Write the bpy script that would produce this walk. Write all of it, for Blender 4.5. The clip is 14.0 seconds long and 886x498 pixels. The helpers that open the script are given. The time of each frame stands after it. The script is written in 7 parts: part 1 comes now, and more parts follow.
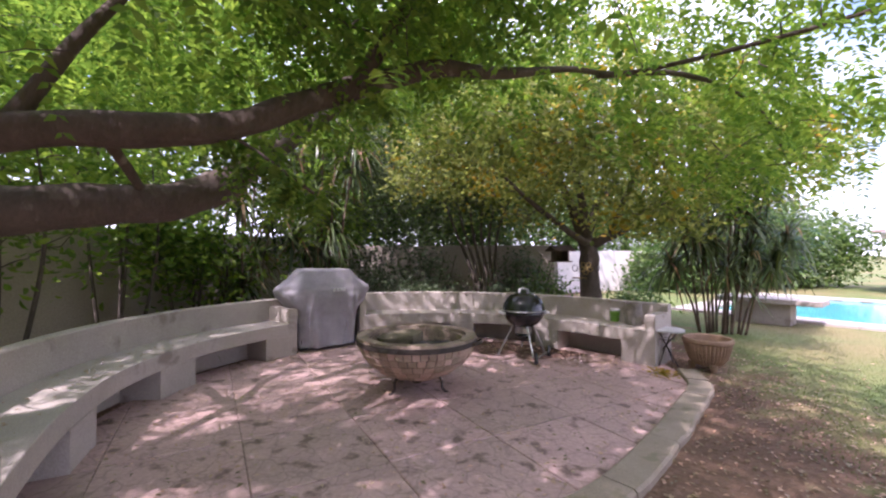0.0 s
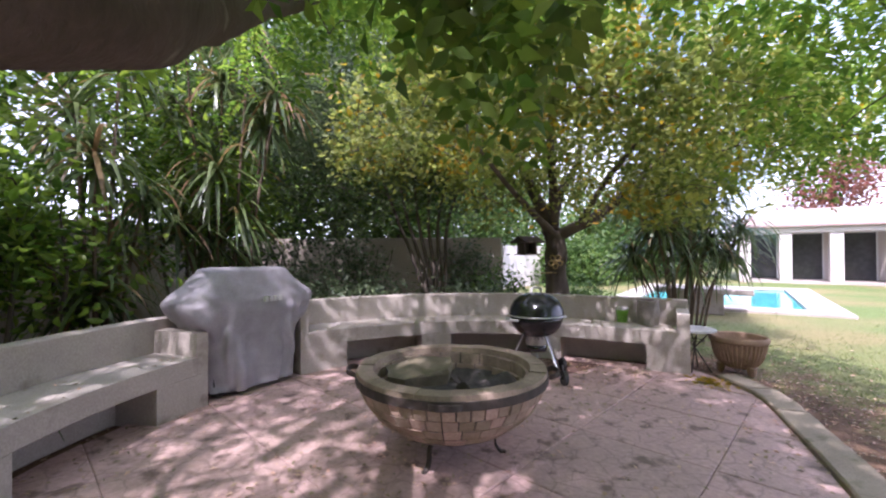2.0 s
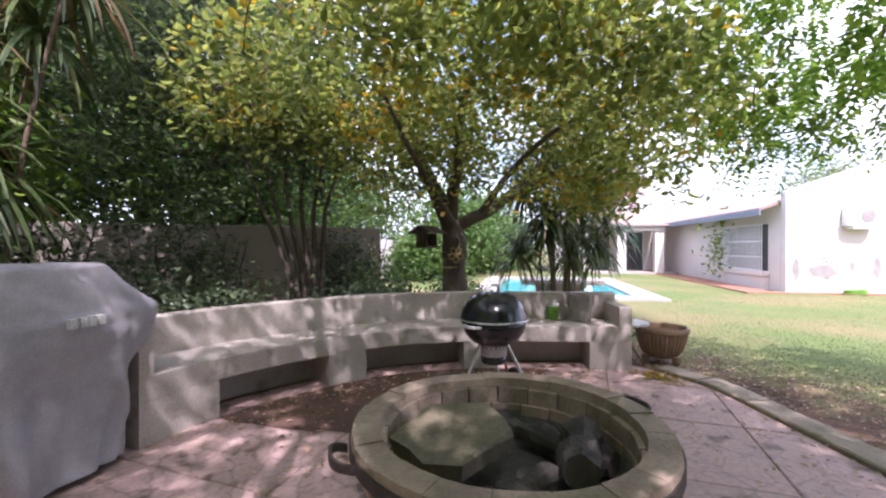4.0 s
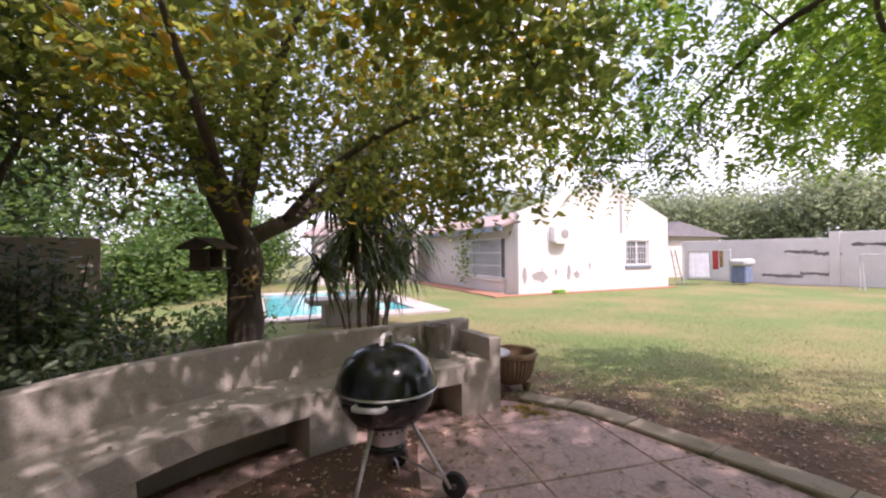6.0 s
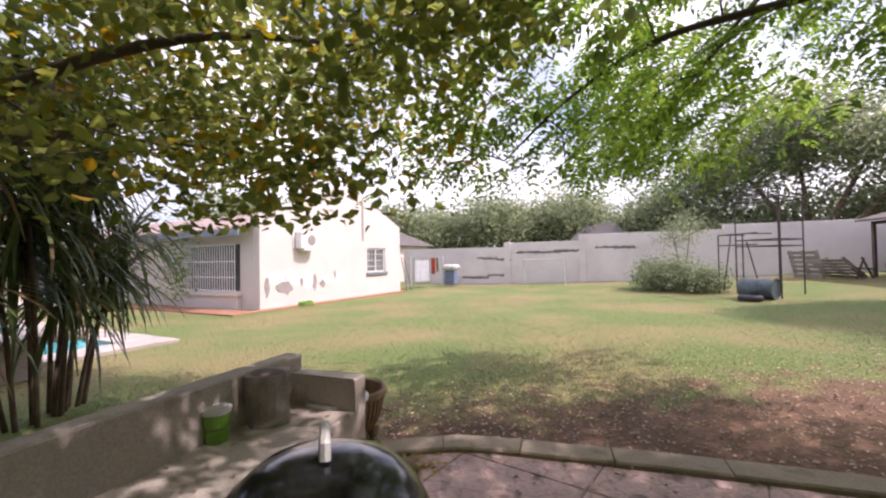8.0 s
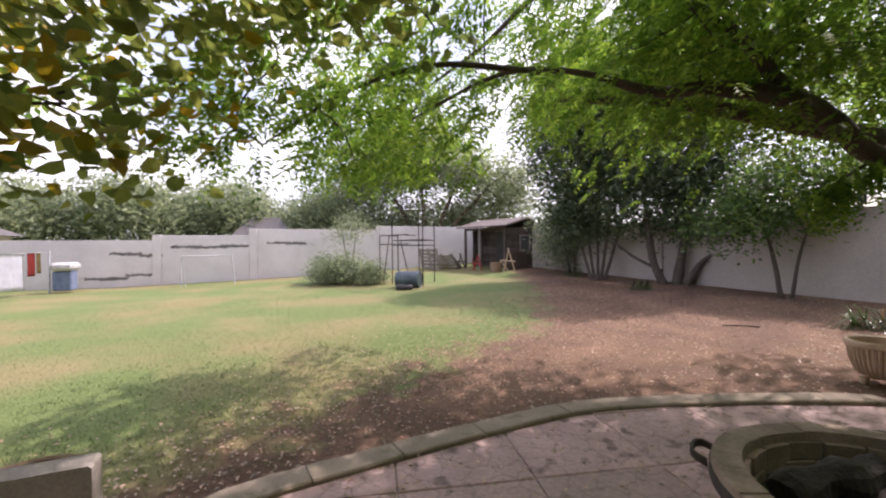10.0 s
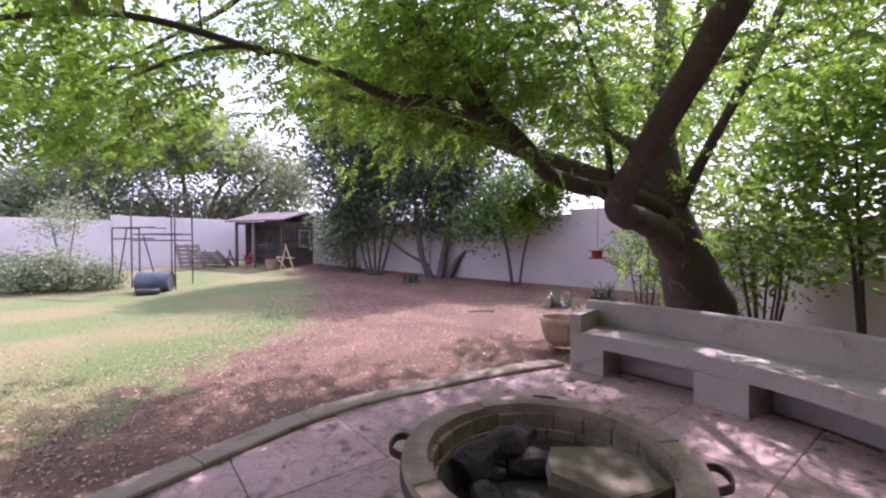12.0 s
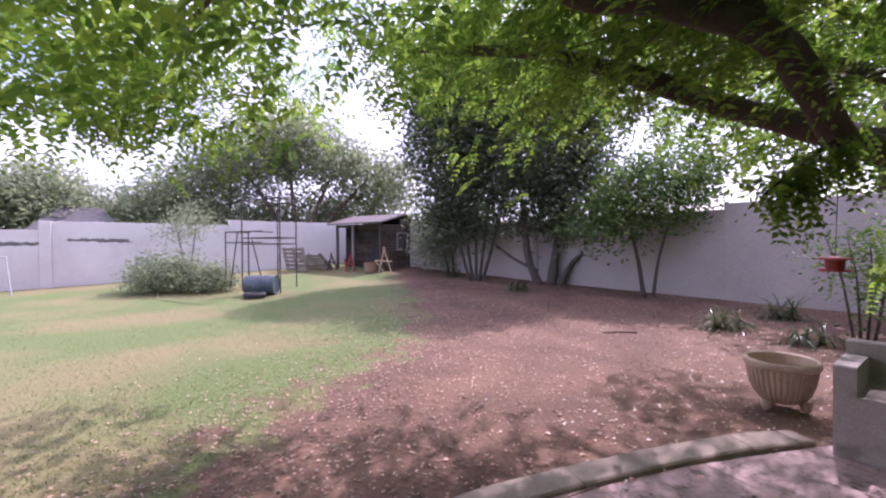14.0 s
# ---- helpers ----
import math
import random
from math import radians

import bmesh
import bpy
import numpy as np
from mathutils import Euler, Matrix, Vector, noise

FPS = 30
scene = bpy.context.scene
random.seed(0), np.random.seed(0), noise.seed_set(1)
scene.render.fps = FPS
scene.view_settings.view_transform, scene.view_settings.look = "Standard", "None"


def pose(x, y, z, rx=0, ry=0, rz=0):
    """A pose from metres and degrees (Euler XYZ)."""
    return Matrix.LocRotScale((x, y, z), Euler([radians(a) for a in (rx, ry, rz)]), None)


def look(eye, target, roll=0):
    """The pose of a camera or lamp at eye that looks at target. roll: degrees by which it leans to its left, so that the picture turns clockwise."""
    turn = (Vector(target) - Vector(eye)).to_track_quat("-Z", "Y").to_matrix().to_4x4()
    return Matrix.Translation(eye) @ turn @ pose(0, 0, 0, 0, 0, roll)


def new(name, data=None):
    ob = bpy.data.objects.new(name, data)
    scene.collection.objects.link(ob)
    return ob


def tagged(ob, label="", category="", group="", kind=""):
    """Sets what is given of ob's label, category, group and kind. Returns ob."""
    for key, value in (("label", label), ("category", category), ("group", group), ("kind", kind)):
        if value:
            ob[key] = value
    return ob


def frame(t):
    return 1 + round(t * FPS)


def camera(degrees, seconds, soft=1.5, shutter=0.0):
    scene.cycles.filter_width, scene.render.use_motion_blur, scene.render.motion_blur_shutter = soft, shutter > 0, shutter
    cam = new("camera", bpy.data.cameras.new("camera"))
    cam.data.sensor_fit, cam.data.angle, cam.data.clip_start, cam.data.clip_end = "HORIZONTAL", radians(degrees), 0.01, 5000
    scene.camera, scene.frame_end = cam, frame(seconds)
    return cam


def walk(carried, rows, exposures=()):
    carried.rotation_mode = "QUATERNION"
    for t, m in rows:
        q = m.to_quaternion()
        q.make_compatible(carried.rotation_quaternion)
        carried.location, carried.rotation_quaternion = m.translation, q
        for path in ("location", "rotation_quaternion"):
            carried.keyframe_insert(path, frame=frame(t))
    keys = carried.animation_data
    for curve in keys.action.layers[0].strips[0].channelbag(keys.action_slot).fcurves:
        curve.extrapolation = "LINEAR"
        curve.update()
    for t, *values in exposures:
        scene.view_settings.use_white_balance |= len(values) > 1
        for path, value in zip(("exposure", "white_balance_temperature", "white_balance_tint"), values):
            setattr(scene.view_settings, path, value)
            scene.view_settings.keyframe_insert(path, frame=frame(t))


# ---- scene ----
SKY_STRENGTH, SUN_STRENGTH, SUN_ANGLE = 0.15, 2.9, 0.8
cam = camera(93.4, 14.0, soft=2.2)
# seconds, eye, point looked at, lean
PATH = [
    (0, (0.889, -0.545, 1.517), (0.58, 1.431, 1.537), 0.1),
    (0.5, (0.525, -0.12, 1.5), (0.347, 1.872, 1.52), -0.1),
    (1, (0.124, 0.309, 1.521), (0.091, 2.309, 1.529), -0.0),
    (1.5, (-0.245, 0.773, 1.522), (-0.128, 2.77, 1.519), -0.2),
    (2, (-0.607, 1.126, 1.416), (-0.324, 3.106, 1.428), -0.4),
    (4.5, (-1.368, 3.119, 1.353), (-0.065, 4.636, 1.336), -0.0),
    (5, (-1.301, 3.526, 1.43), (0.221, 4.822, 1.418), -0.1),
    (5.5, (-1.178, 3.934, 1.481), (0.526, 4.982, 1.484), -0.4),
    (6, (-1.135, 4.368, 1.499), (0.712, 5.134, 1.519), -0.4),
    (6.5, (-0.963, 4.768, 1.472), (0.98, 5.239, 1.508), -0.7),
    (7, (-0.75, 5.107, 1.467), (1.243, 5.268, 1.513), -1.0),
    (9.5, (0.658, 6.212, 1.474), (1.948, 4.684, 1.49), -0.6),
    (10, (0.675, 6.273, 1.539), (1.642, 4.522, 1.537), -0.6),
    (10.5, (0.67, 6.256, 1.573), (1.315, 4.362, 1.558), -0.6),
    (11, (0.623, 6.256, 1.559), (0.978, 4.288, 1.533), -0.5),
    (11.5, (0.528, 6.195, 1.563), (0.667, 4.2, 1.534), -0.4),
    (12, (0.323, 5.998, 1.569), (0.345, 3.998, 1.537), -0.3),
    (12.5, (0.223, 5.696, 1.571), (0.237, 3.696, 1.54), -0.3),
    (13, (0.388, 5.329, 1.596), (0.498, 3.332, 1.571), -0.1),
    (13.5, (0.627, 4.855, 1.635), (0.896, 2.873, 1.608), -0.3),
    (14, (0.977, 4.585, 1.611), (1.424, 2.636, 1.59), -0.5),
]
# seconds, stops, kelvin, tint
EXPOSURES = ((0.0, 1.55, 5900, 37), (2.2, 1.58, 5700, 31), (4.4, 1.44, 5850, 31), (7.0, 0.84, 6500, 35), (9.4, 0.80, 6500, 26), (12.2, 1.36, 5700, 48), (14.0, 1.02, 5700, 48))
walk(cam, [(t, look(eye, target, roll)) for t, eye, target, roll in PATH], EXPOSURES)

# ---- world, sun, exposure ----
SUN_TO = Vector((-0.15, -0.30, 0.46)).normalized()
world = bpy.data.worlds.new("sky")
scene.world = world
world.use_nodes = True
_nt = world.node_tree
_bg = _nt.nodes["Background"]
_sky = _nt.nodes.new("ShaderNodeTexSky")
_sky.sky_type = "NISHITA"
_sky.sun_disc = False
_sky.sun_elevation = math.asin(SUN_TO.z)
_sky.sun_rotation = math.atan2(SUN_TO.x, SUN_TO.y)
_sky.air_density, _sky.dust_density, _sky.ozone_density = 1.0, 3.0, 1.0
# thin white clouds over the sky
_tc = _nt.nodes.new("ShaderNodeTexCoord")
_nz = _nt.nodes.new("ShaderNodeTexNoise")
_nz.inputs["Scale"].default_value, _nz.inputs["Detail"].default_value = 2.6, 6.0
_rp = _nt.nodes.new("ShaderNodeValToRGB")
_rp.color_ramp.elements[0].position, _rp.color_ramp.elements[1].position = 0.36, 0.60
_mx = _nt.nodes.new("ShaderNodeMix")
_mx.data_type = "RGBA"
_nt.links.new(_tc.outputs["Generated"], _nz.inputs["Vector"])
_nt.links.new(_nz.outputs["Fac"], _rp.inputs["Fac"])
_nt.links.new(_rp.outputs["Color"], _mx.inputs["Factor"])
_nt.links.new(_sky.outputs["Color"], _mx.inputs[6])
_mx.inputs[7].default_value = (6.8, 7.0, 7.4, 1)
_nt.links.new(_mx.outputs[2], _bg.inputs["Color"])
_bg.inputs["Strength"].default_value = SKY_STRENGTH

sun = new("sun", bpy.data.lights.new("sun", "SUN"))
sun.data.energy, sun.data.angle, sun.data.color = SUN_STRENGTH, radians(SUN_ANGLE), (1.0, 0.93, 0.84)
sun.matrix_world = look(SUN_TO * 40, (0, 0, 0))

# ---- materials ----


def material(name, color, color2=None, rough=0.8, scale=6.0, fine=60.0, bump=0.2, metal=0.0, contrast=0.5, island=0.0,
             obrand=0.0, translucent=0.0, spots=None, spot_amount=0.62, spot_scale=14.0, stretch=(1, 1, 1), coat=0.0):
    """A surface with patches between two colours, fine grain, relief and a little variation from piece to piece."""
    m = bpy.data.materials.new(name)
    m.use_nodes = True
    nt = m.node_tree
    n, ln = nt.nodes, nt.links
    bsdf = n["Principled BSDF"]
    color2 = color2 or tuple(c * 0.7 for c in color)
    tc = n.new("ShaderNodeTexCoord")
    mp = n.new("ShaderNodeMapping")
    mp.inputs["Scale"].default_value = stretch
    ln.new(tc.outputs["Object"], mp.inputs["Vector"])
    big, small = n.new("ShaderNodeTexNoise"), n.new("ShaderNodeTexNoise")
    for node, s, d in ((big, scale, 5.0), (small, fine, 3.0)):
        node.inputs["Scale"].default_value, node.inputs["Detail"].default_value = s, d
        node.inputs["Roughness"].default_value = 0.6
        ln.new(mp.outputs["Vector"], node.inputs["Vector"])
    ramp = n.new("ShaderNodeValToRGB")
    e = ramp.color_ramp.elements
    e[0].position, e[1].position = 0.5 - contrast / 3, 0.5 + contrast / 3
    e[0].color, e[1].color = (*color2, 1), (*color, 1)
    ln.new(big.outputs["Fac"], ramp.inputs["Fac"])
    col = ramp.outputs["Color"]
    grain = n.new("ShaderNodeMix")
    grain.data_type, grain.blend_type = "RGBA", "OVERLAY"
    grain.inputs["Factor"].default_value = 0.36
    ln.new(col, grain.inputs[6])
    ln.new(small.outputs["Fac"], grain.inputs[7])
    col = grain.outputs[2]
    if spots:
        sp = n.new("ShaderNodeTexNoise")
        sp.inputs["Scale"].default_value, sp.inputs["Detail"].default_value = spot_scale, 4.0
        ln.new(mp.outputs["Vector"], sp.inputs["Vector"])
        sr = n.new("ShaderNodeValToRGB")
        sr.color_ramp.elements[0].position, sr.color_ramp.elements[1].position = spot_amount - 0.05, spot_amount + 0.05
        ln.new(sp.outputs["Fac"], sr.inputs["Fac"])
        mix = n.new("ShaderNodeMix")
        mix.data_type = "RGBA"
        ln.new(sr.outputs["Color"], mix.inputs["Factor"])
        ln.new(col, mix.inputs[6])
        mix.inputs[7].default_value = (*spots, 1)
        col = mix.outputs[2]
    for amount, kind in ((island, "geo"), (obrand, "ob")):
        if amount:
            src = n.new("ShaderNodeNewGeometry").outputs["Random Per Island"] if kind == "geo" else n.new("ShaderNodeObjectInfo").outputs["Random"]
            mr = n.new("ShaderNodeMapRange")
            mr.inputs["To Min"].default_value, mr.inputs["To Max"].default_value = 1 - amount, 1 + amount
            ln.new(src, mr.inputs["Value"])
            hs = n.new("ShaderNodeHueSaturation")
            ln.new(mr.outputs["Result"], hs.inputs["Value"])
            ln.new(col, hs.inputs["Color"])
            hue = n.new("ShaderNodeMapRange")
            hue.inputs["To Min"].default_value, hue.inputs["To Max"].default_value = 0.5 + amount * 0.06, 0.5 - amount * 0.06
            ln.new(src, hue.inputs["Value"])
            ln.new(hue.outputs["Result"], hs.inputs["Hue"])
            col = hs.outputs["Color"]
    ln.new(col, bsdf.inputs["Base Color"])
    bsdf.inputs["Roughness"].default_value, bsdf.inputs["Metallic"].default_value = rough, metal
    bsdf.inputs["Coat Weight"].default_value = coat
    if bump:
        bp = n.new("ShaderNodeBump")
        bp.inputs["Strength"].default_value, bp.inputs["Distance"].default_value = bump, 0.01
        ln.new(small.outputs["Fac"], bp.inputs["Height"])
        ln.new(bp.outputs["Normal"], bsdf.inputs["Normal"])
    if translucent:
        tr = n.new("ShaderNodeBsdfTranslucent")
        ms = n.new("ShaderNodeMixShader")
        ms.inputs["Fac"].default_value = translucent
        hs = n.new("ShaderNodeHueSaturation")
        hs.inputs["Value"].default_value, hs.inputs["Saturation"].default_value = 1.3, 1.1
        ln.new(col, hs.inputs["Color"])
        ln.new(hs.outputs["Color"], tr.inputs["Color"])
        ln.new(bsdf.outputs[0], ms.inputs[1])
        ln.new(tr.outputs[0], ms.inputs[2])
        ln.new(ms.outputs[0], n["Material Output"].inputs["Surface"])
    return m


def leaf_material(name, a, b, rough=0.45, var=0.4, tr=0.52):
    return material(name, a, b, rough=rough, scale=0.9, fine=25, bump=0.0, contrast=0.55, island=var, translucent=tr)


M_PLASTER = material("grey_plaster", (0.46, 0.41, 0.365), (0.34, 0.30, 0.265), rough=0.9, scale=2.2, fine=70, bump=0.25, contrast=0.9, spots=(0.26, 0.225, 0.19), spot_amount=0.66, spot_scale=3.5)
M_SLAB = material("stamped_concrete", (0.52, 0.36, 0.325), (0.38, 0.26, 0.235), rough=0.7, scale=2.5, fine=26, bump=0.5, contrast=0.9, obrand=0.10, spots=(0.18, 0.12, 0.10), spot_amount=0.62, spot_scale=5)


def stamped_lines(m, scale, dark):
    """Shallow irregular stone outlines pressed into a surface."""
    n, ln = m.node_tree.nodes, m.node_tree.links
    bsdf = n["Principled BSDF"]
    tc, vo, wob = n.new("ShaderNodeTexCoord"), n.new("ShaderNodeTexVoronoi"), n.new("ShaderNodeTexNoise")
    vo.feature, vo.inputs["Scale"].default_value = "DISTANCE_TO_EDGE", scale
    wob.inputs["Scale"].default_value = 9.0
    add = n.new("ShaderNodeMix")
    add.data_type, add.blend_type = "RGBA", "ADD"
    add.inputs["Factor"].default_value = 0.10
    ln.new(tc.outputs["Object"], add.inputs[6])
    ln.new(tc.outputs["Object"], wob.inputs["Vector"])
    ln.new(wob.outputs["Color"], add.inputs[7])
    ln.new(add.outputs[2], vo.inputs["Vector"])
    r = n.new("ShaderNodeValToRGB")
    r.color_ramp.elements[0].position, r.color_ramp.elements[1].position = 0.0, 0.045
    r.color_ramp.elements[0].color, r.color_ramp.elements[1].color = (dark, dark, dark, 1), (1, 1, 1, 1)
    ln.new(vo.outputs["Distance"], r.inputs["Fac"])
    mul = n.new("ShaderNodeMix")
    mul.data_type, mul.blend_type = "RGBA", "MULTIPLY"
    mul.inputs["Factor"].default_value = 1.0
    ln.new(bsdf.inputs["Base Color"].links[0].from_socket, mul.inputs[6])
    ln.new(r.outputs["Color"], mul.inputs[7])
    ln.new(mul.outputs[2], bsdf.inputs["Base Color"])
    bp = n.new("ShaderNodeBump")
    bp.inputs["Strength"].default_value, bp.inputs["Distance"].default_value = 0.5, 0.006
    ln.new(r.outputs["Color"], bp.inputs["Height"])
    ln.new(bsdf.inputs["Normal"].links[0].from_socket, bp.inputs["Normal"])
    ln.new(bp.outputs["Normal"], bsdf.inputs["Normal"])


stamped_lines(M_SLAB, 5.0, 0.72)
M_MORTAR = material("dark_joint", (0.15, 0.12, 0.10), rough=0.95, scale=8)
M_KERB = material("kerb_concrete", (0.36, 0.295, 0.225), (0.22, 0.18, 0.13), rough=0.9, scale=3, fine=60, bump=0.4, contrast=0.9, spots=(0.20, 0.175, 0.11), spot_amount=0.62, spot_scale=6)
M_WALL = material("white_wall_paint", (0.72, 0.68, 0.66), (0.56, 0.52, 0.50), rough=0.85, scale=0.7, fine=40, bump=0.15, contrast=0.8)
# White wall paint darkened: the south wall's shade is put into its colour
M_WALL_SHADED = material("shaded_wall_paint", (0.53, 0.48, 0.43), (0.40, 0.36, 0.32), rough=0.88, scale=0.8, fine=40, bump=0.2, contrast=0.9)
M_WALL_OLD = material("weathered_wall", (0.52, 0.45, 0.385), (0.38, 0.325, 0.28), rough=0.92, scale=1.0, fine=40, bump=0.3, contrast=0.9)
M_PATCH = material("bare_plaster_patch", (0.34, 0.315, 0.30), (0.27, 0.25, 0.24), rough=0.92, scale=3)
M_HOUSE = material("house_paint", (0.68, 0.62, 0.585), (0.60, 0.545, 0.515), rough=0.8, scale=0.8, fine=40, bump=0.1, contrast=0.8)
M_BRICKPAVE = material("orange_brick_apron", (0.40, 0.19, 0.12), (0.28, 0.14, 0.09), rough=0.9, scale=5, fine=40)
M_PEEL = material("peeled_white_paint", (0.86, 0.86, 0.88), (0.74, 0.74, 0.75), rough=0.7, scale=4)
M_ROOF = material("roof_sheet", (0.40, 0.29, 0.26), (0.30, 0.22, 0.195), rough=0.7, scale=3)
M_FASCIA = material("grey_fascia", (0.22, 0.25, 0.31), rough=0.6)
M_WHITE = material("white_metal", (0.80, 0.80, 0.80), (0.68, 0.68, 0.68), rough=0.5, bump=0.05)
# Near-black colour that stands in for the shade inside openings
M_DARK = material("opening_shade", (0.06, 0.055, 0.05), rough=0.8)
M_GLASSY = material("window_glass", (0.10, 0.105, 0.11), rough=0.08, bump=0.0)
M_BARK = material("dark_bark", (0.115, 0.085, 0.068), (0.06, 0.045, 0.037), rough=0.9, scale=7, fine=45, bump=0.9, contrast=0.9, spots=(0.20, 0.17, 0.14), spot_amount=0.68, spot_scale=9, stretch=(1, 1, 0.45))
M_BARK2 = material("grey_bark", (0.13, 0.105, 0.085), (0.07, 0.055, 0.045), rough=0.9, scale=8, fine=50, bump=0.9, contrast=0.9, stretch=(1, 1, 0.45))
M_BARK3 = material("brown_bark", (0.18, 0.125, 0.09), (0.10, 0.07, 0.05), rough=0.9, scale=6, fine=45, bump=0.6)
M_LEAF_BIG = leaf_material("bright_compound_leaf", (0.21, 0.32, 0.06), (0.13, 0.22, 0.045), tr=0.62)
M_LEAF_AUT = leaf_material("turning_leaf", (0.27, 0.31, 0.085), (0.17, 0.21, 0.065), var=0.42, tr=0.64)
M_LEAF_YEL = leaf_material("yellow_leaf", (0.42, 0.30, 0.04), (0.26, 0.22, 0.04))
M_LEAF_DARK = leaf_material("dark_glossy_leaf", (0.125, 0.17, 0.085), (0.08, 0.115, 0.06), rough=0.35, tr=0.35)
M_LEAF_MID = leaf_material("shrub_leaf", (0.15, 0.24, 0.065), (0.085, 0.15, 0.045))
# Far foliage paled, with haze put into its colour; some garden shrubs share it
M_LEAF_FAR = leaf_material("haze_paled_leaf", (0.31, 0.36, 0.21), (0.21, 0.255, 0.155))
M_STRAP = leaf_material("strap_leaf", (0.12, 0.165, 0.06), (0.065, 0.10, 0.038), rough=0.32, tr=0.35)
M_STRAP_DRY = leaf_material("dry_strap_leaf", (0.30, 0.21, 0.10), (0.16, 0.11, 0.06))
M_GRASS = leaf_material("lawn_blade", (0.17, 0.23, 0.06), (0.12, 0.165, 0.05), var=0.35, tr=0.3)
M_LITTER = leaf_material("fallen_leaf", (0.50, 0.40, 0.27), (0.27, 0.17, 0.09), var=0.6, tr=0.1)
M_BLACK = material("black_enamel", (0.012, 0.013, 0.017), (0.008, 0.008, 0.01), rough=0.16, bump=0.0, coat=0.15)
M_STEEL = material("brushed_steel", (0.62, 0.62, 0.62), rough=0.3, metal=0.9, bump=0.05)
M_GREYPL = material("pale_plastic", (0.60, 0.60, 0.60), rough=0.5, bump=0.0)
M_RUBBER = material("black_rubber", (0.025, 0.025, 0.027), rough=0.7)
M_COVER = material("grey_cover_cloth", (0.35, 0.33, 0.355), (0.27, 0.25, 0.275), rough=0.75, scale=5, fine=120, bump=0.15)
M_IRON = material("rusty_iron", (0.075, 0.055, 0.045), (0.04, 0.033, 0.03), rough=0.75, scale=12, bump=0.5)
M_PITRIM = material("pit_rim_stone", (0.35, 0.27, 0.205), (0.20, 0.148, 0.11), rough=0.85, scale=5, fine=60, bump=0.4, obrand=0.15)
M_PITBRICK = material("pit_clay_brick", (0.52, 0.40, 0.31), (0.32, 0.225, 0.165), rough=0.85, scale=9, fine=60, bump=0.4, obrand=0.3, contrast=0.9)
M_ASH = material("grey_ash", (0.10, 0.092, 0.085), (0.05, 0.045, 0.042), rough=1.0, scale=14, fine=70, bump=0.9)
M_STONE = material("flat_stone", (0.18, 0.15, 0.098), (0.09, 0.08, 0.05), rough=0.9, scale=5, fine=50, bump=0.6)
M_LOG = material("charred_log", (0.085, 0.072, 0.064), (0.03, 0.026, 0.024), rough=0.95, scale=6, fine=60, bump=1.0, stretch=(1, 1, 0.2))
M_CLAY = material("terracotta_pot", (0.36, 0.24, 0.16), (0.24, 0.155, 0.10), rough=0.8, scale=6, fine=60, bump=0.3)
M_CREAM = material("cream_glaze_pot", (0.58, 0.45, 0.32), (0.42, 0.31, 0.205), rough=0.55, scale=6, fine=60, bump=0.2)
M_LIME = material("lime_plastic", (0.16, 0.36, 0.04), (0.12, 0.28, 0.03), rough=0.4)
M_SOIL = material("potting_soil", (0.06, 0.045, 0.035), rough=1.0)
M_WATER = material("pool_water", (0.10, 0.52, 0.55), (0.08, 0.42, 0.47), rough=0.06, scale=1.5, fine=9, bump=0.25)
M_POOLWALL = material("pool_wall", (0.35, 0.62, 0.65), rough=0.7)
M_PAVE = material("pale_paving", (0.46, 0.41, 0.37), (0.34, 0.30, 0.27), rough=0.85, scale=2, obrand=0.08)
M_WOOD_OLD = material("weathered_board", (0.115, 0.085, 0.068), (0.06, 0.045, 0.038), rough=0.9, scale=5, fine=50, bump=0.5, obrand=0.3, stretch=(1, 1, 0.3))
M_WOOD_GREY = material("grey_board", (0.30, 0.27, 0.24), (0.19, 0.17, 0.15), rough=0.9, scale=5, obrand=0.2)
M_RED = material("red_paint", (0.38, 0.05, 0.04), rough=0.6)
M_BLUE = material("blue_cloth", (0.17, 0.22, 0.33), rough=0.9)
M_SHEET = material("white_cloth", (0.75, 0.76, 0.80), (0.62, 0.63, 0.68), rough=0.9, scale=4)
M_DRUM = material("dark_blue_drum", (0.10, 0.135, 0.15), (0.045, 0.06, 0.07), rough=0.45, scale=5)
M_TIN = material("shed_roof_tin", (0.16, 0.13, 0.115), (0.10, 0.08, 0.07), rough=0.7)
M_SLATE = material("slate_roof", (0.13, 0.12, 0.12), (0.09, 0.085, 0.085), rough=0.8, scale=3)
M_WALL_BEIGE = material("beige_wall_paint", (0.52, 0.46, 0.38), (0.38, 0.33, 0.27), rough=0.9, scale=1.0, fine=40, bump=0.2, contrast=0.9)
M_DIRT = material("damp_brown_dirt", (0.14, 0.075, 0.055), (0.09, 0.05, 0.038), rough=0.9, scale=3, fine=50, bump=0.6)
M_YELLOWMETAL = material("yellow_rusted_metal", (0.30, 0.22, 0.07), (0.16, 0.11, 0.05), rough=0.6)


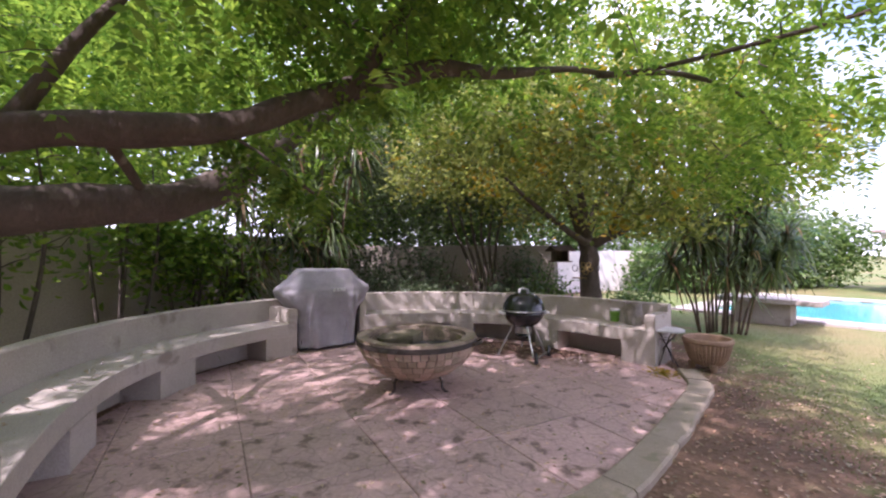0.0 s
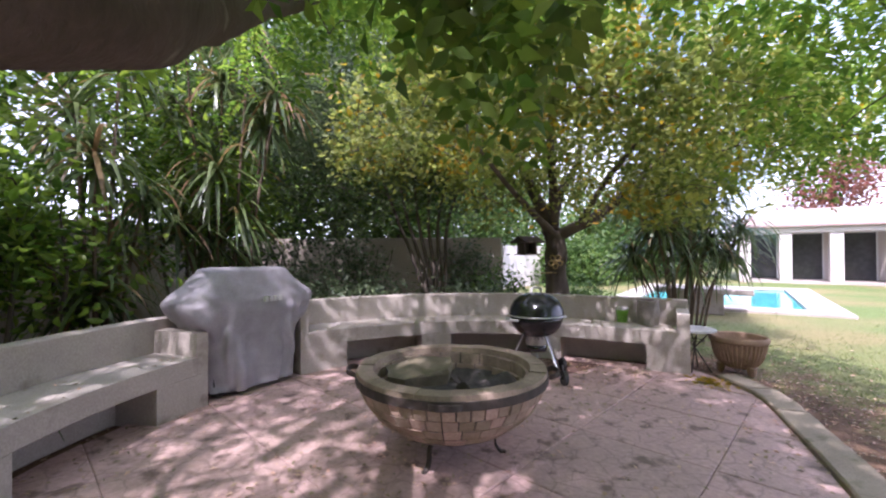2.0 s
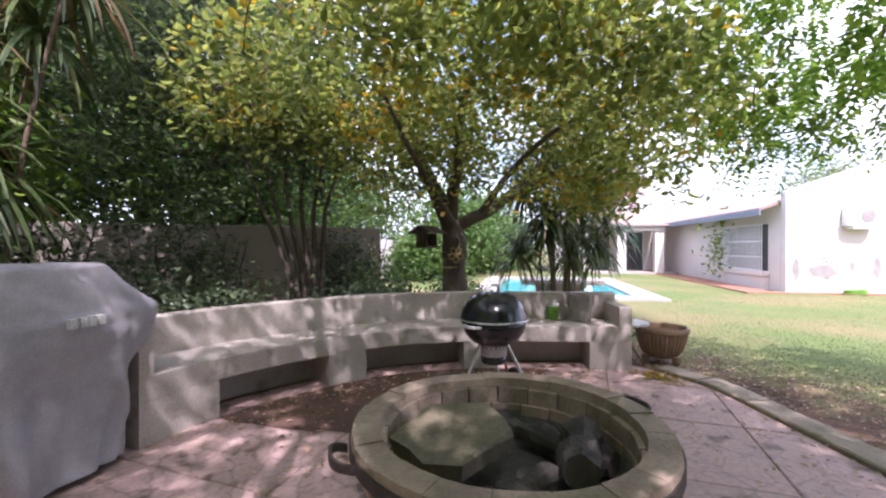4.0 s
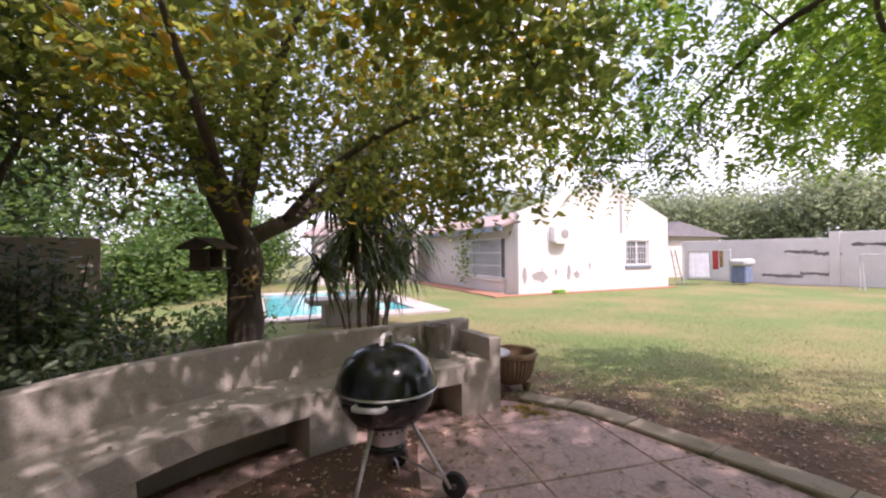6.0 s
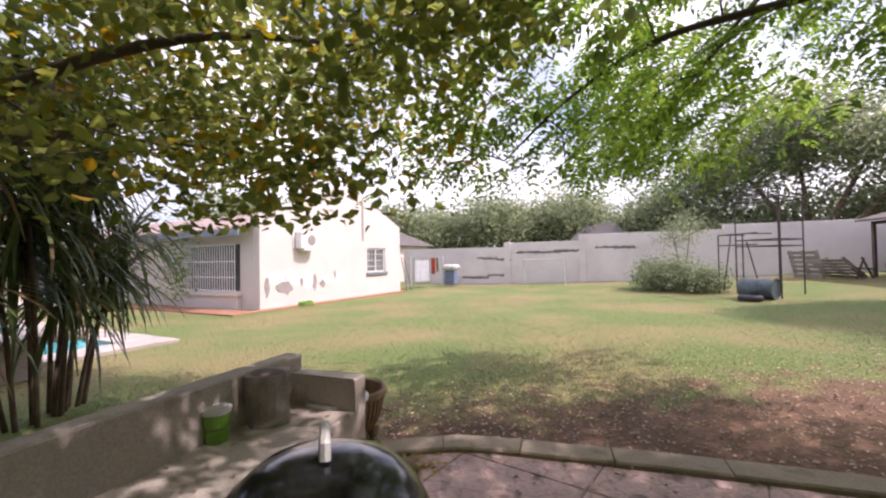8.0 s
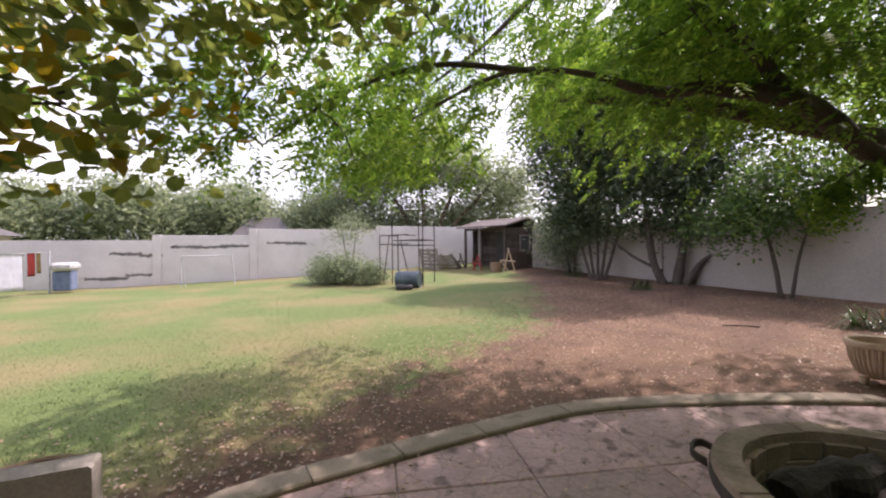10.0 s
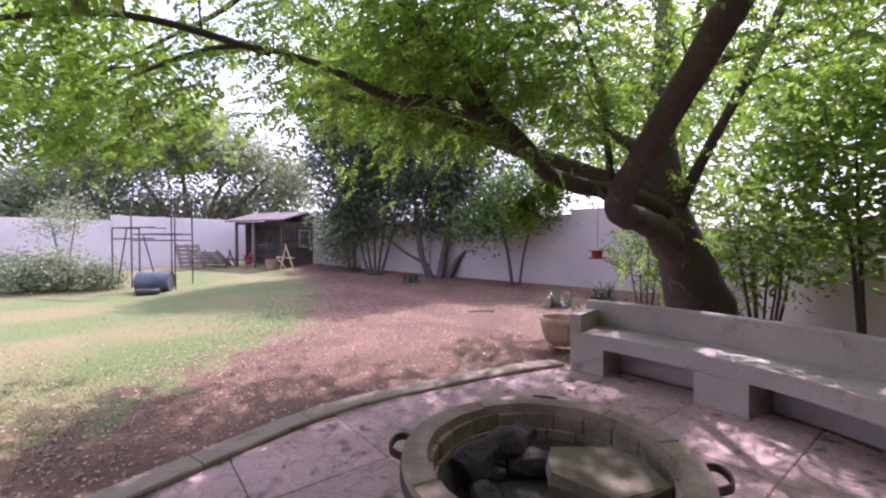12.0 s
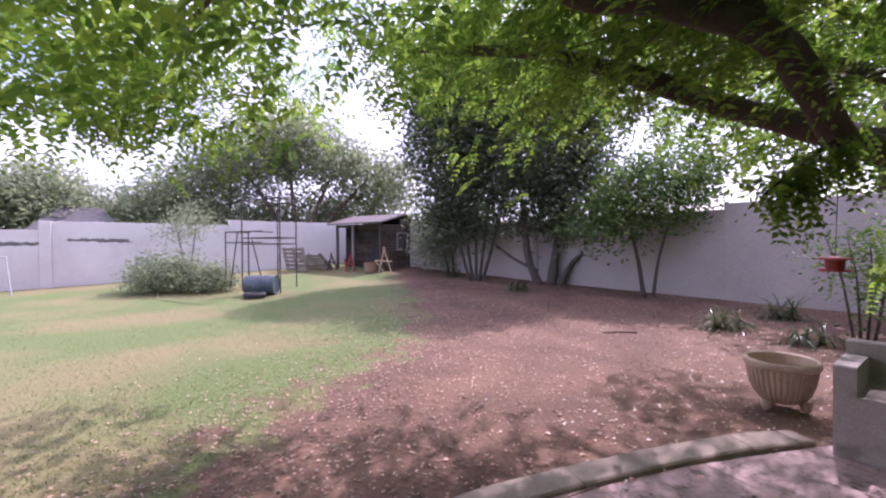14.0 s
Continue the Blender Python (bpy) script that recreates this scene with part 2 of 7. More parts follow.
def ground_material():
    """Lawn, bare reddish earth under the trees, and a worn strip between them, by place."""
    m = bpy.data.materials.new("garden_ground")
    m.use_nodes = True
    n, ln = m.node_tree.nodes, m.node_tree.links
    bsdf = n["Principled BSDF"]
    bsdf.inputs["Roughness"].default_value = 0.95
    at = n.new("ShaderNodeAttribute")
    at.attribute_name = "bare"
    geo = n.new("ShaderNodeTexCoord")

    def tex(scale, detail=5.0):
        t = n.new("ShaderNodeTexNoise")
        t.inputs["Scale"].default_value, t.inputs["Detail"].default_value = scale, detail
        ln.new(geo.outputs["Object"], t.inputs["Vector"])
        return t.outputs["Fac"]

    def ramp(fac, a, b, p0, p1):
        r = n.new("ShaderNodeValToRGB")
        r.color_ramp.elements[0].position, r.color_ramp.elements[1].position = p0, p1
        r.color_ramp.elements[0].color, r.color_ramp.elements[1].color = (*a, 1), (*b, 1)
        ln.new(fac, r.inputs["Fac"])
        return r.outputs["Color"]

    def mixc(fac, a, b, blend="MIX", f=None):
        x = n.new("ShaderNodeMix")
        x.data_type, x.blend_type = "RGBA", blend
        if f is None:
            ln.new(fac, x.inputs["Factor"])
        else:
            x.inputs["Factor"].default_value = f
        ln.new(a, x.inputs[6])
        ln.new(b, x.inputs[7])
        return x.outputs[2]

    lawn = ramp(tex(0.35), (0.205, 0.18, 0.075), (0.12, 0.165, 0.045), 0.40, 0.58)
    lawn = mixc(None, lawn, tex(38, 4), "OVERLAY", 0.7)
    earth = ramp(tex(0.8), (0.12, 0.069, 0.043), (0.20, 0.118, 0.072), 0.35, 0.65)
    earth = mixc(None, earth, tex(30, 5), "OVERLAY", 0.7)
    add = n.new("ShaderNodeMath")
    add.operation = "ADD"
    ln.new(at.outputs["Fac"], add.inputs[0])
    sc = n.new("ShaderNodeMath")
    sc.operation = "MULTIPLY_ADD"
    ln.new(tex(2.2, 8), sc.inputs[0])
    sc.inputs[1].default_value, sc.inputs[2].default_value = 1.5, -0.75
    ln.new(sc.outputs[0], add.inputs[1])
    edge = ramp(add.outputs[0], (0, 0, 0), (1, 1, 1), 0.35, 0.65)
    ln.new(mixc(edge, lawn, earth), bsdf.inputs["Base Color"])
    bp = n.new("ShaderNodeBump")
    bp.inputs["Strength"].default_value, bp.inputs["Distance"].default_value = 0.6, 0.03
    ln.new(tex(24, 6), bp.inputs["Height"])
    ln.new(bp.outputs["Normal"], bsdf.inputs["Normal"])
    return m


M_GROUND = ground_material()

# ---- builders ----


def thing(name, label, category, at=(0, 0, 0), turn=0.0, group="", kind=""):
    ob = new(name)
    ob.empty_display_size = 0.1
    ob.matrix_basis = pose(*at, 0, 0, turn)
    return tagged(ob, label, category, group, kind)


def finish(bm, name, mat, smooth=False):
    me = bpy.data.meshes.new(name)
    bmesh.ops.recalc_face_normals(bm, faces=bm.faces[:])
    bm.to_mesh(me)
    bm.free()
    me.materials.append(mat)
    if smooth:
        me.polygons.foreach_set("use_smooth", [True] * len(me.polygons))
    return me


def part(name, bm, mat, parent=None, label="", smooth=False):
    """Links a bmesh (or a finished mesh) as one mesh object under a thing or a part."""
    me = bm if isinstance(bm, bpy.types.Mesh) else finish(bm, name, mat, smooth)
    ob = new(name, me)
    if parent is not None:
        ob.parent = parent
    return tagged(ob, label)


def box(bm, x0, y0, z0, x1, y1, z1, m=None, bevel=0.0):
    c = Matrix.LocRotScale(((x0 + x1) / 2, (y0 + y1) / 2, (z0 + z1) / 2), None, (abs(x1 - x0), abs(y1 - y0), abs(z1 - z0)))
    g = bmesh.ops.create_cube(bm, size=1, matrix=c)
    vs = g["verts"]
    if bevel:
        es = list({e for v in vs for e in v.link_edges})
        r = bmesh.ops.bevel(bm, geom=es, offset=bevel, segments=1, profile=0.5, affect="EDGES")
        vs = list({v for f in r["faces"] for v in f.verts})
        seen, stack = set(vs), list(vs)
        while stack:
            v = stack.pop()
            for e in v.link_edges:
                o = e.other_vert(v)
                if o not in seen:
                    seen.add(o)
                    stack.append(o)
        vs = list(seen)
    if m is not None:
        bmesh.ops.transform(bm, matrix=m, verts=vs)
    return bm


def boxes(*rows, m=None, bevel=0.0):
    bm = bmesh.new()
    for r in rows:
        box(bm, *r, m=m, bevel=bevel)
    return bm


def spline(points, per=6):
    """A smooth line through points of any dimension."""
    p = [np.array(q, float) for q in points]
    p = [2 * p[0] - p[1]] + p + [2 * p[-1] - p[-2]]
    out = []
    for i in range(1, len(p) - 2):
        for k in range(per):
            u = k / per
            a, b, c, d = p[i - 1], p[i], p[i + 1], p[i + 2]
            out.append(0.5 * (2 * b + (c - a) * u + (2 * a - 5 * b + 4 * c - d) * u * u + (3 * b - a - 3 * c + d) * u ** 3))
    out.append(p[-2])
    return np.array(out)


def tube(bm, pts, radii, sides=8, wobble=0.0, seed=0.0, cap=True):
    """A tapered tube along a line of points."""
    pts = [Vector(p) for p in pts]
    rings, ref = [], None
    for i, p in enumerate(pts):
        d = (pts[min(i + 1, len(pts) - 1)] - pts[max(i - 1, 0)]).normalized()
        if ref is None:
            ref = d.orthogonal().normalized()
        a = (ref - d * ref.dot(d))
        a = a.normalized() if a.length > 1e-6 else d.orthogonal().normalized()
        ref = a
        b = d.cross(a)
        ring = []
        for k in range(sides):
            t = 2 * math.pi * k / sides
            r = radii[i]
            if wobble:
                r *= 1 + wobble * noise.noise(Vector((math.cos(t) * 1.3 + seed, math.sin(t) * 1.3, i * 0.35)))
            ring.append(bm.verts.new(p + (a * math.cos(t) + b * math.sin(t)) * r))
        rings.append(ring)
    for r0, r1 in zip(rings, rings[1:]):
        for k in range(sides):
            bm.faces.new((r0[k], r0[(k + 1) % sides], r1[(k + 1) % sides], r1[k]))
    if cap:
        bm.faces.new(rings[0][::-1])
        bm.faces.new(rings[-1])
    return bm


def rod(*lines, r=0.01, sides=6):
    bm = bmesh.new()
    for pts in lines:
        tube(bm, pts, [r] * len(pts), sides)
    return bm


def lathe(profile, segs=32, closed=False):
    """A turned shape: profile of (radius, z)."""
    bm = bmesh.new()
    rings = []
    for r, z in profile:
        rings.append([bm.verts.new((max(r, 1e-4) * math.cos(2 * math.pi * k / segs), max(r, 1e-4) * math.sin(2 * math.pi * k / segs), z)) for k in range(segs)])
    if closed:
        rings.append(rings[0])
    for a, b in zip(rings, rings[1:]):
        for k in range(segs):
            bm.faces.new((a[k], a[(k + 1) % segs], b[(k + 1) % segs], b[k]))
    bmesh.ops.remove_doubles(bm, verts=bm.verts[:], dist=2e-4)
    return bm


def mesh_from(name, verts, faces, mat, smooth=False):
    """verts (n, 3) and faces (k, 4) as arrays."""
    verts, faces = np.asarray(verts, np.float32), np.asarray(faces, np.int32)
    me = bpy.data.meshes.new(name)
    me.vertices.add(len(verts))
    me.vertices.foreach_set("co", verts.ravel())
    k = faces.shape[1]
    me.loops.add(faces.size)
    me.loops.foreach_set("vertex_index", faces.ravel())
    me.polygons.add(len(faces))
    me.polygons.foreach_set("loop_start", np.arange(0, faces.size, k, dtype=np.int32))
    me.update(calc_edges=True)
    me.materials.append(mat)
    if smooth:
        me.polygons.foreach_set("use_smooth", [True] * len(faces))
    return me


def unit(v):
    return v / np.maximum(np.linalg.norm(v, axis=-1, keepdims=True), 1e-9)


def leaf_quads(base, axis, side, length, width):
    """Small pointed leaflets, folded along the middle: base, widest left, tip, widest right."""
    nrm = unit(np.cross(axis, side))
    mid = base + axis * (length * 0.45)[:, None]
    w = (width * 0.5)[:, None]
    lift = nrm * (width * 0.22)[:, None]
    tip = base + axis * length[:, None] - nrm * (length * 0.12)[:, None]
    return np.stack([base, mid + side * w + lift, tip, mid - side * w + lift], axis=1)


def leaf_ovals(base, axis, side, length, width):
    """Rounded leaves of two halves that meet in a folded midrib."""
    nrm = unit(np.cross(axis, side))
    w, L = (width * 0.5)[:, None], length[:, None]
    low, high = base + axis * L * 0.28, base + axis * L * 0.66 - nrm * L * 0.05
    tip = base + axis * L - nrm * L * 0.16
    up = nrm * w * 0.35
    return np.stack([base, low + side * w * 0.92 + up, high + side * w * 0.80 + up, tip, high - side * w * 0.80 + up, low - side * w * 0.92 + up], axis=1)


def quads_mesh(name, quads, mat):
    k = quads.shape[1]
    v = quads.reshape(-1, 3)
    i = np.arange(0, len(v), k)[:, None]
    f = i + np.array((0, 1, 2, 3)) if k == 4 else np.concatenate([i + np.array((0, 1, 2, 3)), i + np.array((0, 3, 4, 5))])
    return mesh_from(name, v, f, mat)


def simple_leaves(rng, pts, length, width, droop=0.35):
    """One leaf at each point, turned at random, hanging a little."""
    n = len(pts)
    ax = rng.normal(size=(n, 3))
    ax[:, 2] = ax[:, 2] * 0.6 - droop
    ax = unit(ax)
    side = unit(np.cross(ax, unit(rng.normal(size=(n, 3)) * 0.6 + (0, 0, 1))))
    s = rng.uniform(0.7, 1.3, n)
    return leaf_ovals(pts, ax, side, length * s, width * s)


def fronds(rng, pts, length, pairs=6, leaflet=0.06, droop=0.4, out=None):
    """Feathered leaves: pairs of leaflets along a drooping stalk."""
    n = len(pts)
    ax = rng.normal(size=(n, 3)) * (1, 1, 0.35)
    if out is not None:
        ax = ax * 0.6 + out
    ax[:, 2] -= droop
    ax = unit(ax)
    side = unit(np.cross(ax, np.tile((0, 0, 1.0), (n, 1)) + rng.normal(size=(n, 3)) * 0.25))
    L = length * rng.uniform(0.7, 1.25, n)
    res = []
    for k in range(pairs):
        u = (k + 0.8) / pairs
        b = pts + ax * (L * u)[:, None] - np.array((0, 0, 1.0)) * (L * 0.35 * u * u)[:, None]
        taper = 1.0 - 0.45 * u
        for sgn in (-1, 1):
            a = unit(side * sgn + ax * 0.45 + rng.normal(size=(n, 3)) * 0.12 - (0, 0, 0.15))
            s2 = unit(np.cross(a, np.cross(ax, side)))
            ll = np.full(n, leaflet * taper) * rng.uniform(0.85, 1.2, n)
            res.append(leaf_quads(b, a, s2, ll, ll * 0.46))
    return np.concatenate(res)


def blob_points(rng, center, radii, n, shell=0.55):
    """Points in a lumpy ellipsoid, denser towards its skin."""
    d = unit(rng.normal(size=(n, 3)))
    r = rng.uniform(0, 1, n) ** 0.5
    r = shell + (1 - shell) * r if shell else r
    return np.asarray(center) + d * r[:, None] * np.asarray(radii)


def clustered(rng, centers, spread, per):
    c = np.repeat(np.asarray(centers), per, axis=0)
    return c + rng.normal(size=c.shape) * spread


def branch_out(bm, pool, tips, r, off, rng):
    """Side branches that fork from the limbs to every tip, thicker where they carry more of them."""
    near = np.array([np.min(np.linalg.norm(pool - p, axis=1)) for p in tips])
    tips = tips[np.argsort(near)]
    m = len(pool)
    up = [-1] * m
    for p in tips:
        d = np.linalg.norm(pool - p, axis=1) + np.maximum(0, pool[:, 2] - p[2]) * 0.7
        k = int(np.argmin(d))
        q = pool[k]
        mid = (q + p) / 2 + rng.normal(size=3) * 0.10 * np.linalg.norm(p - q) + (0, 0, 0.10 * np.linalg.norm(p - q))
        pool = np.concatenate([pool, [mid, p]])
        up += [k, len(pool) - 2]
    load = np.ones(len(pool))
    for i in range(len(pool) - 1, m - 1, -1):
        load[up[i]] += load[i] * 0.5
    for i in range(m, len(pool), 2):
        a, b, c = pool[up[i]], pool[i], pool[i + 1]
        ra, rb = r * 0.5 * load[i] ** 0.5, r * 0.5 * load[i + 1] ** 0.5
        tube(bm, spline([a, b, c], 3) - off, np.linspace(min(ra, r * 3), min(rb, r * 3), 7), 5, 0.0, 0, False)


def tree(name, label, limbs, crown_sets, bark, base, category="tree", twigs=None, seed=1, twig_r=0.012, stem="trunk", group=""):
    """limbs: lists of (x, y, z, radius) in world metres; crown_sets: (part name, quads, material, label); twigs: points to which thin
    branches run from the nearest limb."""
    rng = np.random.default_rng(seed)
    t = thing(name, label, category, base, group=group)
    off = np.array(base)
    bm = bmesh.new()
    skeleton_pts = []
    for i, limb in enumerate(limbs):
        s = spline(limb, 6)
        skeleton_pts.append(s)
        tube(bm, s[:, :3] - off, s[:, 3], 12 if s[0, 3] > 0.08 else 7, 0.22, seed + i * 3.1)
    if twigs is not None:
        branch_out(bm, np.concatenate(skeleton_pts)[:, :3], np.asarray(twigs), twig_r, off, rng)
    part(stem, bm, bark, t, smooth=True)
    for pname, quads, mat, plabel in crown_sets:
        part(pname, quads_mesh(pname, quads - off, mat), mat, t, plabel)
    return t


def gz(x, y):
    """Height of the garden's ground: level, rising gently towards the far south corner."""
    s = max(0.0, -3.0 - y)
    s = min(s, 22.0)
    return 0.03 * s + 0.0018 * s * s

# ---- ground ----
U = Vector((0.687, 0.726, 0))      # along the garden's long wall and the house's side
V = Vector((-0.726, 0.687, 0))     # along the house's gable wall
POOL_O = Vector((8.95, 9.35, 0))
POOL_L, POOL_W = 6.0, 3.7

BENCH_FRONT = [(2.83, 5.42), (2.10, 5.95), (1.33, 6.46), (0.29, 6.72), (-1.06, 6.45), (-1.95, 5.75), (-2.45, 4.85), (-2.68, 3.80), (-2.52, 2.75), (-2.08, 1.90), (-1.48, 1.14), (-1.18, 0.87)]
KERB_IN = [(3.05, 5.30), (2.93, 4.66), (2.52, 3.94), (2.02, 3.14), (1.28, 2.16), (0.10, 1.36), (-0.62, 0.96), (-1.15, 0.74)]

front = spline(BENCH_FRONT, 10)
front_s = np.concatenate([[0], np.cumsum(np.linalg.norm(np.diff(front, axis=0), axis=1))])
FRONT_LEN = front_s[-1]


def along(s):
    """Point of the bench's front edge at s metres from its lawn end, and the way outwards from the patio."""
    p = np.array([np.interp(s, front_s, front[:, k]) for k in (0, 1)])
    q = np.array([np.interp(min(s + 0.15, FRONT_LEN), front_s, front[:, k]) for k in (0, 1)])
    o = np.array([np.interp(max(s - 0.15, 0), front_s, front[:, k]) for k in (0, 1)])
    d = q - o
    d /= np.linalg.norm(d)
    return p, np.array((d[1], -d[0]))


def nearest_s(x, y):
    return float(front_s[int(np.argmin(np.hypot(front[:, 0] - x, front[:, 1] - y)))])


kerb_in = spline(KERB_IN, 8)
outline = np.concatenate([[along(s)[0] + along(s)[1] * 0.3 for s in np.linspace(0, FRONT_LEN, 40)], kerb_in[::-1]])


def inside(x, y, poly):
    """Whether the place, or each of an array of places, lies in a polygon."""
    x, y = np.atleast_1d(np.asarray(x, float)), np.atleast_1d(np.asarray(y, float))
    hit = np.zeros(len(x), bool)
    for (x0, y0), (x1, y1) in zip(poly, np.roll(poly, -1, axis=0)):
        if y0 != y1:
            hit ^= ((y0 > y) != (y1 > y)) & (x < (x1 - x0) * (y - y0) / (y1 - y0) + x0)
    return hit


def pool_coords(x, y):
    d = Vector((x, y, 0)) - POOL_O
    return d.dot(U), d.dot(V)


LAWN_EDGE = spline([(4.2, 9.0), (4.0, 6.5), (3.8, 4.6), (3.7, 3.0), (3.5, 1.4), (3.35, -0.5), (3.2, -2.6), (4.2, -6.0), (6.0, -10.0), (7.5, -13.0)], 6)


def bareness(x, y):
    """1 on bare earth under the trees, 0 on the lawn."""
    if y > 9:
        e = 3.8
    elif y < -13:
        e = 8.0
    else:
        e = float(np.interp(-y, -LAWN_EDGE[:, 1], LAWN_EDGE[:, 0]))
    b = min(1.0, max(0.0, 0.5 + (e - x) * 0.45))
    return b


def build_ground():
    step = 0.5
    xs = np.concatenate([[-400, -150, -60, -30], np.arange(-14, 28, step), [32, 45, 70, 160, 400]])
    ys = np.concatenate([[-400, -150, -60, -32], np.arange(-24, 24, step), [28, 40, 70, 160, 400]])
    verts, faces, bare = [], [], []
    for y in ys:
        for x in xs:
            verts.append((x, y, gz(x, y) - 0.03 + (0.02 * noise.noise(Vector((x * 0.6, y * 0.6, 0))) if abs(x) < 30 and abs(y) < 30 and not (-3.5 < x < 4 and 0 < y < 7.5) else 0)))
            bare.append(bareness(x, y))
    nx = len(xs)
    for j in range(len(ys) - 1):
        for i in range(nx - 1):
            a, b = pool_coords((xs[i] + xs[i + 1]) / 2, (ys[j] + ys[j + 1]) / 2)
            if not (-0.1 < a < POOL_L + 0.1 and -0.1 < b < POOL_W + 0.1):
                k = j * nx + i
                faces.append((k, k + 1, k + nx + 1, k + nx))
    me = mesh_from("ground", verts, faces, M_GROUND, True)
    at = me.attributes.new("bare", "FLOAT", "POINT")
    at.data.foreach_set("value", bare)
    tagged(new("ground", me), "green lawn fading into bare reddish earth under trees", "ground", kind="structure")


build_ground()

# ---- patio ----


def clip_poly(poly, a, b):
    """The part of a polygon on the left of the line from a to b."""
    out = []
    for p, q in zip(poly, poly[1:] + poly[:1]):
        sp = (b[0] - a[0]) * (p[1] - a[1]) - (b[1] - a[1]) * (p[0] - a[0])
        sq = (b[0] - a[0]) * (q[1] - a[1]) - (b[1] - a[1]) * (q[0] - a[0])
        if sp >= 0:
            out.append(p)
        if sp * sq < 0:
            u = sp / (sp - sq)
            out.append((p[0] + (q[0] - p[0]) * u, p[1] + (q[1] - p[1]) * u))
    return out


def slab_mesh(poly, z0, z1, inset):
    c = np.mean(poly, axis=0)
    bm = bmesh.new()
    n = len(poly)

    def ring(shrink, z):
        r = []
        for p in poly:
            d = c - np.array(p)
            L = np.linalg.norm(d)
            q = np.array(p) + d / max(L, 1e-6) * min(shrink, L * 0.5)
            r.append(bm.verts.new((q[0], q[1], z)))
        return r
    rings = [ring(inset, z0), ring(inset, z1 - 0.006), ring(inset + 0.012, z1)]
    for a, b in zip(rings, rings[1:]):
        for k in range(n):
            bm.faces.new((a[k], a[(k + 1) % n], b[(k + 1) % n], b[k]))
    bm.faces.new(rings[-1])
    return bm


patio = thing("patio_paving", "reddish stamped concrete patio with dirt-filled joints", "paving", kind="structure")


def build_patio():
    bm = bmesh.new()
    bm.faces.new([bm.verts.new((x, y, -0.016)) for x, y in outline])
    part("joint_bed", bm, M_MORTAR, patio, "dark dirty joint bed")
    hull = [tuple(p) for p in outline]
    # ordered anticlockwise for clipping
    area = sum(a[0] * b[1] - b[0] * a[1] for a, b in zip(hull, hull[1:] + hull[:1]))
    if area < 0:
        hull = hull[::-1]
    ang = radians(38)
    ex, ey = np.array((math.cos(ang), math.sin(ang))), np.array((-math.sin(ang), math.cos(ang)))
    rnd = random.Random(4)
    size = 0.92
    for i in range(-6, 7):
        for j in range(-6, 7):
            o = np.array((0.2, 3.7)) + ex * i * size + ey * j * size
            cell = [tuple(o + ex * a * size + ey * b * size) for a, b in ((0, 0), (1, 0), (1, 1), (0, 1))]
            c = cell
            for a, b in zip(hull, hull[1:] + hull[:1]):
                if len(c) < 3:
                    break
                if math.hypot(b[0] - a[0], b[1] - a[1]) > 1e-4:
                    c = clip_poly(c, a, b)
            if len(c) >= 3 and abs(sum(p[0] * q[1] - q[0] * p[1] for p, q in zip(c, c[1:] + c[:1]))) > 0.02:
                part("slab", slab_mesh(c, -0.03, 0.0 + rnd.uniform(-0.003, 0.002), 0.0035), M_SLAB, patio)


build_patio()


def sweep(s0, s1, profile, step=0.12):
    """A solid that follows the bench's curve: profile of (outward, z), closed."""
    n = max(1, int(abs(s1 - s0) / step))
    bm = bmesh.new()
    rings = []
    for s in np.linspace(s0, s1, n + 1):
        p, o = along(s)
        rings.append([bm.verts.new((*(p + o * d), z)) for d, z in profile])
    k = len(profile)
    for a, b in zip(rings, rings[1:]):
        for i in range(k):
            bm.faces.new((a[i], a[(i + 1) % k], b[(i + 1) % k], b[i]))
    bm.faces.new(rings[0])
    bm.faces.new(rings[-1][::-1])
    return bm


def rect(d0, z0, d1, z1, b=0.012):
    return [(d0 + b, z0), (d1 - b, z0), (d1, z0 + b), (d1, z1 - b), (d1 - b, z1), (d0 + b, z1), (d0, z1 - b), (d0, z0 + b)]


def masonry_bench(label, s0, s1, slots, arm0, arm1):
    """Curved plastered bench: seat slab over open niches, back wall, arms at its ends."""
    t = thing("masonry_bench", label, "bench", group="curved benches round the patio")
    part("seat", sweep(s0, s1, rect(0, 0.30, 0.53, 0.47, 0.005)), M_PLASTER, t)
    part("backrest", sweep(s0, s1, rect(0.53, -0.03, 0.67, 0.79)), M_PLASTER, t)
    edges = [s0] + [v for sl in slots for v in sl] + [s1]
    for a, b in zip(edges[::2], edges[1::2]):
        if b - a > 0.02:
            part("pillar", sweep(a, b, rect(0, -0.03, 0.529, 0.30, 0.003)), M_PLASTER, t)
    for a, b in slots:
        part("niche_back", sweep(a, b, rect(0.42, -0.03, 0.53, 0.298)), M_PLASTER, t)
    for a, b, h in (arm0, arm1):
        if h:
            part("arm", sweep(a, b, rect(-0.003, 0.44, 0.53, h)), M_PLASTER, t)
    return t


